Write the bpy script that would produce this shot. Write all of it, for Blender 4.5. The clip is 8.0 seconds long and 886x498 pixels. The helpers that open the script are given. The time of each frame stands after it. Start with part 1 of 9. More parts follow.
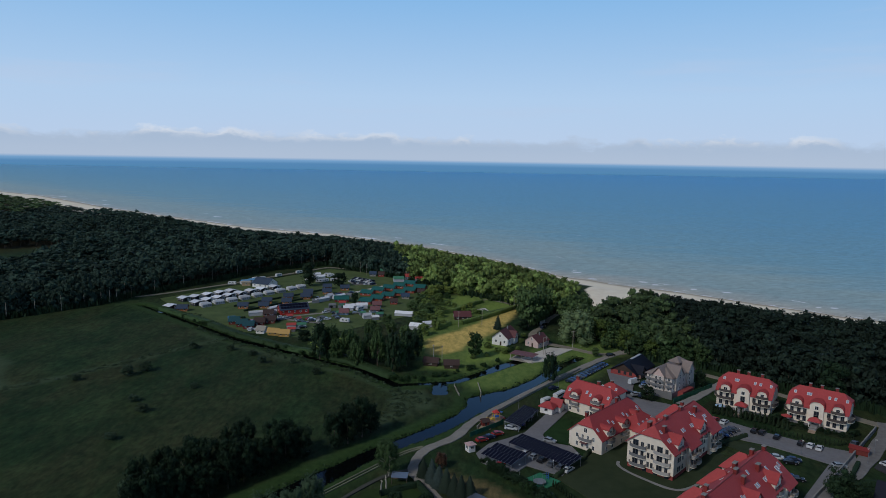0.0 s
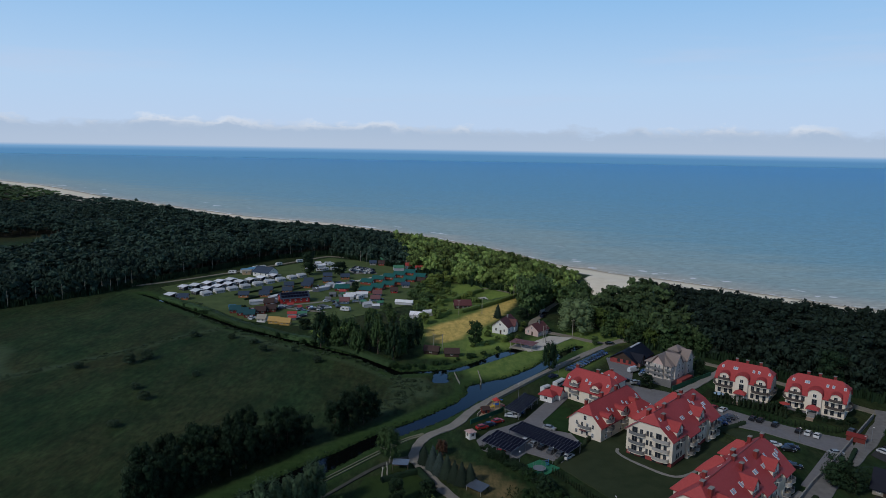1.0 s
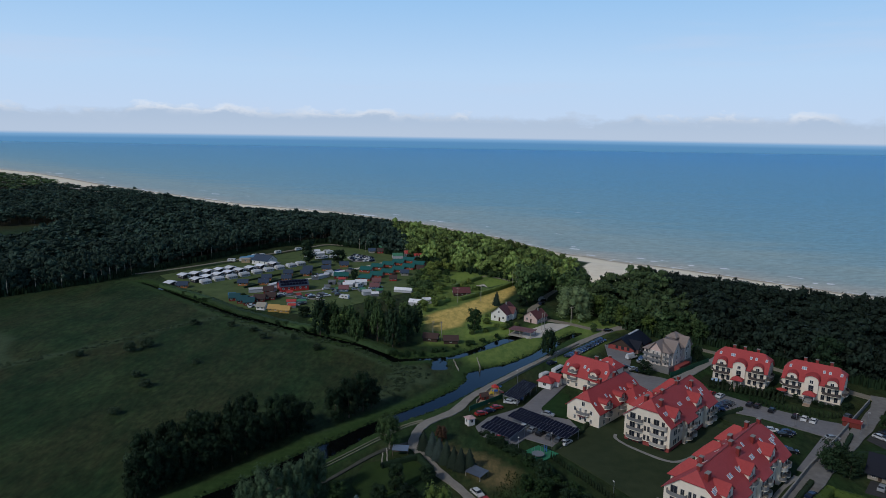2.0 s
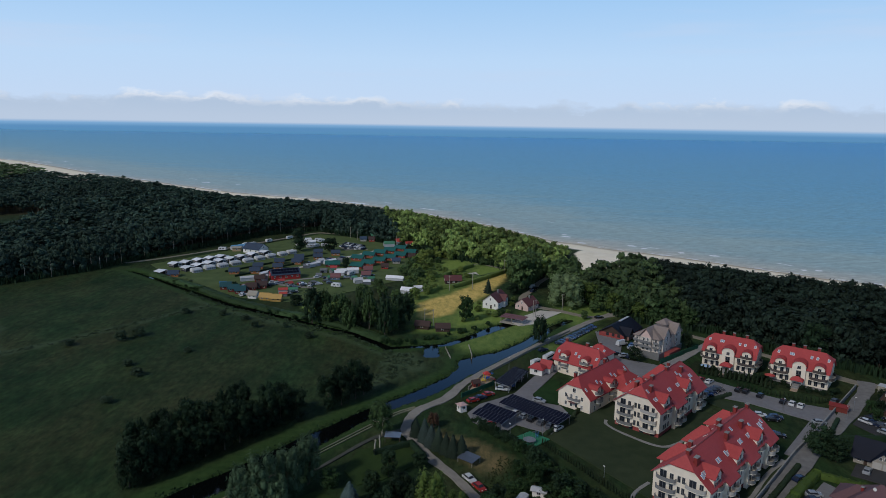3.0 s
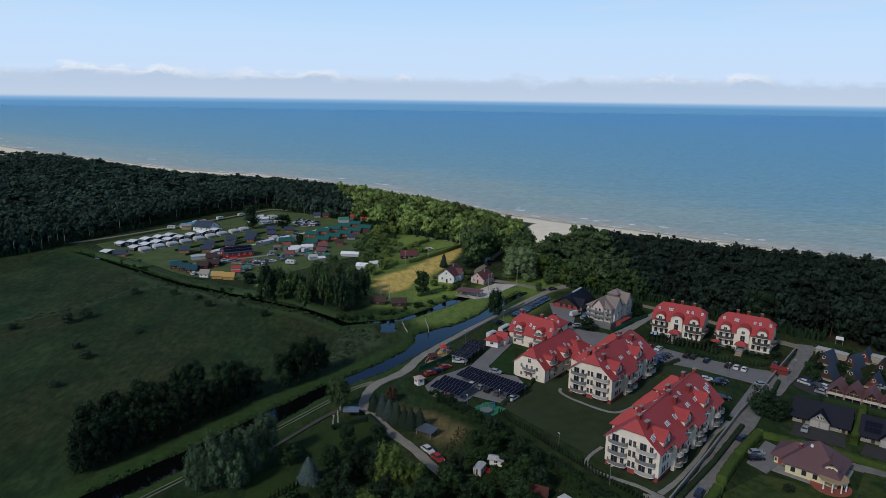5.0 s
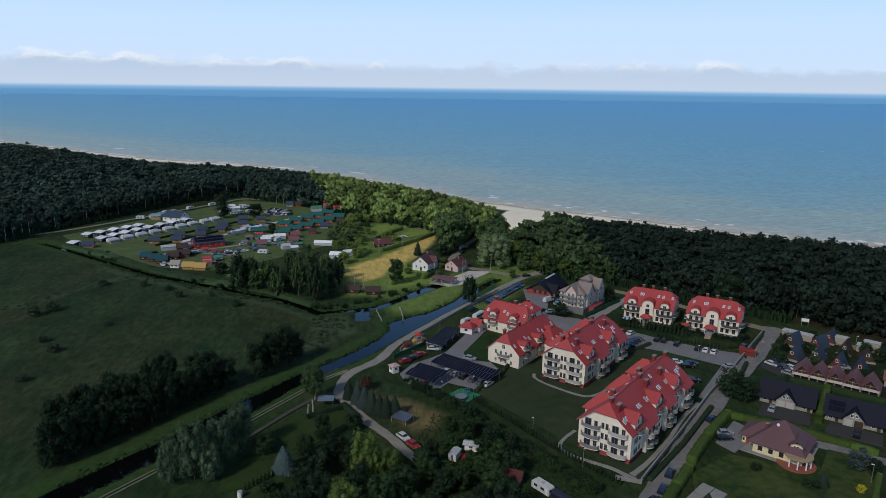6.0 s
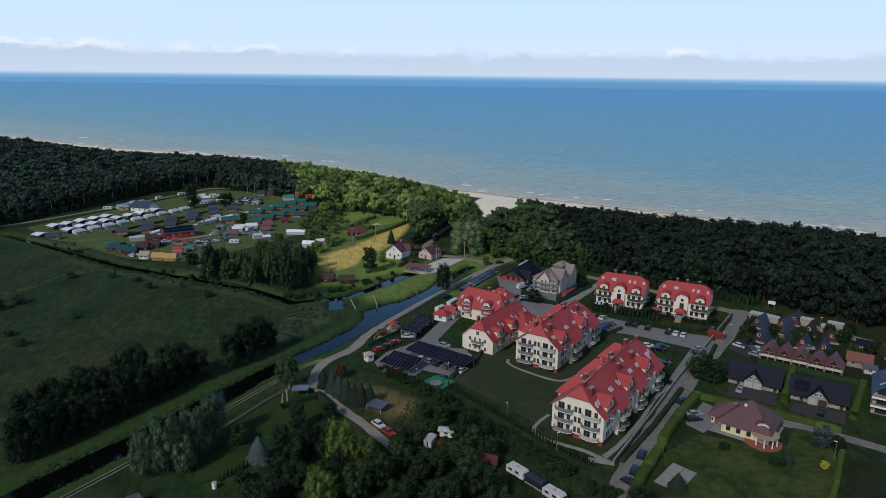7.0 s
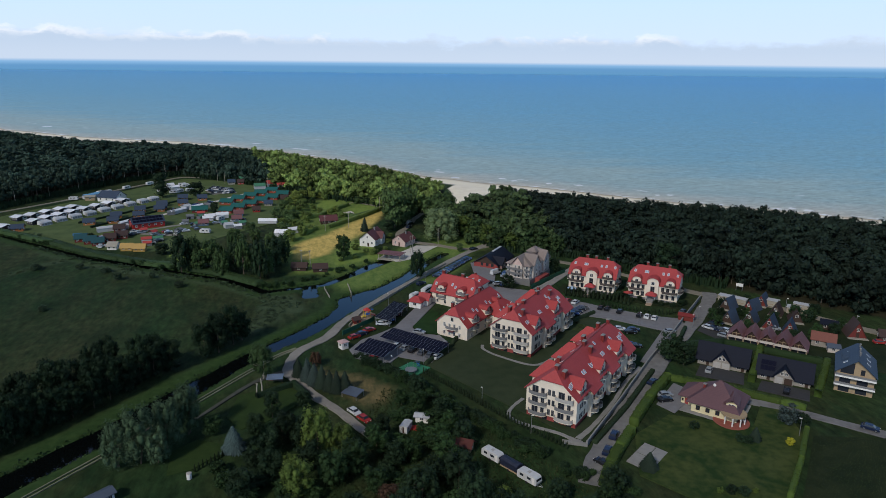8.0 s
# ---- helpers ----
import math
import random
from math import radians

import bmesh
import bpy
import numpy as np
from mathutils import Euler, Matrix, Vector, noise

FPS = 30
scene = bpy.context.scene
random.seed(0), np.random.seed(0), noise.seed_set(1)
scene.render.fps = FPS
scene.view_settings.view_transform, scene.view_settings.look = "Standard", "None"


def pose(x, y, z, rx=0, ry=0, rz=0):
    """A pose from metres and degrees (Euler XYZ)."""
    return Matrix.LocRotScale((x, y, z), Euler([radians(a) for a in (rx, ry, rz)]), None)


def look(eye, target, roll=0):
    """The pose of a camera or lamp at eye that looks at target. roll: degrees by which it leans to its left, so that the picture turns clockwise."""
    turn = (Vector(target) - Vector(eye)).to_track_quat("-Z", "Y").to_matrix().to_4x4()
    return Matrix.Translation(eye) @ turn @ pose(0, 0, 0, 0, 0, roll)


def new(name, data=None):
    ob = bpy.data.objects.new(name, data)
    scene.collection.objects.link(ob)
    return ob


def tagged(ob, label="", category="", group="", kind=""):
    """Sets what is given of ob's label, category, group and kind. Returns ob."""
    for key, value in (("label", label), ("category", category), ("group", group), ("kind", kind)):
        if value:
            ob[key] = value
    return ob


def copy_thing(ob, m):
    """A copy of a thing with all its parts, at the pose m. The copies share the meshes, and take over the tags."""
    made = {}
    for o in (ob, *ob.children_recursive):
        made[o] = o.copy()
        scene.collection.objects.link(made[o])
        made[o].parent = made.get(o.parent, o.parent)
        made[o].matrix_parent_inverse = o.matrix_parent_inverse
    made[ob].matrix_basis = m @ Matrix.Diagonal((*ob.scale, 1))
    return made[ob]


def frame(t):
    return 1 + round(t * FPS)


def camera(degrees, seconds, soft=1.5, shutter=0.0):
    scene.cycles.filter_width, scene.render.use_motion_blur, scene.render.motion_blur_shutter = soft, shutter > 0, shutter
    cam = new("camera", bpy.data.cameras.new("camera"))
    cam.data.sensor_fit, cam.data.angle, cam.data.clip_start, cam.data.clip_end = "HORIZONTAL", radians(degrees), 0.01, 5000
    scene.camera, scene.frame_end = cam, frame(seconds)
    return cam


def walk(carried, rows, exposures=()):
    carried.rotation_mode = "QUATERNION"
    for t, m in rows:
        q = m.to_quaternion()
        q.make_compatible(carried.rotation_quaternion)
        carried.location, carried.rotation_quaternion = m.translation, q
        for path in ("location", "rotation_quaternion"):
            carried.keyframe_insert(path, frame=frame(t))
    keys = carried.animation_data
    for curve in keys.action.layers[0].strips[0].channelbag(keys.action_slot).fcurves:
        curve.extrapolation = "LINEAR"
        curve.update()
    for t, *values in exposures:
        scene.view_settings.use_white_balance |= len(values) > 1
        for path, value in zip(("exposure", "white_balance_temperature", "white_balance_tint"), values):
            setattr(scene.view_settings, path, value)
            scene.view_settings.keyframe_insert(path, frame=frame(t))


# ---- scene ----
cam = camera(67.0, 8.0, soft=0.7)
PATH = [
    (0, (7.037, 0.528, 94.384), (3.79, 198.71, 67.71), 0.97),
    (0.5, (6.853, 0.198, 94.351), (3.68, 198.19, 66.24), 0.99),
    (1, (6.731, -0.102, 94.334), (3.66, 197.63, 64.45), 0.99),
    (1.5, (6.676, -0.372, 94.326), (3.64, 197.08, 62.65), 0.94),
    (3, (6.591, -1.019, 94.302), (6.57, 195.55, 57.40), 0.89),
    (3.5, (6.544, -1.148, 94.276), (8.90, 195.08, 55.68), 0.86),
    (4, (6.491, -1.233, 94.242), (12.04, 194.55, 53.79), 0.82),
    (4.5, (6.511, -1.267, 94.206), (15.98, 193.99, 51.94), 0.80),
    (6, (6.951, -1.406, 93.954), (27.87, 191.78, 46.61), 0.71),
    (6.5, (7.090, -1.463, 93.895), (31.86, 190.85, 44.87), 0.66),
    (7, (7.185, -1.571, 93.827), (35.73, 189.78, 43.12), 0.65),
    (7.5, (7.247, -1.738, 93.766), (39.53, 188.53, 41.26), 0.60),
    (8, (7.270, -1.906, 93.718), (43.35, 187.18, 39.44), 0.57),
]
walk(cam, [(t, look(eye, target, roll)) for t, eye, target, roll in PATH], [(0, -0.14, 6230, 10), (1.5, -0.05, 6280, 10), (3.5, 0.06, 6380, 10), (6, 0.2, 6460, 10), (8, 0.33, 6520, 10)])

# ---- sky, sun ----
SUN_EL, SUN_AZ = radians(38), radians(225)
world = bpy.data.worlds.new("sky")
scene.world = world
world.use_nodes = True
wn, wl = world.node_tree.nodes, world.node_tree.links
wn.clear()


def wnode(kind, **vals):
    n = wn.new(kind)
    for k, v in vals.items():
        n.inputs[k].default_value = v
    return n


def wmath(op, a, b=None, clamp=False):
    n = wn.new("ShaderNodeMath")
    n.operation, n.use_clamp = op, clamp
    for i, v in enumerate((a, b)):
        if v is None:
            continue
        if isinstance(v, (int, float)):
            n.inputs[i].default_value = v
        else:
            wl.new(v, n.inputs[i])
    return n.outputs[0]


def wmix(fac, a, b):
    n = wn.new("ShaderNodeMix")
    n.data_type = "RGBA"
    for i, v in ((0, fac), (6, a), (7, b)):
        if isinstance(v, (float, tuple)):
            n.inputs[i].default_value = v
        else:
            wl.new(v, n.inputs[i])
    return n.outputs[2]


def wramp(src, stops, smooth=True):
    n = wn.new("ShaderNodeValToRGB")
    n.color_ramp.interpolation = "EASE" if smooth else "LINEAR"
    e = n.color_ramp.elements
    while len(e) < len(stops):
        e.new(0.5)
    for k, (p, c) in zip(e, stops):
        k.position, k.color = p, (*c, 1)
    wl.new(src, n.inputs[0])
    return n.outputs[0]


wtc = wn.new("ShaderNodeTexCoord")
wsep = wn.new("ShaderNodeSeparateXYZ")
wl.new(wtc.outputs["Generated"], wsep.inputs[0])
elev = wsep.outputs["Z"]
nishita = wn.new("ShaderNodeTexSky")
nishita.sky_type, nishita.sun_disc = "NISHITA", False
nishita.sun_elevation, nishita.sun_rotation = SUN_EL, SUN_AZ
nishita.air_density, nishita.dust_density, nishita.ozone_density = 1.0, 1.6, 1.6
SKY_K = 0.042
sky_scaled = wn.new("ShaderNodeVectorMath")
sky_scaled.operation = "SCALE"
sky_scaled.inputs["Scale"].default_value = SKY_K
wl.new(nishita.outputs[0], sky_scaled.inputs[0])
# pale summer haze low over the sea, thinning upwards
haze = wramp(wmath("MULTIPLY", elev, 2.5, True), [(0.0, (0.56, 0.67, 0.84)), (0.22, (0.50, 0.68, 0.90)), (0.60, (0.27, 0.55, 0.90)), (1.0, (0.09, 0.26, 0.66))], False)
haze_amount = wramp(wmath("MULTIPLY", elev, 1.6, True), [(0.0, (1, 1, 1)), (0.45, (0.9, 0.9, 0.9)), (1.0, (0.0, 0.0, 0.0))])
sky_col = wmix(haze_amount, sky_scaled.outputs[0], haze)
# wisps of high cloud
wmap = wn.new("ShaderNodeMapping")
wmap.inputs["Scale"].default_value = (1.0, 1.0, 9.0)
wl.new(wtc.outputs["Generated"], wmap.inputs[0])
wisp = wnode("ShaderNodeTexNoise", Scale=2.6, Detail=5.0, Roughness=0.55)
wl.new(wmap.outputs[0], wisp.inputs["Vector"])
wisp_f = wmath("MULTIPLY", wramp(wisp.outputs[0], [(0.5, (0, 0, 0)), (0.75, (1, 1, 1))]), 0.35)
sky_col = wmix(wisp_f, sky_col, (0.56, 0.64, 0.80, 1))
# a long grey bank of cloud over the horizon, with bright heaped tops
cmap = wn.new("ShaderNodeMapping")
cmap.inputs["Scale"].default_value = (1.0, 1.0, 2.2)
wl.new(wtc.outputs["Generated"], cmap.inputs[0])
swell = wnode("ShaderNodeTexNoise", Scale=4.0, Detail=2.0, Roughness=0.5)
wl.new(wtc.outputs["Generated"], swell.inputs["Vector"])
heap = wnode("ShaderNodeTexNoise", Scale=13.0, Detail=9.0, Roughness=0.60)
wl.new(cmap.outputs[0], heap.inputs["Vector"])
top = wmath("ADD", 0.004, wmath("MULTIPLY", wmath("ADD", heap.outputs[0], wmath("MULTIPLY", wmath("SUBTRACT", swell.outputs[0], 0.5), 0.5)), 0.058))
under = wmath("SUBTRACT", top, elev)
bank_f = wmath("MULTIPLY", under, 110.0, True)
lit_f = wramp(wmath("MULTIPLY", under, 60.0, True), [(0.0, (1, 1, 1)), (0.35, (0.7, 0.7, 0.7)), (1.0, (0, 0, 0))])
crest = wmath("MULTIPLY", lit_f, wramp(heap.outputs[0], [(0.44, (0.08, 0.08, 0.08)), (0.58, (1, 1, 1))]))
bank_low = wramp(wmath("MULTIPLY", elev, 18.0, True), [(0.0, (0.47, 0.56, 0.69)), (0.5, (0.43, 0.53, 0.67)), (1.0, (0.47, 0.58, 0.74))])
crest = wmath("MULTIPLY", crest, wramp(swell.outputs[0], [(0.40, (0.15, 0.15, 0.15)), (0.58, (1, 1, 1))]))
bank_col = wmix(crest, bank_low, (0.92, 0.92, 0.93, 1))
sky_col = wmix(wmath("MULTIPLY", bank_f, 0.88), sky_col, bank_col)
# far sea below the skyline, a backdrop whose colour pales upward as painted haze
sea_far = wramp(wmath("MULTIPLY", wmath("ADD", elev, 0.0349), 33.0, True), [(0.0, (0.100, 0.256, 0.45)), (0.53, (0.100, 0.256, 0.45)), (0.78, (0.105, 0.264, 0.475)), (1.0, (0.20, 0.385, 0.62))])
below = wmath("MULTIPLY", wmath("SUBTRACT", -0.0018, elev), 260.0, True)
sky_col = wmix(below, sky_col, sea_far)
wbg = wn.new("ShaderNodeBackground")
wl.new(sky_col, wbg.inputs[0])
wout = wn.new("ShaderNodeOutputWorld")
wl.new(wbg.outputs[0], wout.inputs[0])

sun_data = bpy.data.lights.new("sun", "SUN")
sun_data.energy, sun_data.angle, sun_data.color = 1.6, radians(6), (1.0, 0.95, 0.87)
sun = new("sun", sun_data)
sun.matrix_world = look((0, 0, 300), (300 * math.sin(SUN_AZ + math.pi) * math.cos(SUN_EL), 300 * math.cos(SUN_AZ + math.pi) * math.cos(SUN_EL), 300 - 300 * math.sin(SUN_EL)))

# ---- materials ----
MATS = {}


def mat(name, col, col2=None, rough=0.8, metal=0.0, scale=1.0, amount=0.5, bump=0.0, bump_scale=8.0, big=0.08, rand=0.0, spec=0.4, island=0.0, tone=False):
    """A surface in two tones, mixed by noise at two sizes (per metre), with relief."""
    if name in MATS:
        return MATS[name]
    m = bpy.data.materials.new(name)
    m.use_nodes = True
    n, l = m.node_tree.nodes, m.node_tree.links
    b = n["Principled BSDF"]
    b.inputs["Roughness"].default_value, b.inputs["Metallic"].default_value = rough, metal
    b.inputs["Specular IOR Level"].default_value = spec
    col2 = col2 or tuple(c * 0.7 for c in col)
    geo = n.new("ShaderNodeNewGeometry")
    small, large = n.new("ShaderNodeTexNoise"), n.new("ShaderNodeTexNoise")
    for tex, s in ((small, scale), (large, big)):
        tex.inputs["Scale"].default_value, tex.inputs["Detail"].default_value = s, 5.0
        l.new(geo.outputs["Position"], tex.inputs["Vector"])
    add = n.new("ShaderNodeMath")
    add.operation = "ADD"
    l.new(small.outputs[0], add.inputs[0]), l.new(large.outputs[0], add.inputs[1])
    rng = n.new("ShaderNodeMapRange")
    rng.inputs[1].default_value, rng.inputs[2].default_value = 1 - amount * 0.7, 1 + amount * 0.7
    l.new(add.outputs[0], rng.inputs[0])
    mix = n.new("ShaderNodeMix")
    mix.data_type = "RGBA"
    mix.inputs[6].default_value, mix.inputs[7].default_value = (*col, 1), (*col2, 1)
    l.new(rng.outputs[0], mix.inputs[0])
    out = mix.outputs[2]
    for strength, node, sock in ((rand, "ShaderNodeObjectInfo", "Random"), (island, "ShaderNodeNewGeometry", "Random Per Island")):
        if strength:
            hsv, src, mr = n.new("ShaderNodeHueSaturation"), n.new(node), n.new("ShaderNodeMapRange")
            mr.inputs[3].default_value, mr.inputs[4].default_value = 1 - strength, 1 + strength
            l.new(src.outputs[sock], mr.inputs[0]), l.new(mr.outputs[0], hsv.inputs["Value"]), l.new(out, hsv.inputs["Color"])
            out = hsv.outputs[0]
    if tone:  # each tree of a wood has its own depth of green
        at, tm = n.new("ShaderNodeAttribute"), n.new("ShaderNodeMix")
        at.attribute_name, tm.data_type, tm.blend_type = "tone", "RGBA", "MULTIPLY"
        tm.inputs[0].default_value = 1.0
        l.new(out, tm.inputs[6]), l.new(at.outputs["Color"], tm.inputs[7])
        out = tm.outputs[2]
    l.new(out, b.inputs["Base Color"])
    if bump:
        tex, bn = n.new("ShaderNodeTexNoise"), n.new("ShaderNodeBump")
        tex.inputs["Scale"].default_value, tex.inputs["Detail"].default_value = bump_scale, 4.0
        l.new(geo.outputs["Position"], tex.inputs["Vector"])
        bn.inputs["Strength"].default_value, bn.inputs["Distance"].default_value = bump, 0.3
        l.new(tex.outputs[0], bn.inputs["Height"]), l.new(bn.outputs[0], b.inputs["Normal"])
    MATS[name] = m
    return m


def tiled_roof(name, col, col2, pitch=0.33):
    """Roof tiles: courses down the slope as fine relief and tone."""
    if name in MATS:
        return MATS[name]
    m = mat(name, col, col2, rough=0.6, scale=1.6, amount=0.7, big=0.12, spec=0.2)
    n, l = m.node_tree.nodes, m.node_tree.links
    geo, sep = n.new("ShaderNodeNewGeometry"), n.new("ShaderNodeSeparateXYZ")
    l.new(geo.outputs["Position"], sep.inputs[0])
    wave, bn = n.new("ShaderNodeMath"), n.new("ShaderNodeBump")
    sc = n.new("ShaderNodeMath")
    sc.operation, wave.operation = "MULTIPLY", "SINE"
    sc.inputs[1].default_value = 2 * math.pi / pitch
    l.new(sep.outputs["Z"], sc.inputs[0]), l.new(sc.outputs[0], wave.inputs[0])
    bn.inputs["Strength"].default_value, bn.inputs["Distance"].default_value = 0.09, 0.05
    l.new(wave.outputs[0], bn.inputs["Height"]), l.new(bn.outputs[0], n["Principled BSDF"].inputs["Normal"])
    return m


def glass(name, col, rough=0.08):
    m = mat(name, col, tuple(c * 0.8 for c in col), rough=rough, scale=0.5, amount=0.3, spec=0.6)
    return m


M_CREAM = mat("cream_render", (0.76, 0.67, 0.55), (0.65, 0.57, 0.465), 0.85, scale=0.7, amount=0.5, bump=0.1, bump_scale=20)
M_WHITE = mat("white_render", (0.78, 0.76, 0.72), (0.66, 0.64, 0.60), 0.85, scale=0.7, bump=0.1, bump_scale=20)
M_GREYWALL = mat("pale_grey_render", (0.56, 0.495, 0.435), (0.47, 0.415, 0.365), 0.85, scale=0.7, bump=0.1, bump_scale=20)
M_PINKWALL = mat("pale_pink_render", (0.60, 0.45, 0.40), (0.52, 0.38, 0.34), 0.85, scale=0.7)
M_YELLOW = mat("yellow_render", (0.66, 0.58, 0.36), (0.58, 0.50, 0.30), 0.85, scale=0.7)
M_TIMBER_PALE = mat("pale_timber", (0.38, 0.28, 0.17), (0.30, 0.22, 0.13), 0.75, scale=2.0)
M_PLINTH = mat("red_plinth", (0.30, 0.06, 0.05), (0.22, 0.04, 0.04), 0.85, scale=1.5)
M_TRIM = mat("white_trim", (0.75, 0.73, 0.69), (0.65, 0.63, 0.6), 0.6, scale=2.0)
M_RED = tiled_roof("red_tiles", (0.40, 0.062, 0.062), (0.29, 0.044, 0.046))
M_REDCHIM = mat("red_sheet", (0.22, 0.03, 0.026), (0.16, 0.024, 0.02), 0.5, scale=2.0)
M_MAROON = tiled_roof("maroon_tiles", (0.13, 0.05, 0.052), (0.10, 0.04, 0.042))
M_PLUM = tiled_roof("plum_tiles", (0.135, 0.072, 0.080), (0.10, 0.054, 0.062))
M_PINKROOF = tiled_roof("dusty_red_tiles", (0.185, 0.088, 0.092), (0.14, 0.066, 0.070))
M_TAUPE = tiled_roof("taupe_tiles", (0.25, 0.20, 0.18), (0.19, 0.155, 0.14))
M_BLACKROOF = tiled_roof("black_tiles", (0.009, 0.012, 0.024), (0.006, 0.008, 0.016))
M_SLATE = tiled_roof("slate_blue_sheet", (0.050, 0.076, 0.120), (0.036, 0.056, 0.09))
M_TEAL = tiled_roof("teal_sheet", (0.026, 0.082, 0.092), (0.020, 0.062, 0.072))
M_BROWNROOF = tiled_roof("brown_felt", (0.07, 0.045, 0.04), (0.05, 0.033, 0.03))
M_GREENROOF = tiled_roof("green_sheet", (0.022, 0.115, 0.105), (0.016, 0.088, 0.082))
M_DARKSLATE = tiled_roof("dark_slate_sheet", (0.048, 0.068, 0.105), (0.036, 0.052, 0.08))
M_CAMPGRASS = mat("camp_grass", (0.105, 0.140, 0.052), (0.060, 0.090, 0.034), 0.95, scale=0.2, amount=0.5, spec=0.1)
M_GLASS = glass("window_glass", (0.025, 0.03, 0.04))
M_SKYLIGHT = glass("skylight_glass", (0.30, 0.36, 0.45), 0.15)
M_RAIL = mat("smoked_rail", (0.20, 0.20, 0.20), (0.14, 0.14, 0.14), 0.35, scale=3.0)
M_RAILDARK = mat("brown_rail", (0.095, 0.078, 0.068), (0.06, 0.05, 0.045), 0.45, scale=3.0)
M_RAILPALE = mat("pale_rail", (0.42, 0.40, 0.37), (0.33, 0.31, 0.29), 0.5, scale=3.0)
M_CONC = mat("concrete", (0.27, 0.262, 0.248), (0.19, 0.186, 0.178), 0.9, scale=0.8, bump=0.15)
M_DARKWOOD = mat("dark_wood", (0.055, 0.032, 0.022), (0.04, 0.023, 0.016), 0.8, scale=2.5)
M_REDWOOD = mat("red_brown_wood", (0.17, 0.028, 0.02), (0.12, 0.02, 0.015), 0.75, scale=2.5)
M_ORANGEWOOD = mat("orange_wood", (0.40, 0.15, 0.05), (0.30, 0.11, 0.04), 0.7, scale=2.5)
M_REDPAINT = mat("red_paint", (0.38, 0.025, 0.02), (0.30, 0.02, 0.018), 0.6, scale=2.0)
M_BRICKWOOD = mat("red_stained_wood", (0.30, 0.065, 0.035), (0.22, 0.048, 0.028), 0.7, scale=2.5)
M_GREYWOOD = mat("weathered_wood", (0.36, 0.33, 0.27), (0.26, 0.24, 0.2), 0.85, scale=3.0)
M_STEEL = mat("grey_steel", (0.33, 0.34, 0.36), (0.25, 0.26, 0.28), 0.45, 0.6, scale=2.0)
M_PANEL = mat("solar_cell", (0.008, 0.009, 0.022), (0.006, 0.007, 0.017), 0.5, scale=0.5, spec=0.05)
M_PALEPANEL = mat("pale_solar_cell", (0.085, 0.105, 0.14), (0.065, 0.08, 0.11), 0.4, scale=0.5)
M_CANVAS = mat("white_canvas", (0.50, 0.51, 0.53), (0.36, 0.37, 0.39), 0.7, scale=1.2)
M_SHEETWHITE = mat("white_sheet_roof", (0.80, 0.81, 0.83), (0.62, 0.63, 0.66), 0.5, scale=0.5, amount=0.5, rand=0.12)
M_TENTWHITE = mat("white_tent_fabric", (0.50, 0.51, 0.53), (0.33, 0.34, 0.36), 0.8, scale=0.7, amount=0.6, rand=0.1)
M_CHARCOAL = mat("charcoal_fabric", (0.035, 0.036, 0.045), (0.022, 0.023, 0.03), 0.9, scale=2.0)
M_CARAVAN = mat("caravan_shell", (0.60, 0.60, 0.59), (0.46, 0.46, 0.46), 0.4, scale=1.5)
M_TYRE = mat("tyre", (0.015, 0.015, 0.016), (0.01, 0.01, 0.011), 0.85, scale=4.0)
M_BARK = mat("bark", (0.11, 0.085, 0.065), (0.07, 0.055, 0.04), 0.95, scale=2.0)
M_PALEBARK = mat("pale_bark", (0.46, 0.43, 0.36), (0.28, 0.25, 0.2), 0.9, scale=3.0)
M_GRAVEL = mat("gravel", (0.29, 0.268, 0.235), (0.17, 0.158, 0.14), 0.95, scale=0.6, amount=0.7, bump=0.2, bump_scale=5)
M_WORNGRAVEL = mat("worn_gravel", (0.215, 0.21, 0.205), (0.115, 0.112, 0.11), 0.95, scale=0.5, amount=0.5, bump=0.2, bump_scale=5)
# well above plain concrete; the yard's sunlight is put into this colour
M_PALECONC = mat("pale_concrete", (0.58, 0.54, 0.48), (0.46, 0.43, 0.38), 0.9, scale=0.5, bump=0.1)
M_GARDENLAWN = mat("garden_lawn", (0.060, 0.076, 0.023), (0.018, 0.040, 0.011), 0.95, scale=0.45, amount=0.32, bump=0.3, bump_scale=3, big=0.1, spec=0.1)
M_ROUGHPLOT = mat("rank_grass", (0.026, 0.035, 0.015), (0.010, 0.019, 0.008), 0.95, scale=0.3, amount=0.45, bump=0.5, bump_scale=2, big=0.09, spec=0.1)
M_BRICKPINK = mat("pink_brick", (0.28, 0.165, 0.14), (0.21, 0.12, 0.10), 0.85, scale=1.5)
M_DIMWALL = mat("grey_beige_render", (0.31, 0.28, 0.24), (0.24, 0.215, 0.185), 0.85, scale=0.7, bump=0.1, bump_scale=20)
M_TOWPATH = mat("grassy_dirt", (0.21, 0.20, 0.135), (0.11, 0.12, 0.065), 0.95, scale=0.6, amount=0.6, bump=0.2, bump_scale=5)
M_TRACK = mat("worn_track", (0.075, 0.074, 0.062), (0.034, 0.038, 0.028), 0.95, scale=0.5, amount=0.6, bump=0.2, bump_scale=5)
M_DIRT = mat("pale_dirt", (0.26, 0.23, 0.18), (0.16, 0.145, 0.11), 0.95, scale=0.45, amount=0.8, bump=0.2, bump_scale=4)
M_PAVE = mat("grey_paving", (0.208, 0.205, 0.214), (0.14, 0.138, 0.145), 0.9, scale=0.7, amount=0.6, bump=0.15, bump_scale=6)
M_ASPHALT = mat("asphalt", (0.044, 0.044, 0.046), (0.028, 0.028, 0.030), 0.9, scale=0.5, amount=0.7, bump=0.1)
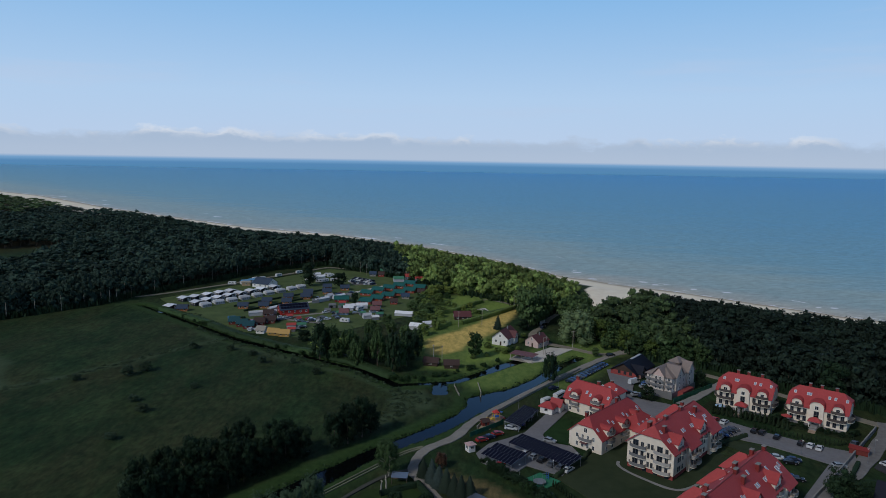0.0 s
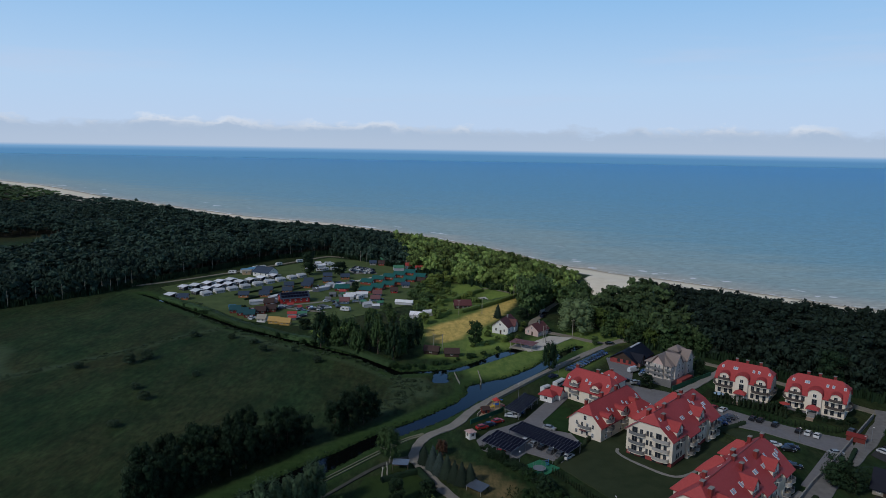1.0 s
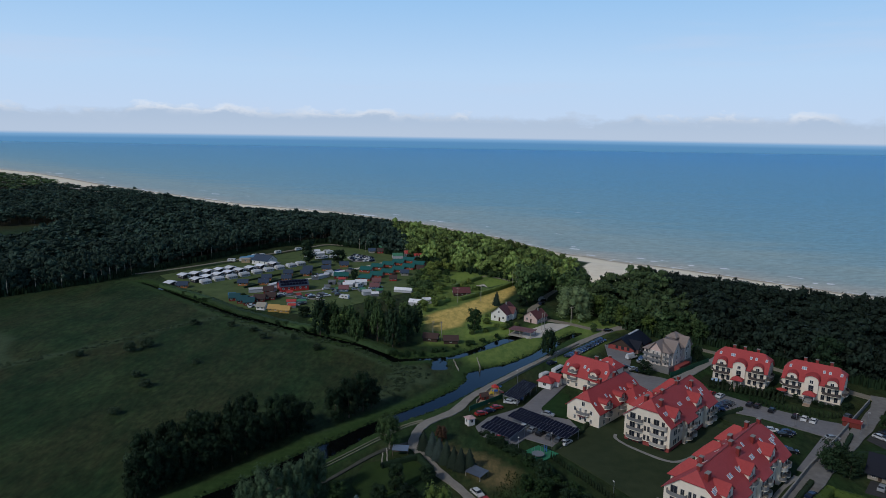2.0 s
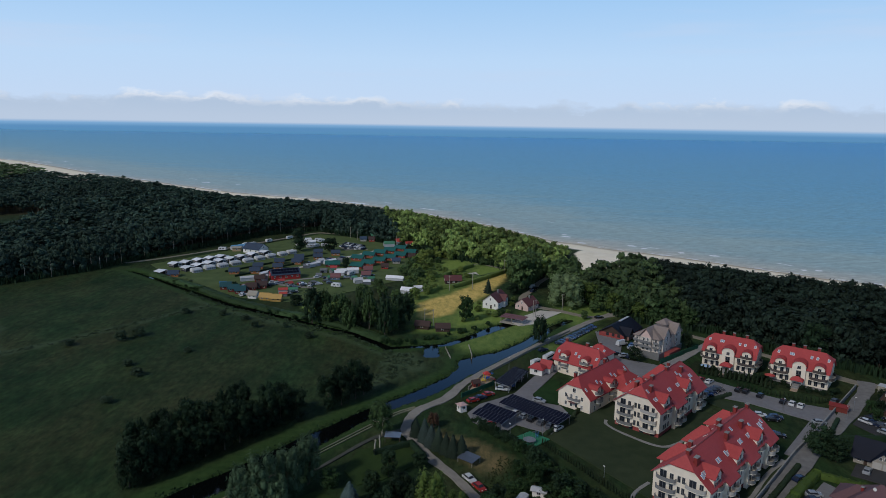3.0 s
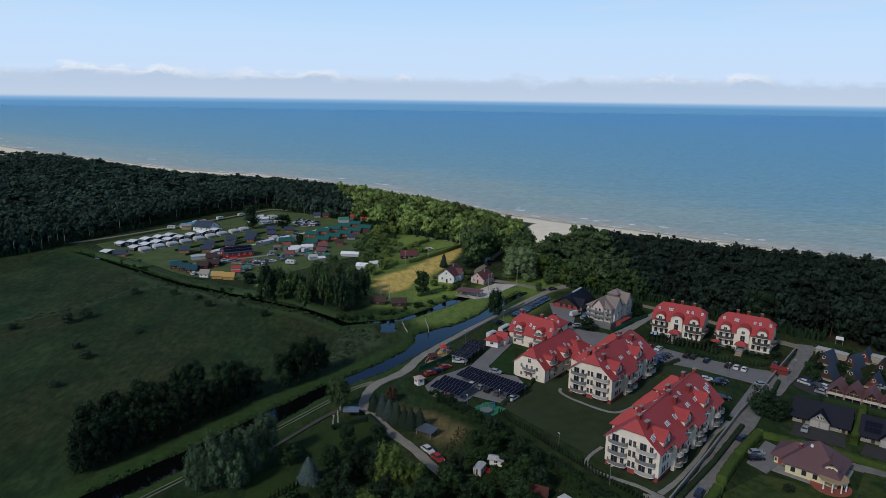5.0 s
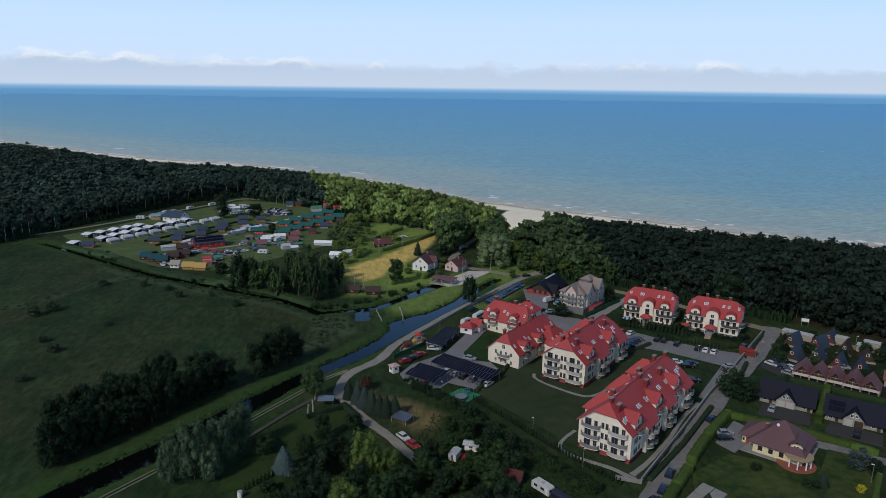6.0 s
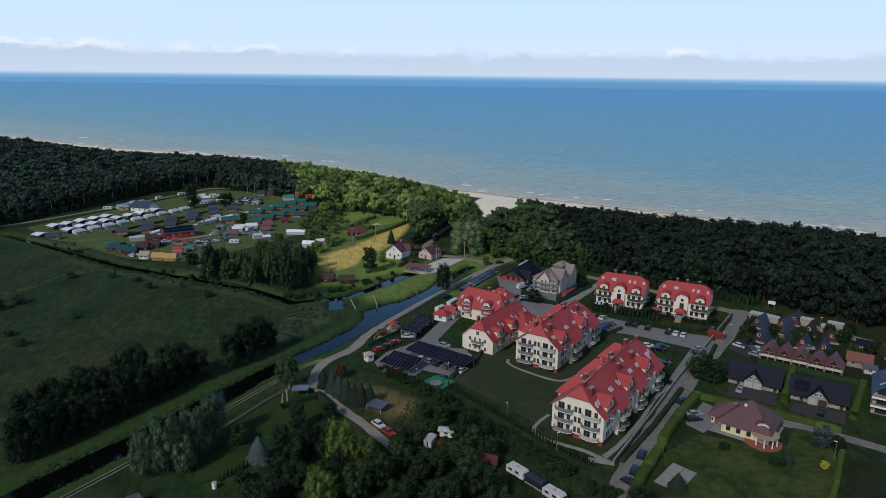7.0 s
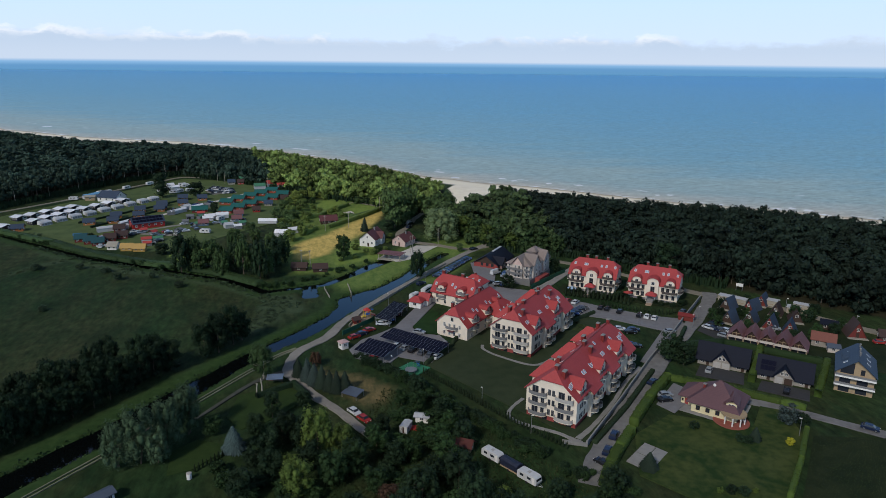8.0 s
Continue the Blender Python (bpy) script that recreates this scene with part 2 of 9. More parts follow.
M_GARDENGRASS = mat("garden_grass", (0.033, 0.058, 0.016), (0.019, 0.038, 0.011), 0.95, scale=0.4, amount=0.5, bump=0.3, bump_scale=3, big=0.09, spec=0.1)
# lawn tones are lowered: the cloud shade over them is in the colour
M_LAWN = mat("mown_lawn", (0.024, 0.056, 0.016), (0.013, 0.034, 0.010), 0.95, scale=0.35, amount=0.45, bump=0.15, bump_scale=3, spec=0.1)
M_DRYLAWN = mat("worn_lawn", (0.042, 0.055, 0.028), (0.025, 0.039, 0.019), 0.95, scale=0.25, amount=0.45, bump=0.3, bump_scale=2, spec=0.1)
M_BRIGHTGRASS = mat("bright_grass", (0.19, 0.25, 0.055), (0.12, 0.19, 0.04), 0.95, scale=0.2, amount=0.9, bump=0.4, bump_scale=2, spec=0.1)
M_PITCH = mat("green_matting", (0.03, 0.20, 0.10), (0.02, 0.14, 0.07), 0.85, scale=0.8)
M_BLUESHEET = mat("blue_grey_sheet", (0.20, 0.26, 0.36), (0.14, 0.19, 0.27), 0.5, scale=1.5, amount=0.5, metal=0.2)
M_SANDPIT = mat("sandpit", (0.38, 0.27, 0.19), (0.28, 0.2, 0.14), 0.95, scale=0.8)


def leaf(name, col, col2, island=0.14, rand=0.0, tone=False):
    return mat(name, col, col2, 0.75, scale=0.6, amount=0.8, big=0.05, island=island, rand=rand, spec=0.15, tone=tone)


M_LEAF = leaf("broad_leaf", (0.028, 0.058, 0.019), (0.016, 0.036, 0.012), rand=0.3)
M_BELT = leaf("belt_poplar_leaf", (0.048, 0.084, 0.028), (0.026, 0.050, 0.018), rand=0.3)
# dark and alder leaves carry the cloud shade as a lower base tone
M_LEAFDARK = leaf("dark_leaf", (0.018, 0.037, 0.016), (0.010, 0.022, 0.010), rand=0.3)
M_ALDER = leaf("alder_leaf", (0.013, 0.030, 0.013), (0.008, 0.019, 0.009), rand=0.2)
M_LEAFWILLOW = leaf("willow_leaf", (0.064, 0.104, 0.054), (0.038, 0.068, 0.036), rand=0.12)
M_PALEWILLOW = leaf("pale_willow_leaf", (0.170, 0.225, 0.100), (0.100, 0.145, 0.066), rand=0.1)
M_WILLOWBUSH = leaf("willow_bush_leaf", (0.036, 0.058, 0.032), (0.024, 0.042, 0.022), rand=0.3)
# raised above the plain leaf tone: painted sun on drive and garden trees
M_POPLARSUN = leaf("sunlit_poplar_leaf", (0.078, 0.125, 0.042), (0.045, 0.078, 0.028), rand=0.25)
M_LEAFLIME = leaf("lime_leaf", (0.085, 0.125, 0.026), (0.052, 0.082, 0.019), rand=0.2)
# yellow-green for trees standing in sun; the light is in the colour
M_LEAFSUN = leaf("sunlit_broad_leaf", (0.18, 0.22, 0.05), (0.10, 0.14, 0.034), rand=0.2)
# leaf tone of the sunlit wood, the sunlight painted in
M_WOODSUN = leaf("sunlit_wood_leaf", (0.190, 0.250, 0.066), (0.100, 0.155, 0.046), 0.22, tone=True)
# bluish and low: haze and cloud shade are in these needle and leaf colours
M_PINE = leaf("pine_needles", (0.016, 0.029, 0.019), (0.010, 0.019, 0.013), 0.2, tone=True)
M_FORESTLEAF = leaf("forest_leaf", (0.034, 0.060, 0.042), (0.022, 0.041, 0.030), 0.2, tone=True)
# mixed broad leaves, brightened in colour where sun breaks through
M_MIXEDSUN = leaf("sunlit_mixed_leaf", (0.062, 0.094, 0.036), (0.033, 0.056, 0.023), 0.2, tone=True)
M_SPRUCE = leaf("spruce_needles", (0.026, 0.042, 0.028), (0.018, 0.03, 0.02), rand=0.2)
M_BLUESPRUCE = leaf("blue_spruce_needles", (0.080, 0.122, 0.118), (0.048, 0.077, 0.074), 0.35)
M_GREYSPRUCE = leaf("grey_spruce_needles", (0.050, 0.074, 0.066), (0.030, 0.048, 0.042), 0.3)
M_HEDGE = leaf("hedge_leaf", (0.062, 0.098, 0.018), (0.040, 0.068, 0.013), 0.3)
M_JUNIPER = leaf("juniper_leaf", (0.050, 0.072, 0.066), (0.032, 0.048, 0.045), 0.35)
M_THUJA = leaf("thuja_leaf", (0.022, 0.036, 0.016), (0.015, 0.026, 0.012), 0.3, rand=0.2)
M_REED = leaf("reed_blade", (0.036, 0.068, 0.024), (0.026, 0.050, 0.018), 0.3)
# garden foliage toned up to hold the sunlight that falls there
M_GARDENSUN = leaf("sunlit_garden_leaf", (0.135, 0.185, 0.045), (0.075, 0.115, 0.032), rand=0.25)
M_RUSH = leaf("rush_blade", (0.058, 0.088, 0.046), (0.038, 0.064, 0.031), 0.15, tone=True)
M_GRASS = leaf("rough_grass", (0.028, 0.052, 0.016), (0.036, 0.040, 0.018), 0.45)
M_RUST = leaf("rust_leaf", (0.085, 0.045, 0.028), (0.055, 0.032, 0.020), 0.3)
M_BLOSSOM = leaf("yellow_bush_leaf", (0.42, 0.40, 0.03), (0.30, 0.29, 0.03), 0.2)

# ---- land and water ----
COAST = np.array([(-4800, 4900), (-1080, 1590), (-916, 1472), (-758, 1320), (-606, 1172), (-375, 976), (-271, 890), (-196, 850), (-143, 828), (-28, 725), (48, 635), (100, 548), (118, 535), (135, 518), (173, 492), (208, 464), (254, 423), (314, 383), (355, 352), (720, 20), (4800, -3700)], float)
CANAL = [(-120, 80, 3.8), (-66, 147, 3.8), (-57, 157, 3.8), (-48, 167, 3.8), (-30.5, 190, 3.6), (-22.8, 200, 2.9), (-16, 209, 2.9), (-2, 222.5, 3), (4, 229.5, 3), (12, 240.5, 2.8), (17, 249, 3.8), (20, 256.5, 6.6), (27, 263.5, 4.6), (33, 268, 3.4), (46, 284.5, 2.4), (56, 302, 2), (63, 310.5, 1.6), (70, 319, 1.4)]
BRANCH = [(9, 279, 1.8), (21, 291, 2), (30.5, 302, 3), (37.2, 309, 2.5), (42, 313, 2)]
DITCH = [(9, 279, 1.5), (-3, 276, 1.5), (-16, 273, 1.9), (-34, 292, 1.5), (-54.5, 305, 1.2), (-72, 316.6, 1.3), (-104, 336.6, 1.7), (-164, 390, 0.9), (-190, 412, 0.8)]
POND = [(2, 276, 2.3), (2.5, 265, 2.8)]


def seg_dist(px, py, pts):
    """Distance to a polyline, the half width there, and the side."""
    best = np.full(px.shape, 1e9)
    wid, side = np.zeros(px.shape), np.zeros(px.shape)
    for a, b in zip(pts[:-1], pts[1:]):
        ax, ay, bx, by = a[0], a[1], b[0], b[1]
        dx, dy = bx - ax, by - ay
        t = np.clip(((px - ax) * dx + (py - ay) * dy) / (dx * dx + dy * dy), 0, 1)
        d = np.hypot(px - ax - t * dx, py - ay - t * dy)
        near = d < best
        best[near] = d[near]
        if len(a) > 2:
            wid[near] = (a[2] + (b[2] - a[2]) * t)[near]
        side[near] = np.sign(dx * (py - ay) - dy * (px - ax))[near]
    return best, wid, side


def smooth(a, b, x):
    t = np.clip((x - a) / (b - a), 0, 1)
    return t * t * (3 - 2 * t)


def wobble(x, y, s, seed=0):
    r = np.random.RandomState(seed)
    out = np.zeros(np.shape(x))
    for _ in range(5):
        a, b, c = r.normal(0, 1, 2).tolist() + [r.uniform(0, 6.28)]
        out = out + np.sin(x * a * s + y * b * s + c)
    return out / 5


def height(x, y):
    d, _, side = seg_dist(x, y, COAST)
    inland = -d * side
    w = wobble(x, y, 0.06, 3)
    z = 0.12 * wobble(x, y, 0.05, 1)
    beach = np.where(inland < 0, -1 + inland * 0.05, -1 + inland * 0.06)
    dune = 0.8 + 2.0 * smooth(22, 44, inland) * (0.8 + 0.4 * w)
    shore = np.where(inland < 22, np.minimum(beach, 0.8), dune)
    z = z + (shore - z) * (1 - smooth(75, 130, inland))
    z = np.maximum(z, -9)
    for line in (CANAL, BRANCH, DITCH, POND):
        d, hw, _ = seg_dist(x, y, line)
        hw = hw + 0.35 * wobble(x, y, 0.35, 5)
        cut = -2.3 + 2.3 * smooth(-1.6, 2.4, d - hw)
        z = np.where(d - hw < 2.4, np.minimum(z, cut), z)
    return z


def axis(lo, hi, step, far):
    mid = list(np.arange(lo, hi + step, step))
    out_hi, out_lo, s = [], [], step
    p = mid[-1]
    while p < far:
        s *= 1.13
        p += s
        out_hi.append(p)
    p, s = lo, step
    while p > -far:
        s *= 1.13
        p -= s
        out_lo.append(p)
    return np.array(out_lo[::-1] + mid + out_hi)


def in_poly(x, y, poly):
    inside = np.zeros(np.shape(x), bool)
    for (x0, y0), (x1, y1) in zip(poly, poly[1:] + poly[:1]):
        hit = ((y0 > y) != (y1 > y)) & (x < (x1 - x0) * (y - y0) / (y1 - y0 + 1e-12) + x0)
        inside ^= hit
    return inside


FOREST_W = [(-1300, 330), (-420, 300), (-262, 352), (-217, 408), (-206, 436), (-146, 548), (-103, 583), (-60, 556), (-20, 720), (-170, 850), (-580, 1170), (-1060, 1590), (-1500, 1960)]
CLEARING = [(-470, 600), (-405, 668), (-372, 660), (-340, 540), (-373, 515), (-470, 560)]
FOREST_MID = [(-98, 575), (-48, 534), (-11, 502), (14, 466), (46, 440), (54, 408), (66, 404), (76, 412), (84, 420), (92, 446), (97, 476), (96, 520), (60, 620), (-20, 720), (-90, 660)]
BEACH_GAP = [(103, 478), (97, 448), (99, 420), (116, 414), (134, 438), (156, 468), (160, 500), (122, 520)]
FOREST_E = [(72, 354), (90, 345), (97, 326), (106, 313), (120, 308), (138, 294), (146, 276), (166, 258), (180, 246), (204, 217), (232, 190), (300, 130), (480, 60), (520, 110), (372, 330), (306, 384), (246, 425), (200, 462), (160, 478), (146, 452), (126, 424), (110, 402), (94, 390), (80, 372)]

gx, gy = axis(-185, 215, 2.0, 5200), axis(112, 530, 2.0, 5200)
GX, GY = np.meshgrid(gx, gy)
GZ = height(GX.ravel(), GY.ravel()).reshape(GX.shape)


def beach_width(x, y):
    """How far the dry sand reaches inland."""
    return 33 + 16 * (1 - smooth(-560, -420, x)) + 5 * wobble(x, y, 0.2, 8)


# the land dips below the sheet of sand along the shore
_d, _, _side = seg_dist(GX.ravel(), GY.ravel(), COAST)
_in = (-_d * _side).reshape(GX.shape)
_w = beach_width(GX.ravel(), GY.ravel()).reshape(GX.shape)
GZ = GZ - 1.2 * (1 - smooth(-9, -3, _in - _w))
GZ = np.where((np.hypot(GX, GY) > 640) & (_in < 260), np.minimum(GZ, -0.6), GZ)


def grid_mesh(name, X, Y, Z):
    ny, nx = X.shape
    me = bpy.data.meshes.new(name)
    idx = np.arange(ny * nx).reshape(ny, nx)
    quads = np.stack([idx[:-1, :-1], idx[:-1, 1:], idx[1:, 1:], idx[1:, :-1]], -1).reshape(-1, 4)
    me.vertices.add(ny * nx)
    me.vertices.foreach_set("co", np.stack([X, Y, Z], -1).ravel())
    me.loops.add(quads.size), me.polygons.add(len(quads))
    me.loops.foreach_set("vertex_index", quads.ravel())
    me.polygons.foreach_set("loop_start", np.arange(len(quads)) * 4)
    me.polygons.foreach_set("use_smooth", np.ones(len(quads), bool))
    me.update()
    return me


def mask(me, name, values):
    me.attributes.new(name, "FLOAT", "POINT").data.foreach_set("value", np.asarray(values, float).ravel())


HAY = [[(-6.4, 342.2), (-4.3, 315.7), (2.5, 318.1), (11.5, 324), (16, 338.7), (26.5, 354), (30.4, 362.5), (42.6, 396), (48.9, 421.3), (35.9, 405.3), (22.3, 383.1), (12.5, 365.2), (2.4, 353.3)]]
MOWN = [[(4.9, 440.2), (10.4, 456.3), (22.7, 451.1), (20.7, 434.7), (11.4, 429.8)], [(25.7, 427.7), (35.7, 439.1), (44.6, 431.4), (40.6, 416.4), (31.1, 408.9)], [(14, 304), (28, 312), (36, 312), (38, 326), (30, 350), (24, 345), (14, 322)], [(-66, 333), (-60, 322), (-44, 326), (-50, 345)]]
# grass in the sun patch, its light carried by a brighter ground colour
SUNLIT_GRASS = [[(12, 268), (30, 270), (52, 296), (72, 326), (50, 330), (40, 318), (14, 286)], [(-8, 296), (12, 290), (34, 312), (28, 350), (40, 400), (50, 430), (20, 470), (-10, 440), (-12, 360)], [(70, 300), (96, 330), (120, 310), (96, 352), (64, 352)], [(52, 268), (84, 305), (76, 306), (50, 276)]]
DRY = [[(5, 195), (16, 188), (27, 176), (22, 166), (14, 172), (8, 181), (3, 190)]]


def soft_poly(x, y, polys, r):
    """Coverage of the polygons with an uneven edge about r metres wide."""
    x, y = x + r * 0.7 * wobble(x, y, 0.25, 21), y + r * 0.7 * wobble(x, y, 0.25, 22)
    out = np.zeros(x.shape)
    for i in range(9):
        a = i * 0.7
        q = r * (i / 8) ** 0.5
        hit = np.zeros(x.shape, bool)
        for p in polys:
            hit |= in_poly(x + q * math.cos(a * 5), y + q * math.sin(a * 5), p)
        out += hit
    return out / 9


ground_mesh = grid_mesh("ground", GX, GY, GZ)
fx, fy = GX.ravel(), GY.ravel()
coast_d, _, coast_side = seg_dist(fx, fy, COAST)
inland = -coast_d * coast_side
mask(ground_mesh, "sand", np.maximum(1 - smooth(24, 36, inland - np.where(fx < -450, 22, 0) + 5 * wobble(fx, fy, 0.2, 8)), in_poly(fx, fy, BEACH_GAP)))
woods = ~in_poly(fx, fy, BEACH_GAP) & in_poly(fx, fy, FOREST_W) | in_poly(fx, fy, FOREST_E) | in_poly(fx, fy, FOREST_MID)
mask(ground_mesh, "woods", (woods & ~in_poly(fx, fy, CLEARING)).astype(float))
bank = np.full(fx.shape, 99.0)
for line in (CANAL, BRANCH, DITCH):
    d_, w_, _ = seg_dist(fx, fy, line)
    bank = np.minimum(bank, d_ - w_)
RUSHES = [[(-230, 215), (-173.1, 254.6), (-156.6, 273.3), (-140.2, 294.6), (-122.4, 322.3), (-114, 331)], [(-215, 300), (-194, 288), (-186, 268), (-176, 258)], [(-150, 392), (-128, 352), (-104, 330), (-78, 312), (-58, 300), (-36, 287), (-20, 268), (-8, 258), (-4, 248)], [(-8, 262), (-14, 252), (-12, 240), (-20, 230)]]
rush = np.full(fx.shape, 99.0)
for line, half in zip(RUSHES, (2.2, 2.6, 4.0, 3.4)):
    rush = np.minimum(rush, seg_dist(fx, fy, [(*p, 0) for p in line])[0] - half)
mask(ground_mesh, "rush", (1 - smooth(-1.5, 2.5, rush + 2.2 * wobble(fx, fy, 0.16, 12))) * 0.8)
mask(ground_mesh, "bank", 1 - smooth(4, 8, bank + 1.2 * wobble(fx, fy, 0.2, 9)))

for field, polys, edge_w in (("hay", HAY, 2.0), ("mown", MOWN, 1.5), ("sunlit_grass", SUNLIT_GRASS, 4.0), ("parched", DRY, 2.0)):
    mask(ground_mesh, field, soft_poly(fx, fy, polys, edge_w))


def ground_material():
    m = bpy.data.materials.new("rough_meadow")
    m.use_nodes = True
    n, l = m.node_tree.nodes, m.node_tree.links
    b = n["Principled BSDF"]
    b.inputs["Roughness"].default_value, b.inputs["Specular IOR Level"].default_value = 0.95, 0.1
    geo = n.new("ShaderNodeNewGeometry")

    def tex(scale, detail=6.0, rough=0.6):
        t = n.new("ShaderNodeTexNoise")
        t.inputs["Scale"].default_value, t.inputs["Detail"].default_value, t.inputs["Roughness"].default_value = scale, detail, rough
        l.new(geo.outputs["Position"], t.inputs["Vector"])
        return t.outputs[0]

    def streaks(scale):
        mp, t = n.new("ShaderNodeMapping"), n.new("ShaderNodeTexNoise")
        mp.inputs["Scale"].default_value, mp.inputs["Rotation"].default_value[2] = (1.0, 0.42, 1.0), radians(12)
        l.new(geo.outputs["Position"], mp.inputs[0]), l.new(mp.outputs[0], t.inputs["Vector"])
        t.inputs["Scale"].default_value, t.inputs["Detail"].default_value, t.inputs["Roughness"].default_value = scale, 9.0, 0.72
        return t.outputs[0]

    def ramp(src, stops):
        r = n.new("ShaderNodeValToRGB")
        e = r.color_ramp.elements
        while len(e) < len(stops):
            e.new(0.5)
        for k, (p, c) in zip(e, stops):
            k.position, k.color = p, (*c, 1)
        l.new(src, r.inputs[0])
        return r.outputs[0]

    def mix(fac, a, c, mode="MIX"):
        x = n.new("ShaderNodeMix")
        x.data_type, x.blend_type = "RGBA", mode
        for i, v in ((0, fac), (6, a), (7, c)):
            if isinstance(v, (float, tuple)):
                x.inputs[i].default_value = v
            else:
                l.new(v, x.inputs[i])
        return x.outputs[2]

    def attr(name):
        a = n.new("ShaderNodeAttribute")
        a.attribute_name = name
        return a.outputs["Fac"]

    green = ramp(tex(0.035), [(0.34, (0.013, 0.034, 0.013)), (0.52, (0.022, 0.045, 0.017)), (0.68, (0.034, 0.057, 0.022))])
    brown = ramp(tex(0.3), [(0.3, (0.030, 0.036, 0.016)), (0.7, (0.057, 0.052, 0.024))])
    patches = ramp(streaks(0.026), [(0.43, (0, 0, 0)), (0.60, (0.62, 0.62, 0.62))])
    col = mix(patches, green, brown)
    col = mix(0.8, col, ramp(streaks(0.45), [(0.34, (0.38, 0.40, 0.38)), (0.66, (1.62, 1.60, 1.5))]), "MULTIPLY")
    col = mix(0.7, col, ramp(streaks(0.09), [(0.36, (0.55, 0.62, 0.55)), (0.62, (1.12, 1.08, 1.05))]), "MULTIPLY")
    col = mix(attr("rush"), col, ramp(streaks(0.6), [(0.3, (0.038, 0.062, 0.030)), (0.7, (0.078, 0.110, 0.058))]))
    bank_c = ramp(tex(0.5), [(0.3, (0.022, 0.048, 0.014)), (0.7, (0.040, 0.074, 0.022))])
    col = mix(attr("bank"), col, bank_c)
    fine = streaks(0.35)
    # brighter green paints the sun patch into the meadow
    col = mix(attr("sunlit_grass"), col, ramp(fine, [(0.32, (0.072, 0.130, 0.030)), (0.66, (0.165, 0.220, 0.058))]))
    col = mix(attr("parched"), col, ramp(fine, [(0.35, (0.050, 0.060, 0.024)), (0.62, (0.18, 0.135, 0.062))]))
    col = mix(attr("hay"), col, ramp(fine, [(0.33, (0.32, 0.27, 0.075)), (0.5, (0.55, 0.405, 0.12)), (0.66, (0.70, 0.52, 0.165))]))
    col = mix(attr("mown"), col, ramp(fine, [(0.3, (0.12, 0.19, 0.040)), (0.7, (0.21, 0.28, 0.065))]))
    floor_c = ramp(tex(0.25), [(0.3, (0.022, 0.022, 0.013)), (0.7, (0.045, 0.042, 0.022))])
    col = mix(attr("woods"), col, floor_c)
    sand_c = ramp(tex(0.12), [(0.3, (0.82, 0.73, 0.57)), (0.7, (0.93, 0.85, 0.70))])
    col = mix(attr("sand"), col, sand_c)
    l.new(col, b.inputs["Base Color"])
    bump = n.new("ShaderNodeBump")
    bump.inputs["Strength"].default_value, bump.inputs["Distance"].default_value = 0.25, 0.4
    l.new(tex(0.8, 7.0, 0.7), bump.inputs["Height"]), l.new(bump.outputs[0], b.inputs["Normal"])
    return m


ground_mesh.materials.append(ground_material())
ground = tagged(new("ground", ground_mesh), "flat green and brown coastal meadow running to a pale sand beach", "ground", kind="structure")


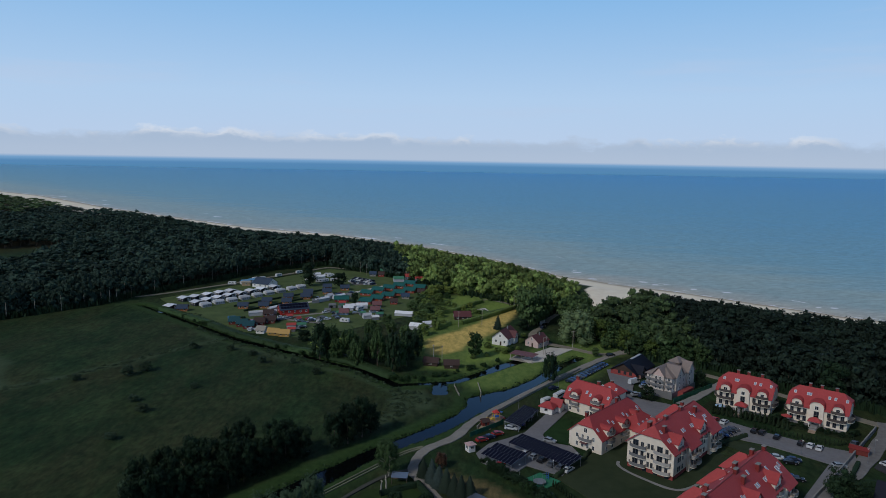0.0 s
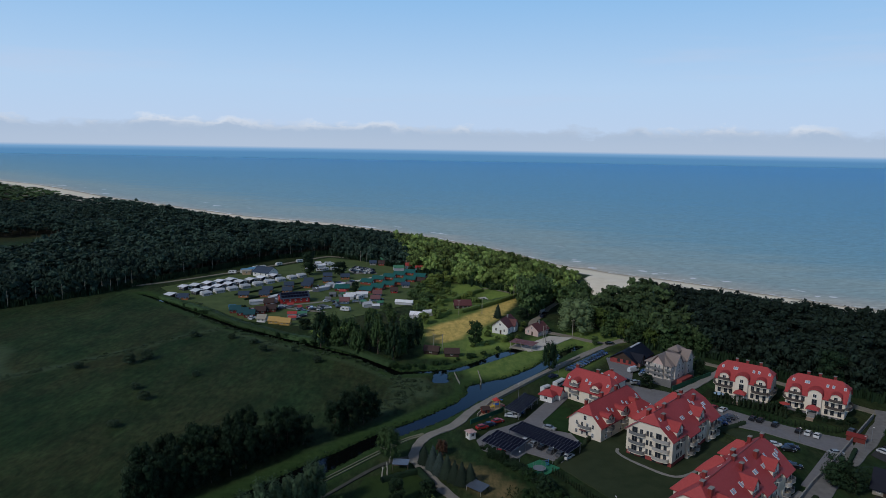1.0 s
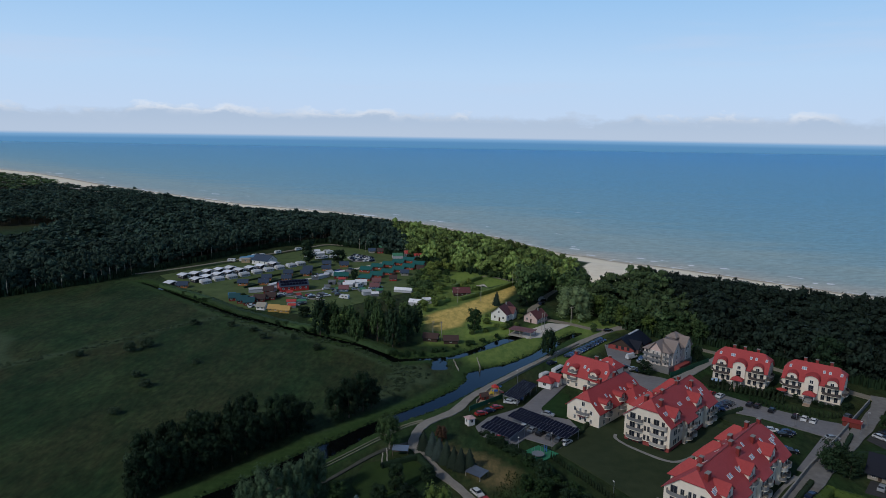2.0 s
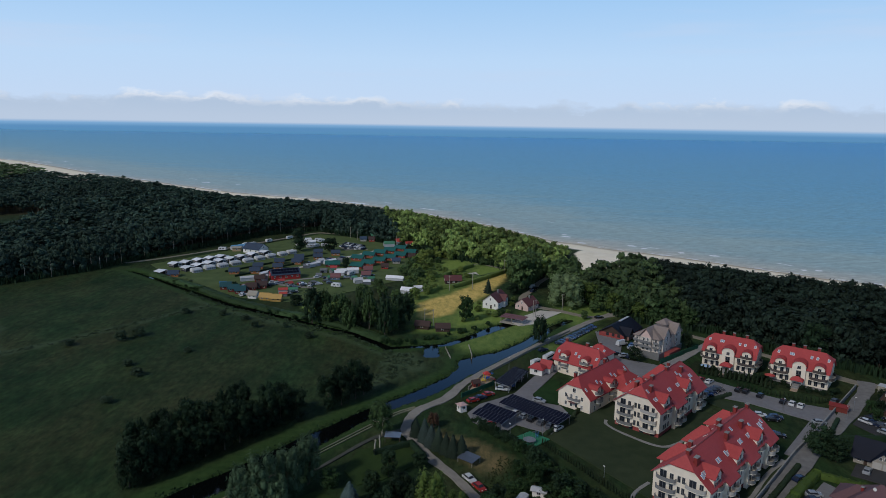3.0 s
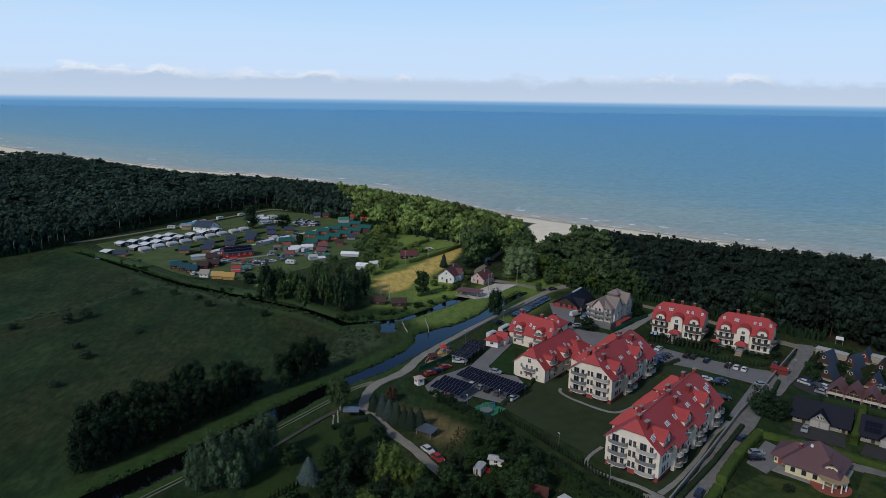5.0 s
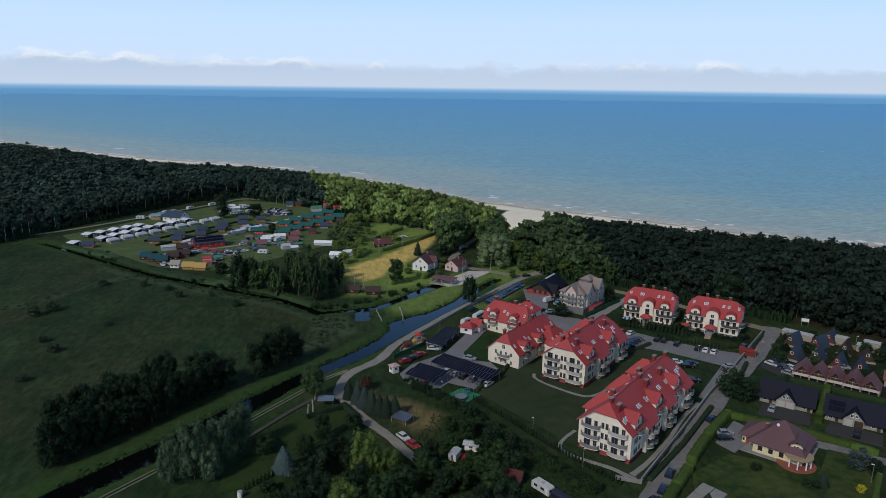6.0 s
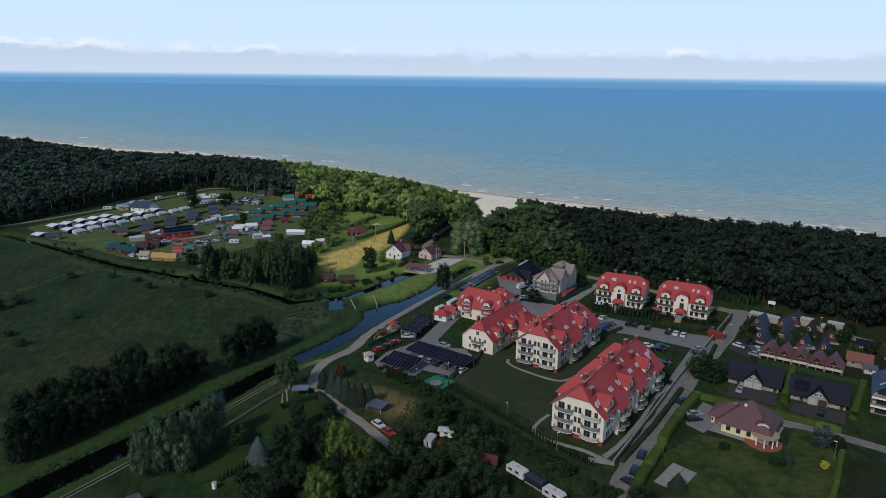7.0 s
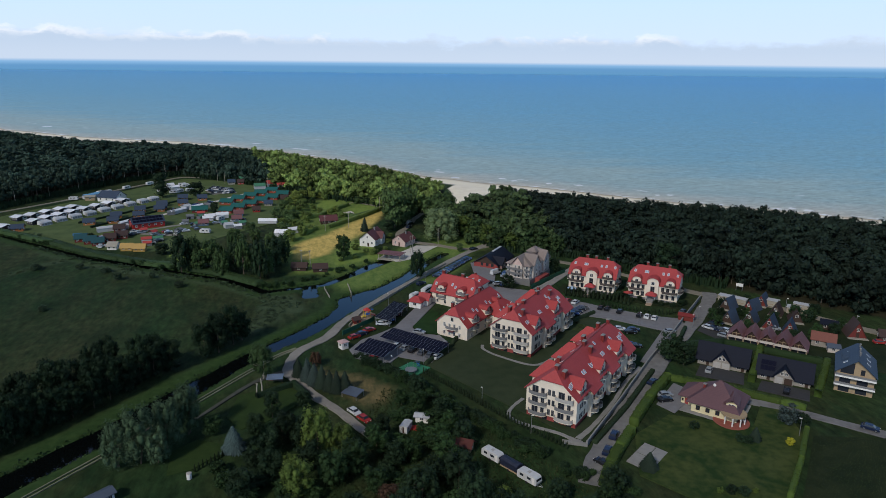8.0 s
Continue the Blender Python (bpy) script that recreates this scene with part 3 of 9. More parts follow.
def water_material(name, sea):
    m = bpy.data.materials.new(name)
    m.use_nodes = True
    n, l = m.node_tree.nodes, m.node_tree.links
    b = n["Principled BSDF"]
    geo = n.new("ShaderNodeNewGeometry")
    b.inputs["IOR"].default_value = 1.33
    mp = n.new("ShaderNodeMapping")
    mp.inputs["Rotation"].default_value[2] = radians(-48)
    mp.inputs["Scale"].default_value = (0.35, 1.0, 1.0) if sea else (1, 1, 1)
    l.new(geo.outputs["Position"], mp.inputs[0])
    t, bump = n.new("ShaderNodeTexNoise"), n.new("ShaderNodeBump")
    t.inputs["Scale"].default_value, t.inputs["Detail"].default_value, t.inputs["Roughness"].default_value = (0.28, 9.0, 0.7) if sea else (0.8, 3.0, 0.5)
    l.new(mp.outputs[0], t.inputs["Vector"])
    bump.inputs["Strength"].default_value, bump.inputs["Distance"].default_value = (0.5, 1.0) if sea else (0.05, 0.1)
    l.new(t.outputs[0], bump.inputs["Height"]), l.new(bump.outputs[0], b.inputs["Normal"])
    if sea:
        b.inputs["Roughness"].default_value, b.inputs["Specular IOR Level"].default_value = 0.4, 0.16
        a, add, r = n.new("ShaderNodeAttribute"), n.new("ShaderNodeMath"), n.new("ShaderNodeValToRGB")
        a.attribute_name = "offshore"
        t2, mr = n.new("ShaderNodeTexNoise"), n.new("ShaderNodeMapRange")
        t2.inputs["Scale"].default_value, t2.inputs["Detail"].default_value = 0.02, 6.0
        l.new(mp.outputs[0], t2.inputs["Vector"])
        mr.inputs[3].default_value, mr.inputs[4].default_value = -0.09, 0.09
        l.new(t2.outputs[0], mr.inputs[0]), l.new(a.outputs["Fac"], add.inputs[0]), l.new(mr.outputs[0], add.inputs[1])
        stops = [(0.0, (0.55, 0.49, 0.39)), (0.06, (0.45, 0.46, 0.40)), (0.13, (0.31, 0.42, 0.41)), (0.18, (0.33, 0.44, 0.42)), (0.28, (0.19, 0.39, 0.47)), (0.50, (0.115, 0.355, 0.53)), (1.0, (0.055, 0.315, 0.62))]
        while len(r.color_ramp.elements) < len(stops):
            r.color_ramp.elements.new(0.5)
        for k, (p, c) in zip(r.color_ramp.elements, stops):
            k.position, k.color = p, (*c, 1)
        fleck, fr, fm = n.new("ShaderNodeTexNoise"), n.new("ShaderNodeMapRange"), n.new("ShaderNodeMix")
        fleck.inputs["Scale"].default_value, fleck.inputs["Detail"].default_value, fleck.inputs["Roughness"].default_value = 0.36, 9.0, 0.75
        l.new(mp.outputs[0], fleck.inputs["Vector"])
        fr.inputs[1].default_value, fr.inputs[2].default_value, fr.inputs[3].default_value, fr.inputs[4].default_value = 0.3, 0.7, 0.62, 1.38
        l.new(fleck.outputs[0], fr.inputs[0])
        fm.data_type, fm.blend_type = "RGBA", "MULTIPLY"
        fm.inputs[0].default_value = 1.0
        l.new(add.outputs[0], r.inputs[0]), l.new(r.outputs[0], fm.inputs[6]), l.new(fr.outputs[0], fm.inputs[7])
        crest, cr, cm = n.new("ShaderNodeTexNoise"), n.new("ShaderNodeMapRange"), n.new("ShaderNodeMix")
        crest.inputs["Scale"].default_value, crest.inputs["Detail"].default_value, crest.inputs["Roughness"].default_value = 0.055, 7.0, 0.62
        l.new(mp.outputs[0], crest.inputs["Vector"])
        cr.inputs[1].default_value, cr.inputs[2].default_value = 0.715, 0.75
        cm.data_type = "RGBA"
        cm.inputs[7].default_value = (0.75, 0.78, 0.80, 1)
        l.new(crest.outputs[0], cr.inputs[0]), l.new(cr.outputs[0], cm.inputs[0]), l.new(fm.outputs[2], cm.inputs[6])
        l.new(cm.outputs[2], b.inputs["Base Color"])
    else:
        b.inputs["Roughness"].default_value, b.inputs["Specular IOR Level"].default_value = 0.03, 0.4
        b.inputs["Base Color"].default_value = (0.0022, 0.0032, 0.0032, 1)
    return m


def shore_line(step):
    out = []
    for a, b in zip(COAST[:-1], COAST[1:]):
        k = max(1, min(60, int(np.hypot(*(b - a)) / step)))
        out += [a + (b - a) * i / k for i in range(k)]
    return np.array(out + [COAST[-1]])


def sea_sheet():
    off = np.array([-14, -4, 2, 8, 16, 26, 40, 60, 90, 130, 190, 280, 420, 650, 1000, 1700, 3000, 5500, 9000], float)
    n = np.array([0.67, 0.742])
    dense = shore_line(12.0)
    P = dense[None] + n * off[:, None, None]
    me = grid_mesh("sea", P[..., 0], P[..., 1], np.full(P.shape[:2], -1.0))
    me.flip_normals()
    mask(me, "offshore", np.repeat(np.clip(off / 3000, 0, 1) ** 0.5, len(dense)))
    me.materials.append(water_material("sea_water", True))
    return tagged(new("sea", me), "wide blue sea, sandy and pale along the shore", "sea", kind="structure")


def beach_sheet():
    """Dry sand, darker where the waves wet it, from below the water to the dunes."""
    line = shore_line(5.0)
    n = np.array([0.67, 0.742])
    line = line + n * (1.6 * wobble(line[:, 0], line[:, 1], 0.13, 4) + 0.8 * wobble(line[:, 0], line[:, 1], 0.4, 5))[:, None]
    w = beach_width(line[:, 0], line[:, 1])
    rows = [line + n * 18, line + n * 6, line + n * 2]
    Z = [np.full(len(line), z) for z in (-2.2, -1.35, -1.08)]
    wet = [1.0, 1.0, 1.0]
    for q in (0.02, 0.09, 0.18, 0.32, 0.5, 0.7, 0.88, 1.0):
        p = line - n * (w * q)[:, None]
        rows.append(p)
        Z.append(-0.93 + 1.5 * q + 0.14 * wobble(p[:, 0], p[:, 1], 0.35, 6) * (q > 0.2) - (1.3 if q == 1.0 else 0))
        wet.append(1.0 if q < 0.05 else 0.85 if q < 0.1 else 0.25 if q < 0.2 else 0.0)
    P = np.stack(rows)
    me = grid_mesh("beach", P[..., 0], P[..., 1], np.stack(Z))
    mask(me, "wet", np.repeat(wet, len(line)))
    m = mat("beach_sand", (0.94, 0.855, 0.69), (0.83, 0.74, 0.575), 0.95, scale=0.25, amount=0.7, bump=0.5, bump_scale=0.9, big=0.03, spec=0.1)
    nn, l = m.node_tree.nodes, m.node_tree.links
    b = nn["Principled BSDF"]
    a, mx = nn.new("ShaderNodeAttribute"), nn.new("ShaderNodeMix")
    a.attribute_name, mx.data_type = "wet", "RGBA"
    mx.inputs[7].default_value = (0.46, 0.38, 0.27, 1)
    l.new(a.outputs["Fac"], mx.inputs[0]), l.new(b.inputs["Base Color"].links[0].from_socket, mx.inputs[6]), l.new(mx.outputs[2], b.inputs["Base Color"])
    me.materials.append(m)
    me.flip_normals()
    return tagged(new("beach", me), "broad pale sand beach, wet and darker along the water", "beach", kind="structure")


sea_sheet()
beach_sheet()
wx, wy = np.meshgrid(np.linspace(-200, 82, 20), np.linspace(60, 420, 20))
canal_mesh = grid_mesh("canal_water", wx, wy, np.full(wx.shape, -1.0))
canal_mesh.materials.append(water_material("still_water", False))
tagged(new("water", canal_mesh), "still dark canal water mirroring the sky", "canal", kind="structure")


# ---- mesh helpers ----
def link_mesh(name, bm, material):
    me = bpy.data.meshes.new(name)
    bm.normal_update()
    bm.to_mesh(me)
    bm.free()
    for m in material if isinstance(material, (list, tuple)) else [material]:
        me.materials.append(m)
    return me


def part(name, bm, material, parent, label=""):
    ob = new(name, link_mesh(name, bm, material) if isinstance(bm, bmesh.types.BMesh) else bm)
    ob.parent = parent
    return tagged(ob, label)


def thing(name, m, label, category, group="", kind=""):
    ob = new(name)
    ob.empty_display_size = 0.5
    ob.matrix_world = m
    return tagged(ob, label, category, group, kind)


def box(bm, x0, x1, y0, y1, z0, z1, bevel=0.0):
    r = bmesh.ops.create_cube(bm, size=1.0, matrix=Matrix.Translation(((x0 + x1) / 2, (y0 + y1) / 2, (z0 + z1) / 2)) @ Matrix.Diagonal((x1 - x0, y1 - y0, z1 - z0, 1)))
    if bevel:
        es = list({e for v in r["verts"] for e in v.link_edges})
        bmesh.ops.bevel(bm, geom=es, offset=bevel, segments=2, affect="EDGES")


def boxes(*rows, bevel=0.0):
    bm = bmesh.new()
    for r in rows:
        box(bm, *r, bevel=bevel)
    return bm


def prism(bm, pts, z0, z1):
    lo, hi = [bm.verts.new((x, y, z0)) for x, y in pts], [bm.verts.new((x, y, z1)) for x, y in pts]
    k = len(pts)
    for i in range(k):
        bm.faces.new((lo[i], lo[(i + 1) % k], hi[(i + 1) % k], hi[i]))
    bm.faces.new(lo[::-1]), bm.faces.new(hi)


def plate(bm, pts, t):
    """A thick sheet below the polygon pts (3D)."""
    hi, lo = [bm.verts.new(p) for p in pts], [bm.verts.new((p[0], p[1], p[2] - t)) for p in pts]
    k = len(pts)
    bm.faces.new(hi), bm.faces.new(lo[::-1])
    for i in range(k):
        bm.faces.new((hi[(i + 1) % k], hi[i], lo[i], lo[(i + 1) % k]))


def extrude_x(bm, profile, x0, x1):
    """Profile of (y, z), run along x."""
    a, b = [bm.verts.new((x0, y, z)) for y, z in profile], [bm.verts.new((x1, y, z)) for y, z in profile]
    k = len(profile)
    for i in range(k):
        bm.faces.new((a[i], a[(i + 1) % k], b[(i + 1) % k], b[i]))
    bm.faces.new(a[::-1]), bm.faces.new(b)


def tube(bm, p, q, r0, r1=None, n=6):
    p, q = Vector(p), Vector(q)
    rot = (q - p).to_track_quat("Z", "Y").to_matrix().to_4x4()
    bmesh.ops.create_cone(bm, cap_ends=True, segments=n, radius1=r0, radius2=r0 if r1 is None else r1, depth=(q - p).length, matrix=Matrix.Translation((p + q) / 2) @ rot)


def sheet(name, pts, z, material, label, category, t=0.3):
    """A flat piece of made ground, standing a little proud."""
    bm = bmesh.new()
    prism(bm, pts, z - t, z)
    bmesh.ops.recalc_face_normals(bm, faces=bm.faces)
    return tagged(new(name, link_mesh(name, bm, material)), label, category, kind="structure")


def spline(pts, k=6):
    out = []
    P = [pts[0]] + list(pts) + [pts[-1]]
    for i in range(1, len(P) - 2):
        a, b, c, d = (np.array(P[i + j], float) for j in (-1, 0, 1, 2))
        for s in np.arange(k) / k:
            out.append(0.5 * (2 * b + (c - a) * s + (2 * a - 5 * b + 4 * c - d) * s * s + (3 * b - a - 3 * c + d) * s ** 3))
    return out + [np.array(pts[-1], float)]


def ribbon(name, pts, z, material, label, category, t=0.3):
    """A road along pts of (x, y, half width)."""
    c = spline(pts)
    left, right = [], []
    for i, p in enumerate(c):
        d = c[min(i + 1, len(c) - 1)] - c[max(i - 1, 0)]
        nx, ny = -d[1] / np.hypot(d[0], d[1]), d[0] / np.hypot(d[0], d[1])
        w = p[2] * (1 + 0.08 * math.sin(i * 1.7) + 0.05 * math.sin(i * 0.6))
        left.append((p[0] + nx * w, p[1] + ny * w)), right.append((p[0] - nx * w, p[1] - ny * w))
    bm = bmesh.new()
    rows = [[bm.verts.new((*a, zz)) for a in side] for side in (left, right) for zz in (z, z - t)]
    for i in range(len(c) - 1):
        lt, lb, rt, rb = ((r[i], r[i + 1]) for r in rows)
        bm.faces.new((rt[0], rt[1], lt[1], lt[0])), bm.faces.new((lt[0], lt[1], lb[1], lb[0])), bm.faces.new((rb[0], rb[1], rt[1], rt[0]))
    bmesh.ops.recalc_face_normals(bm, faces=bm.faces)
    return tagged(new(name, link_mesh(name, bm, material)), label, category, kind="structure")


# ---- roads, yards, lawns ----
ribbon("road", [(98, 333, 2.02), (82.2, 317.3, 1.85), (69.7, 303.1, 1.76), (42.1, 269.1, 1.68), (20.9, 240.7, 1.68), (14.4, 231.2, 1.68), (8.4, 218.5, 1.85), (0.2, 209.7, 1.68), (-3.2, 202.5, 1.6), (-4.2, 193.2, 1.51), (-1.9, 187.5, 1.43), (3.7, 176.5, 1.6), (10.1, 166.9, 1.34), (15.4, 156.9, 1.26), (19, 150, 1.09)], 0.32, M_GRAVEL, "pale gravel lane along the canal", "road")
for s in (-0.62, 0.62):
    ribbon("towpath", [(x + 0.79 * s, y - 0.61 * s, w) for x, y, w in ((-1.5, 210.5, 0.5), (-7.5, 206, 0.3), (-15.2, 196.4, 0.22), (-28.9, 178, 0.2), (-46.3, 155, 0.24), (-58.2, 140.3, 0.2), (-100, 88, 0.2))], 0.27, M_TOWPATH, "pale wheel rut of the canal towpath", "footpath")
ribbon("side_track", [(-4, 194, 1.2), (-13.7, 187.8, 0.8), (-24.5, 172.8, 0.55), (-29, 166, 0.3)], 0.28, M_TRACK, "worn gravel track across the grass", "track")
ribbon("road", [(66, 122.5, 2.8), (73.2, 134, 2.7), (82.4, 144.8, 2.7), (95, 159.3, 2.7), (112.3, 178.6, 2.7), (131, 197.5, 2.6), (150, 217, 2.5), (163.5, 232.5, 2.6), (168, 240, 3)], 0.31, M_WORNGRAVEL, "broad grey gravel street beside a long low wall", "road")
ribbon("forest_road", [(118, 296, 1.8), (134, 280, 1.8), (148, 262, 1.9), (163, 240, 2.4), (178, 229, 2.2), (205, 190, 2.4), (240, 150, 2.4), (300, 90, 2.4)], 0.29, M_DIRT, "pale sandy road under the pine wood", "road")
ribbon("beach_drive", [(100, 330, 2.2), (82, 322, 2.0), (66, 333, 2.0), (51, 345, 2.2), (51.7, 360.8, 1.9), (57.8, 373.8, 1.8), (64, 392, 1.6), (72, 408, 1.6)], 0.27, M_DIRT, "pale dirt drive between the houses and the beach", "road")
ribbon("camp_road", [(-215, 428, 1.6), (-193, 443, 1.6), (-158.5, 484.8, 1.6), (-118.3, 542.3, 1.7), (-98, 567, 1.8), (-66.5, 550.3, 1.6), (-56, 536, 1.6)], 0.25, M_DIRT, "pale sandy camp road along the edge of the wood", "road")
ribbon("camp_road", [(-92, 424, 1.5), (-83, 432, 1.5), (-62, 462, 1.6), (-43, 489.8, 1.6)], 0.25, M_PALECONC, "pale paved camp street between the cabins", "road")
ribbon("camp_road", [(-66, 372, 1.3), (-78, 376, 1.3), (-92, 384, 1.3), (-60, 405, 1.3)], 0.24, M_GRAVEL, "gravel lane through the camp", "road")
ribbon("garden_road", [(115, 160, 1.6), (133, 147.5, 1.7), (150, 131, 1.8), (180, 104, 1.8)], 0.26, M_WORNGRAVEL, "grey lane between the garden hedges", "road")
sheet("paved_yard", [(15.5, 206.5), (20, 214), (27, 219), (33, 224), (44, 244), (52, 256), (56, 254), (47.5, 238), (39, 222.5), (40, 216.5), (47.5, 213.5), (49.5, 205.5), (41, 192), (31, 198.5), (26, 192), (17, 200)], 0.33, M_PAVE, "grey paved car park and drive", "pavement")
sheet("lawn", [(39.5, 223.5), (47.8, 237.5), (51, 236), (49, 219), (47, 214.6), (40.5, 217.5)], 0.37, M_LAWN, "mown green lawn in front of the flats", "lawn")
sheet("lawn", [(39, 190.8), (50.5, 204.5), (76, 243), (92, 228), (104, 175), (72.5, 138.5)], 0.22, M_DRYLAWN, "wide worn lawn between the blocks of flats", "lawn")
sheet("parking_lot", [(72, 250), (96, 229), (114, 218.5), (128, 205), (108, 182), (112.5, 178), (137.5, 206), (141, 214), (131, 219), (118, 229.5), (108, 240), (92, 255.5), (80, 262), (92, 300), (78, 298)], 0.30, M_PAVE, "grey paved street and car park", "pavement")
sheet("lawn", [(110, 203), (117.5, 210.5), (112, 217), (99, 224), (97, 221)], 0.36, M_DRYLAWN, "small lawn between parking bays", "lawn")
sheet("asphalt_lot", [(144, 193.5), (140.8, 203), (147, 209), (155, 203), (152, 193)], 0.27, M_ASPHALT, "dark asphalt parking lot of the holiday cabins", "pavement")
sheet("cabin_lawn", [(150, 190), (146, 208), (163, 228), (186, 220), (200, 180), (182, 160), (160, 176)], 0.20, M_ROUGHPLOT, "dark grass round the holiday cabins", "lawn")
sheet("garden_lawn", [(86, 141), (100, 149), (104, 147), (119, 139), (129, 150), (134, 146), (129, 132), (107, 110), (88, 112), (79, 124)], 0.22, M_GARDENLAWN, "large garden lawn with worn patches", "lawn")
sheet("rough_plot", [(132, 132.5), (151, 128), (178, 102), (165, 84), (116, 90), (109.5, 108)], 0.13, M_ROUGHPLOT, "dark unmown grass plot beside the lane", "meadow")
sheet("paved_drive", [(110.8, 166), (99.5, 155), (102, 149.5), (111, 156), (114, 160)], 0.34, M_PAVE, "grey paved house drive", "pavement")
for pts in ([(126, 176.5), (136, 168), (131.5, 161.5), (120.5, 170)], [(138.5, 163), (148.5, 154.5), (144, 149), (133.5, 158)]):
    sheet("paved_drive", pts, 0.33, M_ASPHALT, "dark paved forecourt of a house", "pavement")
for cx, cy in ((112.0, 257.0), (132.8, 243.0)):
    at = lambda u, v: (cx + 0.8 * u - 0.6 * v, cy - 0.6 * u - 0.8 * v)
    sheet("villa_garden", [at(u, v) for u, v in ((-3, -2), (24, -2), (24, 8), (-3, 8))], 0.22, M_ROUGHPLOT, "dark planted garden in front of a villa", "garden")
    sheet("terrace", [at(u, v) for u, v in ((0.5, -0.5), (7.5, -0.5), (7.5, 2.6), (0.5, 2.6))], 0.27, M_PAVE, "grey paved terrace in front of a villa", "pavement")
    sheet("terrace", [at(u, v) for u, v in ((12, -0.5), (19, -0.5), (19, 2.6), (12, 2.6))], 0.27, M_PAVE, "grey paved terrace in front of a villa", "pavement")
    sheet("garden_path", [at(u, v) for u, v in ((8.6, 0), (10.9, 0), (10.9, 9), (8.6, 9))], 0.30, M_SANDPIT, "beige paved path to a villa porch", "footpath")
sheet("yard", [(43, 305.5), (50, 308), (68, 330), (57, 332.5), (45, 319), (40, 312)], 0.28, M_PALECONC, "concrete yard by the canal, paled in colour as sunlit", "pavement")
sheet("camp_lawn", [(-186, 430), (-98, 560), (-66, 546), (-40, 520), (-12, 470), (-20, 395), (-68, 340), (-110, 352), (-150, 385)], 0.14, M_CAMPGRASS, "green camp site grass between rows of caravans", "lawn")
sheet("camp_lawn", [(-66, 333), (-60, 322), (-44, 326), (-50, 345)], 0.18, M_BRIGHTGRASS, "bright green camp lawn", "lawn")
sheet("gravel_lot", [(-70, 520), (-54, 506), (-50, 493), (-66, 489), (-72, 500)], 0.21, M_GRAVEL, "gravel parking lot of the camp", "pavement")
sheet("garden_lawn", [(-19.5, 168), (-17.5, 180), (-10.5, 183), (-5.4, 184.4), (1.6, 176.6), (-1.8, 170.4), (-9, 163.5), (-15, 161)], 0.2, M_GARDENGRASS, "mown grass in a garden beside the lane", "lawn")
sheet("garden_lawn", [(-31, 153), (-25.5, 157.6), (-19, 154.5), (-18.6, 150.6), (-24.6, 144.4), (-30, 143)], 0.2, M_GARDENGRASS, "mown grass in a garden by the canal", "lawn")
sheet("pitch", [(27, 187.5), (34.5, 193.8), (40, 188.6), (33, 182)], 0.35, M_PITCH, "green playground matting", "playground")
sheet("sandpit", [(17, 226.5), (22.5, 243), (27, 238), (21, 226)], 0.34, M_SANDPIT, "sandy playground bed", "playground")
for u in (0, 1):
    for v in (0, 1):
        p = [(78.3 + 8.4 * a + 3.7 * b, 130.1 + 6.9 * a - 5.3 * b) for a, b in ((u * 0.5 + 0.01, v * 0.5 + 0.015), (u * 0.5 + 0.49, v * 0.5 + 0.015), (u * 0.5 + 0.49, v * 0.5 + 0.485), (u * 0.5 + 0.01, v * 0.5 + 0.485))]
        sheet("concrete_slab", p[::-1], 0.30 + 0.01 * (u + v), M_CONC, "grey concrete slab in the grass", "slab")
ribbon("garden_path", [(63, 164.5, 0.5), (59.4, 161.2, 0.5), (57.0, 158.2, 0.5), (56.3, 155.4, 0.5), (58, 152, 0.5), (62.6, 148.2, 0.5), (66.6, 145, 0.5), (68.9, 142, 0.6), (70.6, 139.6, 0.9)], 0.30, M_CONC, "concrete path round the block of flats", "footpath")
ribbon("garden_path", [(60.5, 203, 0.5), (60, 199.5, 0.5), (64, 193, 0.5), (73, 185, 0.6), (82, 190, 0.5)], 0.30, M_CONC, "concrete path round the block of flats", "footpath")
ribbon("garden_path", [(70.5, 141.5, 0.8), (76, 146, 0.7), (83, 153, 0.6), (89, 159.5, 0.6), (97.2, 169.6, 0.6), (106, 178, 0.8)], 0.30, M_CONC, "concrete path between wall and flats", "footpath")
ribbon("side_lane", [(97, 255, 1.8), (108, 265, 1.8), (118, 276, 1.8), (128, 286, 1.8)], 0.28, M_CONC, "grey concrete lane", "road")

# ---- buildings ----
_win = {}


def window(parent, at, facing, w=1.1, h=1.4, name="window", frame_mat=None):
    """A framed pane set on a wall; facing is the outward angle in degrees about z, 0 towards -y."""
    key = (w, h, frame_mat.name if frame_mat else "")
    if key not in _win:
        f, t = 0.09, 0.07
        _win[key] = (link_mesh("window_frame", boxes((-w / 2, w / 2, -t, 0.02, 0, f), (-w / 2, w / 2, -t, 0.02, h - f, h), (-w / 2, -w / 2 + f, -t, 0.02, f, h - f), (w / 2 - f, w / 2, -t, 0.02, f, h - f), (-0.03, 0.03, -t, 0.02, f, h - f)), frame_mat or M_TRIM),
                     link_mesh("pane", boxes((-w / 2 + f, w / 2 - f, -0.03, 0.0, f, h - f)), M_GLASS))
    o = new(name, _win[key][0])
    o.parent = parent
    o.matrix_local = Matrix.Translation(at) @ pose(0, 0, 0, 0, 0, facing)
    p = new("pane", _win[key][1])
    p.parent = o
    return o


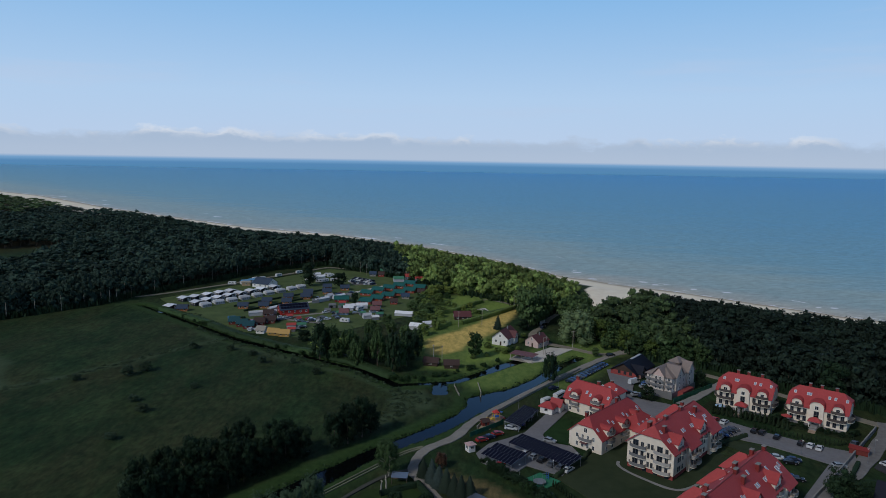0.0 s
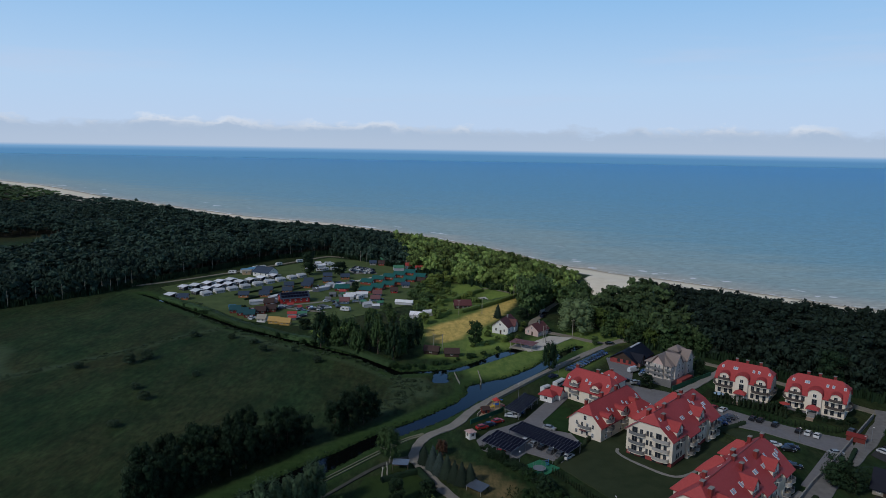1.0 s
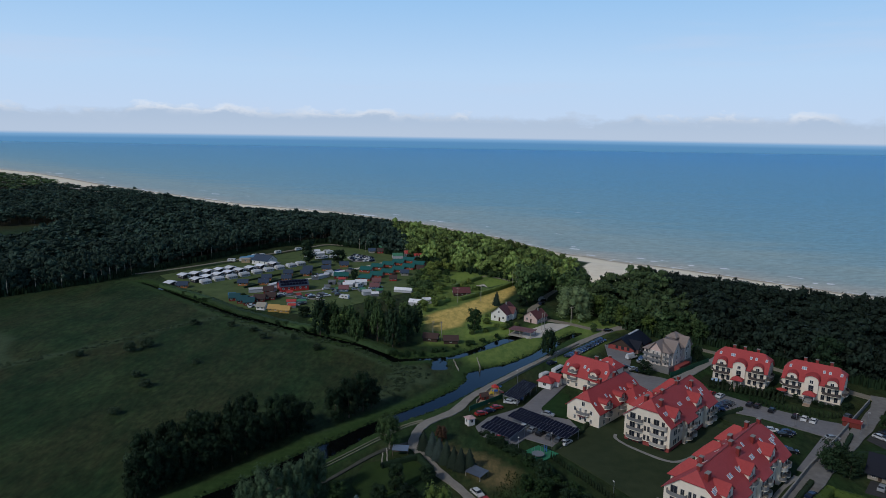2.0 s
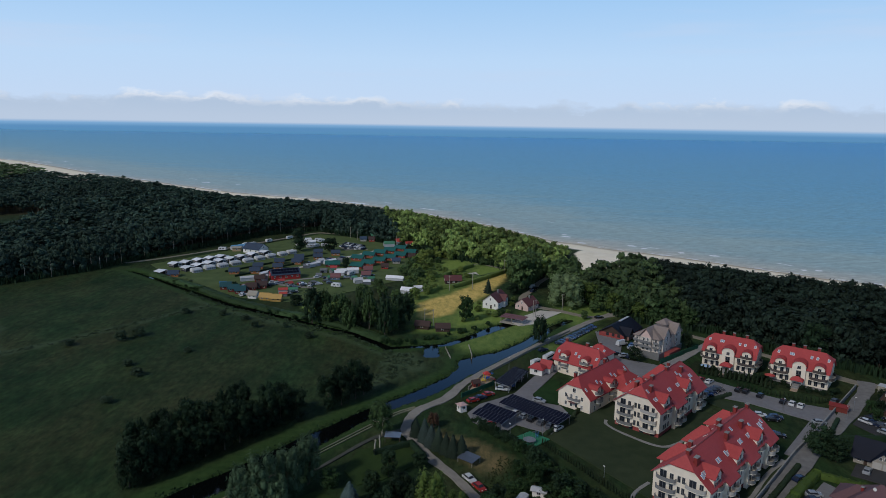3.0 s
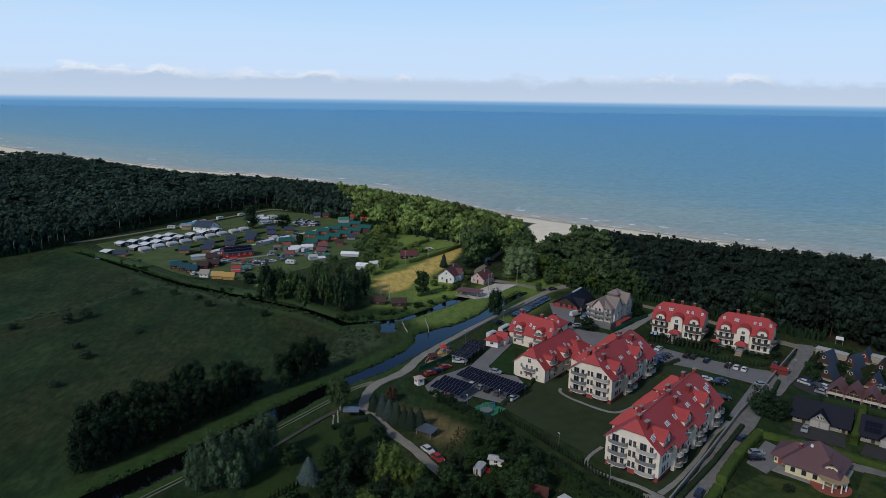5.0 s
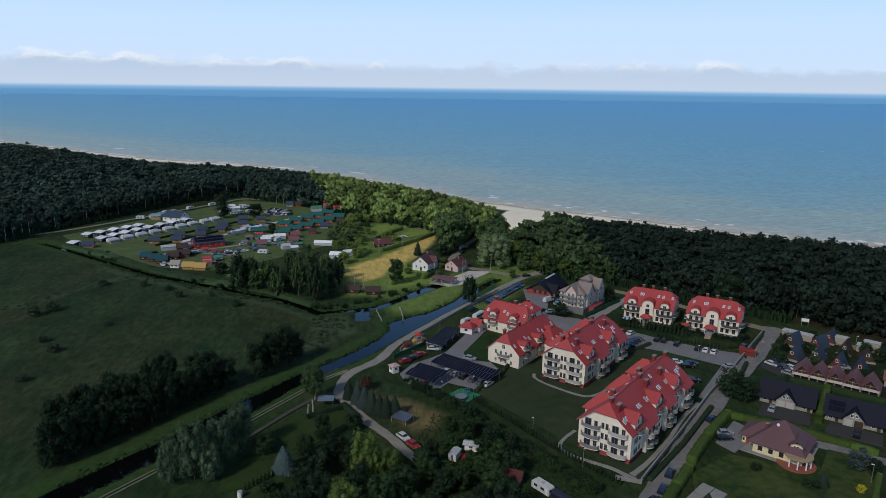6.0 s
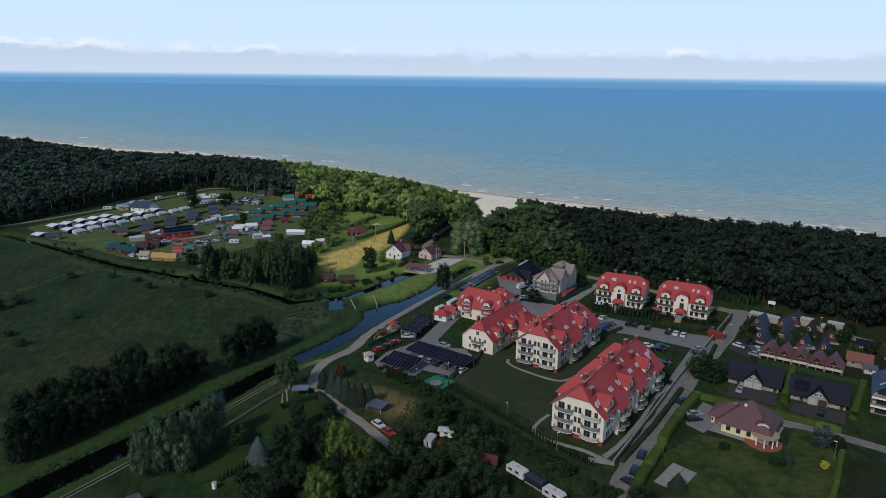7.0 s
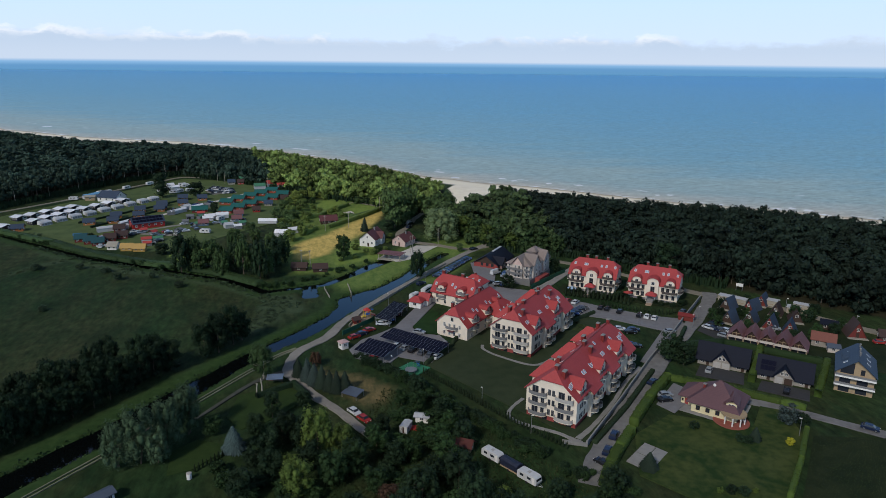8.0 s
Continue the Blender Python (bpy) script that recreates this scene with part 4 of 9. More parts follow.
def bow_balcony(parent, at, facing, w, d, rail_mat, h=1.0):
    """A bowed slab with a solid rail round it."""
    n = 9
    arc = [(-w / 2 * math.cos(math.pi * i / (n - 1)), -d * (0.35 + 0.65 * math.sin(math.pi * i / (n - 1)))) for i in range(n)]
    outer = [(-w / 2, 0.0)] + arc + [(w / 2, 0.0)]
    bm = bmesh.new()
    prism(bm, outer, 0, 0.2)
    bmesh.ops.recalc_face_normals(bm, faces=bm.faces)
    slab = part("balcony", bm, M_CREAM, parent)
    slab.matrix_local = Matrix.Translation(at) @ pose(0, 0, 0, 0, 0, facing)
    bm = bmesh.new()
    inner = [(x * 0.955, y * 0.955) for x, y in outer]
    ring = [[bm.verts.new((x, y, z)) for x, y in loop] for loop in (outer, inner) for z in (0.204, 0.2 + h)]
    for i in range(len(outer) - 1):
        for p, q in ((0, 1), (1, 3), (3, 2), (2, 0)):
            bm.faces.new((ring[p][i], ring[p][i + 1], ring[q][i + 1], ring[q][i]))
    bmesh.ops.recalc_face_normals(bm, faces=bm.faces)
    part("rail", bm, rail_mat, slab, "smoked balcony rail")
    return slab


def half_hip_roof(bm, L, W, e, c, r, over=0.55, run=0.62, t=0.22):
    """Gable roof along x with clipped ends. e: eave, c: clip, r: ridge height."""
    k = (r - e) / (W / 2)
    yc = (c - e) / k
    ze = e - over * k
    hx = (r - c) * run
    x0, x1, ym = -over, L + over, W / 2
    plate(bm, [(x0, -over, ze), (x1, -over, ze), (x1, yc, c), (L - hx, ym, r), (hx, ym, r), (x0, yc, c)], t)
    plate(bm, [(x1, W + over, ze), (x0, W + over, ze), (x0, W - yc, c), (hx, ym, r), (L - hx, ym, r), (x1, W - yc, c)], t)
    plate(bm, [(x0, yc, c), (hx, ym, r), (x0, W - yc, c)], t)
    plate(bm, [(x1, W - yc, c), (L - hx, ym, r), (x1, yc, c)], t)


def hip_roof(bm, x0, x1, y0, y1, e, r, over=0.4, t=0.2, end=1.0):
    """Hipped roof, ridge along the longer side."""
    x0, x1, y0, y1 = x0 - over, x1 + over, y0 - over, y1 + over
    if x1 - x0 >= y1 - y0:
        d = (y1 - y0) / 2 * end
        a, b = (x0 + d, (y0 + y1) / 2, r), (x1 - d, (y0 + y1) / 2, r)
        fs = [[(x0, y0, e), (x1, y0, e), b, a], [(x1, y1, e), (x0, y1, e), a, b], [(x0, y1, e), (x0, y0, e), a], [(x1, y0, e), (x1, y1, e), b]]
    else:
        d = (x1 - x0) / 2 * end
        a, b = ((x0 + x1) / 2, y0 + d, r), ((x0 + x1) / 2, y1 - d, r)
        fs = [[(x1, y0, e), (x1, y1, e), b, a], [(x0, y1, e), (x0, y0, e), a, b], [(x0, y0, e), (x1, y0, e), a], [(x1, y1, e), (x0, y1, e), b]]
    for f in fs:
        plate(bm, f, t)


def gable_roof(bm, x0, x1, y0, y1, e, r, over=0.4, t=0.16, along="x"):
    if along == "x":
        ym, k = (y0 + y1) / 2, (r - e) / ((y1 - y0) / 2)
        for s, y in ((1, y0 - over), (-1, y1 + over)):
            f = [(x0 - over, y, e - over * k), (x1 + over, y, e - over * k), (x1 + over, ym, r), (x0 - over, ym, r)]
            plate(bm, f if s > 0 else f[::-1], t)
    else:
        xm, k = (x0 + x1) / 2, (r - e) / ((x1 - x0) / 2)
        for s, x in ((1, x0 - over), (-1, x1 + over)):
            f = [(x, y0 - over, e - over * k), (xm, y0 - over, r), (xm, y1 + over, r), (x, y1 + over, e - over * k)]
            plate(bm, f if s < 0 else f[::-1], t)


def skylight(parent, at, facing, slope, w=0.85, h=1.25):
    bm = boxes((-w / 2, w / 2, 0, h, 0, 0.09))
    s = part("skylight", bm, M_TRIM, parent)
    s.matrix_local = Matrix.Translation(at) @ pose(0, 0, 0, 0, 0, facing) @ pose(0, 0, 0, slope, 0, 0)
    part("pane", boxes((-w / 2 + 0.1, w / 2 - 0.1, 0.1, h - 0.1, 0.09, 0.11)), M_SKYLIGHT, s)


def chimney(parent, x, y, z0, z1, w=0.9, d=0.9, material=None):
    c = part("chimney", boxes((x - w / 2, x + w / 2, y - d / 2, y + d / 2, z0, z1)), material or M_REDCHIM, parent)
    part("cap", boxes((x - w / 2 - 0.1, x + w / 2 + 0.1, y - d / 2 - 0.1, y + d / 2 + 0.1, z1, z1 + 0.14)), M_CONC, c)


def arch_dormer(parent, x, y, z, w, h, depth, side):
    """A round-topped dormer with a cream face and a bowed red cover. side -1: faces -y, 1: faces +y."""
    n = 8
    arc = [(w / 2 * math.cos(math.pi * i / n), h - w / 2 * 0.75 + w / 2 * 0.75 * math.sin(math.pi * i / n)) for i in range(n + 1)]
    face = [(-w / 2, 0.0)] + arc[::-1] + [(w / 2, 0.0)]

    def run(bm, profile, y0, y1):
        a, b = [bm.verts.new((px, y0, pz)) for px, pz in profile], [bm.verts.new((px, y1, pz)) for px, pz in profile]
        k = len(profile)
        for i in range(k):
            bm.faces.new((a[i], a[(i + 1) % k], b[(i + 1) % k], b[i]))
        bm.faces.new(a), bm.faces.new(b)
        bmesh.ops.recalc_face_normals(bm, faces=bm.faces)
        return bm

    d = part("dormer", run(bmesh.new(), face, 0, depth), M_CREAM, parent)
    d.matrix_local = Matrix.Translation((x, y, z)) @ pose(0, 0, 0, 0, 0, 0 if side < 0 else 180)
    big = [(px * 1.12, pz + 0.16) for px, pz in arc]
    hood = big + [(px, pz - 0.16) for px, pz in [(a * 1.02, b) for a, b in arc][::-1]]
    part("dormer_roof", run(bmesh.new(), hood, -0.45, depth), M_RED, d, "bowed red tile hood")
    window(d, (0, -0.01, 0.35), 0, min(1.3, w * 0.5), 1.4)
    return d


def cross_gable(parent, x, w, y_face, y_back, z0, e, r, side, wall_mat, roof_mat, win=True):
    """A gabled bay across the main roof, with its own wall, roof and window."""
    s = side
    ya, yb = (y_face, y_back) if s < 0 else (y_back, y_face)
    bm = bmesh.new()
    prof = [(x - w / 2, z0), (x + w / 2, z0), (x + w / 2, e), (x, r - 0.15), (x - w / 2, e)]
    a, b = [bm.verts.new((px, ya, pz)) for px, pz in prof], [bm.verts.new((px, yb, pz)) for px, pz in prof]
    for i in range(5):
        bm.faces.new((a[i], a[(i + 1) % 5], b[(i + 1) % 5], b[i]))
    bm.faces.new(a), bm.faces.new(b)
    bmesh.ops.recalc_face_normals(bm, faces=bm.faces)
    bay = part("bay", bm, wall_mat, parent)
    bm = bmesh.new()
    gable_roof(bm, x - w / 2, x + w / 2, ya + (0.2 if s > 0 else 0), yb - (0.2 if s < 0 else 0), e, r, 0.45, 0.18, "y")
    part("bay_roof", bm, roof_mat, bay)
    if win:
        window(bay, (x, y_face + 0.01 * s, e - 1.5), 0 if s < 0 else 180, 1.2, 1.5)
    return bay


def slope_z(e, r, W, y):
    k = (r - e) / (W / 2)
    return e + k * min(y, W - y)


def flats(corner, angle, L, W, floors, e, c, r, modules, label, seed):
    """A block of flats: plinth, bowed balconies, clipped red roof with bays, dormers, skylights, chimneys."""
    rnd = random.Random(seed)
    b = thing("apartment_block", pose(corner[0], corner[1], 0.1, 0, 0, angle), label, "apartment building", "red-roofed blocks of flats")
    k = (r - e) / (W / 2)
    yc = (c - e) / k
    base = floors[0]
    part("plinth", boxes((0.2, L - 0.2, 0.2, W - 0.2, -0.1, base)), M_PLINTH, b, "dark red plinth")
    bm = bmesh.new()
    lift = 0.22
    extrude_x(bm, [(0, base), (W, base), (W, e - lift), (W - yc, c - lift), (yc, c - lift), (0, e - lift)], 0, L)
    bmesh.ops.recalc_face_normals(bm, faces=bm.faces)
    part("wall", bm, M_CREAM, b)
    bm = bmesh.new()
    half_hip_roof(bm, L, W, e, c, r)
    part("roof", bm, M_RED, b, "red tiled clipped gable roof")
    part("ridge", boxes((2.2, L - 2.2, W / 2 - 0.14, W / 2 + 0.14, r - 0.06, r + 0.1)), M_REDCHIM, b)
    for x in (0.0,):  # end facing the lane
        for z in floors:
            for y, rail in ((W * 0.24, M_RAILPALE), (W * 0.76, M_RAIL)):
                bow_balcony(b, (x, y, z - 0.1), -90, W * 0.36, 1.5, rail if rnd.random() < 0.7 else M_RAIL)
                window(b, (x - 0.01, y + 0.9, z + 0.15), -90, 1.8, 2.1, "balcony_door", M_RAIL)
                window(b, (x - 0.01, y - 1.3, z + 0.5), -90, 1.0, 1.5, "window", M_RAIL)
            for y in (W * 0.46, W * 0.54):
                window(b, (x - 0.01, y, z + 0.4), -90, 0.8, 1.7, "window", M_RAIL)
    for i in range(4):
        y = W * (0.14 + 0.24 * i)
        part("plinth_opening", boxes((-0.02 + 0.2, 0.25, y - 0.7, y + 0.7, 0.05, base - 0.25)), M_GLASS, b)
    step = L / modules
    slope = math.degrees(math.atan(k))
    for i in range(modules):
        x0 = i * step
        xd, xb = x0 + step * 0.30, x0 + step * 0.78
        # wing wall with narrow windows, and a big dormer over it
        for z in floors:
            for dx in (-1.9, -0.6, 1.4):
                window(b, (xd + dx, -0.01, z + 0.45), 0, 0.9, 1.6, "window", M_RAIL)
        cross_gable(b, xd + 0.4, 4.4, 0.35, W * 0.40, e - 0.6, c - 1.2, c + 0.7, -1, M_CREAM, M_RED)
        bow_balcony(b, (xd + 0.4, 0.0, floors[-1] - 0.1), 0, 3.6, 1.3, M_RAIL)
        # bay under a run of the main slope carried down, with round balconies
        half, out = step * 0.21, 1.0
        bay = part("bay", boxes((xb - half, xb + half, -out, 0.0, 0.0, e - 0.3 - out * k)), M_CREAM, b)
        bm = bmesh.new()
        plate(bm, [(xb - half - 0.5, -out - 0.75, e + 0.06 - (out + 0.75) * k), (xb + half + 0.5, -out - 0.75, e + 0.06 - (out + 0.75) * k), (xb + half + 0.5, 1.2, e + 0.06 + 1.2 * k), (xb - half - 0.5, 1.2, e + 0.06 + 1.2 * k)], 0.2)
        part("bay_roof", bm, M_RED, bay)
        for sk in (-0.6, 0.6):
            skylight(b, (xb + sk, W * 0.17, slope_z(e, r, W, W * 0.17) + 0.03), 0, slope)
        for z in floors[:2]:
            for dx in (-step * 0.10, step * 0.11):
                bow_balcony(b, (xb + dx, -out, z - 0.1), 0, step * 0.2, 1.5, M_RAIL if rnd.random() < 0.6 else M_RAILPALE)
                window(b, (xb + dx, -out - 0.01, z + 0.12), 0, 1.5, 2.1, "balcony_door", M_RAIL)
        # far side: hipped wings
        bm = bmesh.new()
        hip_roof(bm, x0 + step * 0.40, x0 + step * 0.86, W * 0.5, W + 1.4, e + 0.4, r - 1.4, 0.5)
        wing = part("wing", boxes((x0 + step * 0.42, x0 + step * 0.84, W - 0.3, W + 1.2, 0, e + 0.3)), M_CREAM, b)
        part("wing_roof", bm, M_RED, wing)
        window(wing, (x0 + step * 0.63, W + 1.21, e - 1.6), 180, 1.4, 1.4)
        for yy, zz in ((W * 0.5 - 0.1, r + 0.9), (W * 0.34, None), (W * 0.66, None)):
            xx = x0 + step * rnd.uniform(0.1, 0.9)
            z_here = slope_z(e, r, W, yy)
            chimney(b, xx, yy, z_here - 0.8, (zz or z_here + 1.8), rnd.uniform(1.0, 1.8), 0.9)
        for _ in range(4):
            side = rnd.random() < 0.72
            yy = rnd.uniform(0.10, 0.38) * W
            xx = x0 + step * rnd.uniform(0.05, 0.95)
            if side:
                skylight(b, (xx, yy, slope_z(e, r, W, yy) + 0.03), 0, slope)
            else:
                skylight(b, (xx, W - yy, slope_z(e, r, W, yy) + 0.03), 180, slope)
        skylight(b, (x0 + step * 0.12, W * 0.16, slope_z(e, r, W, W * 0.16) + 0.03), 0, slope)
        skylight(b, (x0 + step * 0.12 + 1.15, W * 0.16, slope_z(e, r, W, W * 0.16) + 0.03), 0, slope)
    return b


flats((71.6, 146.0), 46.5, 44.0, 14.6, (1.5, 4.4, 7.3), 8.7, 12.1, 14.8, 3, "long cream block of flats with bowed balconies and red roof", 11)
flats((73.6, 190.4), 48.5, 33.5, 15.0, (1.5, 4.4, 7.3), 8.7, 12.1, 15.0, 2, "cream block of flats with bowed balconies and red roof", 12)


def low_flats(corner, angle, L, W, label, seed, arches):
    rnd = random.Random(seed)
    e, c, r = 5.4, 8.4, 11.2
    k = (r - e) / (W / 2)
    yc = (c - e) / k
    b = thing("apartment_block", pose(corner[0], corner[1], 0.1, 0, 0, angle), label, "apartment building", "red-roofed blocks of flats")
    bm = bmesh.new()
    lift = 0.22
    extrude_x(bm, [(0, -0.1), (W, -0.1), (W, e - lift), (W - yc, c - lift), (yc, c - lift), (0, e - lift)], 0, L)
    bmesh.ops.recalc_face_normals(bm, faces=bm.faces)
    part("wall", bm, M_CREAM, b)
    bm = bmesh.new()
    half_hip_roof(bm, L, W, e, c, r)
    part("roof", bm, M_RED, b, "red tiled clipped gable roof")
    part("ridge", boxes((2.0, L - 2.0, W / 2 - 0.14, W / 2 + 0.14, r - 0.06, r + 0.1)), M_REDCHIM, b)
    for z in (0.4, 3.3):
        for f in (0.25, 0.42, 0.58, 0.75):
            window(b, (-0.01, W * f, z + 0.3), -90, 0.9, 1.5)
    bow_balcony(b, (0, W * 0.5, 3.1), -90, 5.0, 1.3, M_RAIL)
    window(b, (-0.01, W * 0.5, 5.9), -90, 1.2, 1.6)
    part("porch", boxes((-1.6, 0, W * 0.4, W * 0.6, 2.6, 2.8)), M_PINKROOF, b)
    n = max(2, int(L / 9))
    for i in range(n):
        x = L * (i + 0.5) / n
        for z in (0.4, 3.3):
            window(b, (x - 1.8, -0.01, z + 0.3), 0, 1.0, 1.5)
            window(b, (x + 1.8, -0.01, z + 0.3), 0, 1.0, 1.5)
            window(b, (x, W + 0.01, z + 0.3), 180, 1.2, 1.5)
        bow_balcony(b, (x, 0, 3.1), 0, 4.2, 1.6, M_RAIL)
        bow_balcony(b, (x, 0, 5.9), 0, 4.0, 1.5, M_RAIL)
        arch_dormer(b, x, -0.2, e, 3.0, 3.1, W * 0.42, -1)
        if arches:
            arch_dormer(b, x, W + 0.2, e, 3.0, 3.1, W * 0.42, 1)
        chimney(b, L * (i + 0.2) / n, W * 0.58, r - 1.5, r + 1.0, 1.2, 0.8)
        slope = math.degrees(math.atan(k))
        for f, yy in ((0.15, 0.68), (0.5, 0.7), (0.82, 0.66), (0.1, 0.15), (0.9, 0.2)):
            far = yy > 0.5
            yv = W * yy
            skylight(b, (L * (i + f) / n, yv, slope_z(e, r, W, yv) + 0.03), 180 if far else 0, slope)
    return b


low_flats((56.0, 207.2), 47.0, 29.0, 12.4, "cream block of flats with arched dormers and red roof", 21, False)
low_flats((50.5, 247.5), -43.0, 18.0, 10.5, "smaller cream block with round-headed dormers and red roof", 22, False)


def link_wing(corner, angle, L, W, e, r, label):
    b = thing("link_building", pose(corner[0], corner[1], 0.1, 0, 0, angle), label, "apartment building", "red-roofed blocks of flats")
    part("wall", boxes((0, L, 0, W, -0.1, e)), M_CREAM, b)
    bm = bmesh.new()
    hip_roof(bm, 0, L, 0, W, e, r, 0.5)
    part("roof", bm, M_RED, b)
    for i in range(int(L / 3)):
        window(b, (1.5 + 3 * i, -0.01, e - 2.2), 0, 1.1, 1.4)
        window(b, (1.5 + 3 * i, W + 0.01, e - 2.2), 180, 1.1, 1.4)
        skylight(b, (1.5 + 3 * i, W * 0.12, e + (r - e) * 0.3), 0, math.degrees(math.atan((r - e) / (W / 2))))
    chimney(b, L * 0.5, W * 0.55, r - 1.2, r + 0.7)
    return b


link_wing((70.5, 214.5), 47, 13, 9, 5.4, 9.2, "low red-roofed wing joining two blocks of flats")
link_wing((79.0, 226.0), -42, 13, 8, 5.6, 9.0, "low red-roofed wing joining two blocks of flats")
link_wing((65.0, 257.5), -43, 9, 6.5, 4.8, 7.8, "low red-roofed cross wing of the flats")


def villa(corner, angle, label, umbrella=False):
    """Three storeys, red mansard-like roof with arched dormers, terraces all round."""
    L, W, e, c, r = 19.5, 12.5, 6.6, 9.6, 12.2
    k = (r - e) / (W / 2)
    yc = (c - e) / k
    b = thing("guest_villa", pose(corner[0], corner[1], 0.1, 0, 0, angle), label, "apartment building", "twin red-roofed villas")
    bm = bmesh.new()
    extrude_x(bm, [(0, -0.1), (W, -0.1), (W, e - 0.22), (W - yc, c - 0.22), (yc, c - 0.22), (0, e - 0.22)], 0, L)
    bmesh.ops.recalc_face_normals(bm, faces=bm.faces)
    part("wall", bm, M_CREAM, b)
    bm = bmesh.new()
    half_hip_roof(bm, L, W, e, c, r, 0.5, 0.9)
    part("roof", bm, M_RED, b, "red tiled mansard roof")
    for x in (L * 0.16, L * 0.84):
        arch_dormer(b, x, -0.25, e - 0.6, 3.4, 3.0, 4.5, -1)
        bow_balcony(b, (x, -0.25, e - 0.7), 0, 4.4, 1.4, M_RAILDARK)
        bow_balcony(b, (x, 0, 3.1), 0, 6.0, 1.8, M_RAILDARK)
    arch_dormer(b, L * 0.5, -0.9, e - 0.8, 4.6, 3.6, 5.4, -1)
    part("stair_bay", boxes((L * 0.5 - 2.3, L * 0.5 + 2.3, -0.9, 0, -0.1, e - 0.8)), M_CREAM, b)
    window(b, (L * 0.5, -0.91, e - 3.4), 0, 1.7, 2.4, "window", M_RAIL)
    window(b, (L * 0.5, -0.91, 2.5), 0, 1.5, 1.6, "window", M_RAIL)
    for z in (0.5, 3.4):
        for f in (0.08, 0.2, 0.3, 0.7, 0.8, 0.92):
            window(b, (L * f, -0.01, z + 0.2), 0, 1.2, 1.9, "window", M_RAIL)
        for f in (0.2, 0.45, 0.7):
            window(b, (L + 0.01, W * f, z + 0.2), 90, 1.2, 1.7)
            window(b, (-0.01, W * f, z + 0.2), -90, 1.2, 1.7)
    bow_balcony(b, (L, W * 0.4, 3.1), 90, 8.0, 1.8, M_RAILDARK)
    bow_balcony(b, (0, W * 0.4, 3.1), -90, 8.0, 1.8, M_RAILDARK)
    window(b, (L + 0.01, W * 0.5, 6.9), 90, 1.3, 1.8)
    bm = bmesh.new()
    hip_roof(bm, L * 0.5 - 1.9, L * 0.5 + 1.9, -3.9, -0.9, 2.6, 3.9, 0.3)
    porch = part("porch", bm, M_RED, b, "small red porch roof")
    part("steps", boxes((L * 0.5 - 1.2, L * 0.5 + 1.2, -6.2, -0.9, -0.1, 0.5), (L * 0.5 - 1.2, L * 0.5 + 1.2, -4.8, -0.9, 0.5, 0.9)), M_CONC, b)
    for x in (-1.7, 1.7):
        part("porch_post", boxes((L * 0.5 + x - 0.1, L * 0.5 + x + 0.1, -3.8, -3.6, 0, 2.6)), M_TRIM, porch)
    slope = math.degrees(math.atan(k))
    for f in (0.08, 0.3, 0.34, 0.66, 0.76, 0.95):
        skylight(b, (L * f, W * 0.27, slope_z(e, r, W, W * 0.27) + 0.03), 0, slope)
    for f in (0.3, 0.5, 0.75):
        chimney(b, L * f, W * 0.56, r - 1.2, r + 1.1, 1.0, 0.8)
    return b


villa((112.0, 257.0), -36, "cream villa with arched dormers and red roof", True)
villa((132.8, 243.0), -38, "cream villa with arched dormers and red roof beside the street wall")


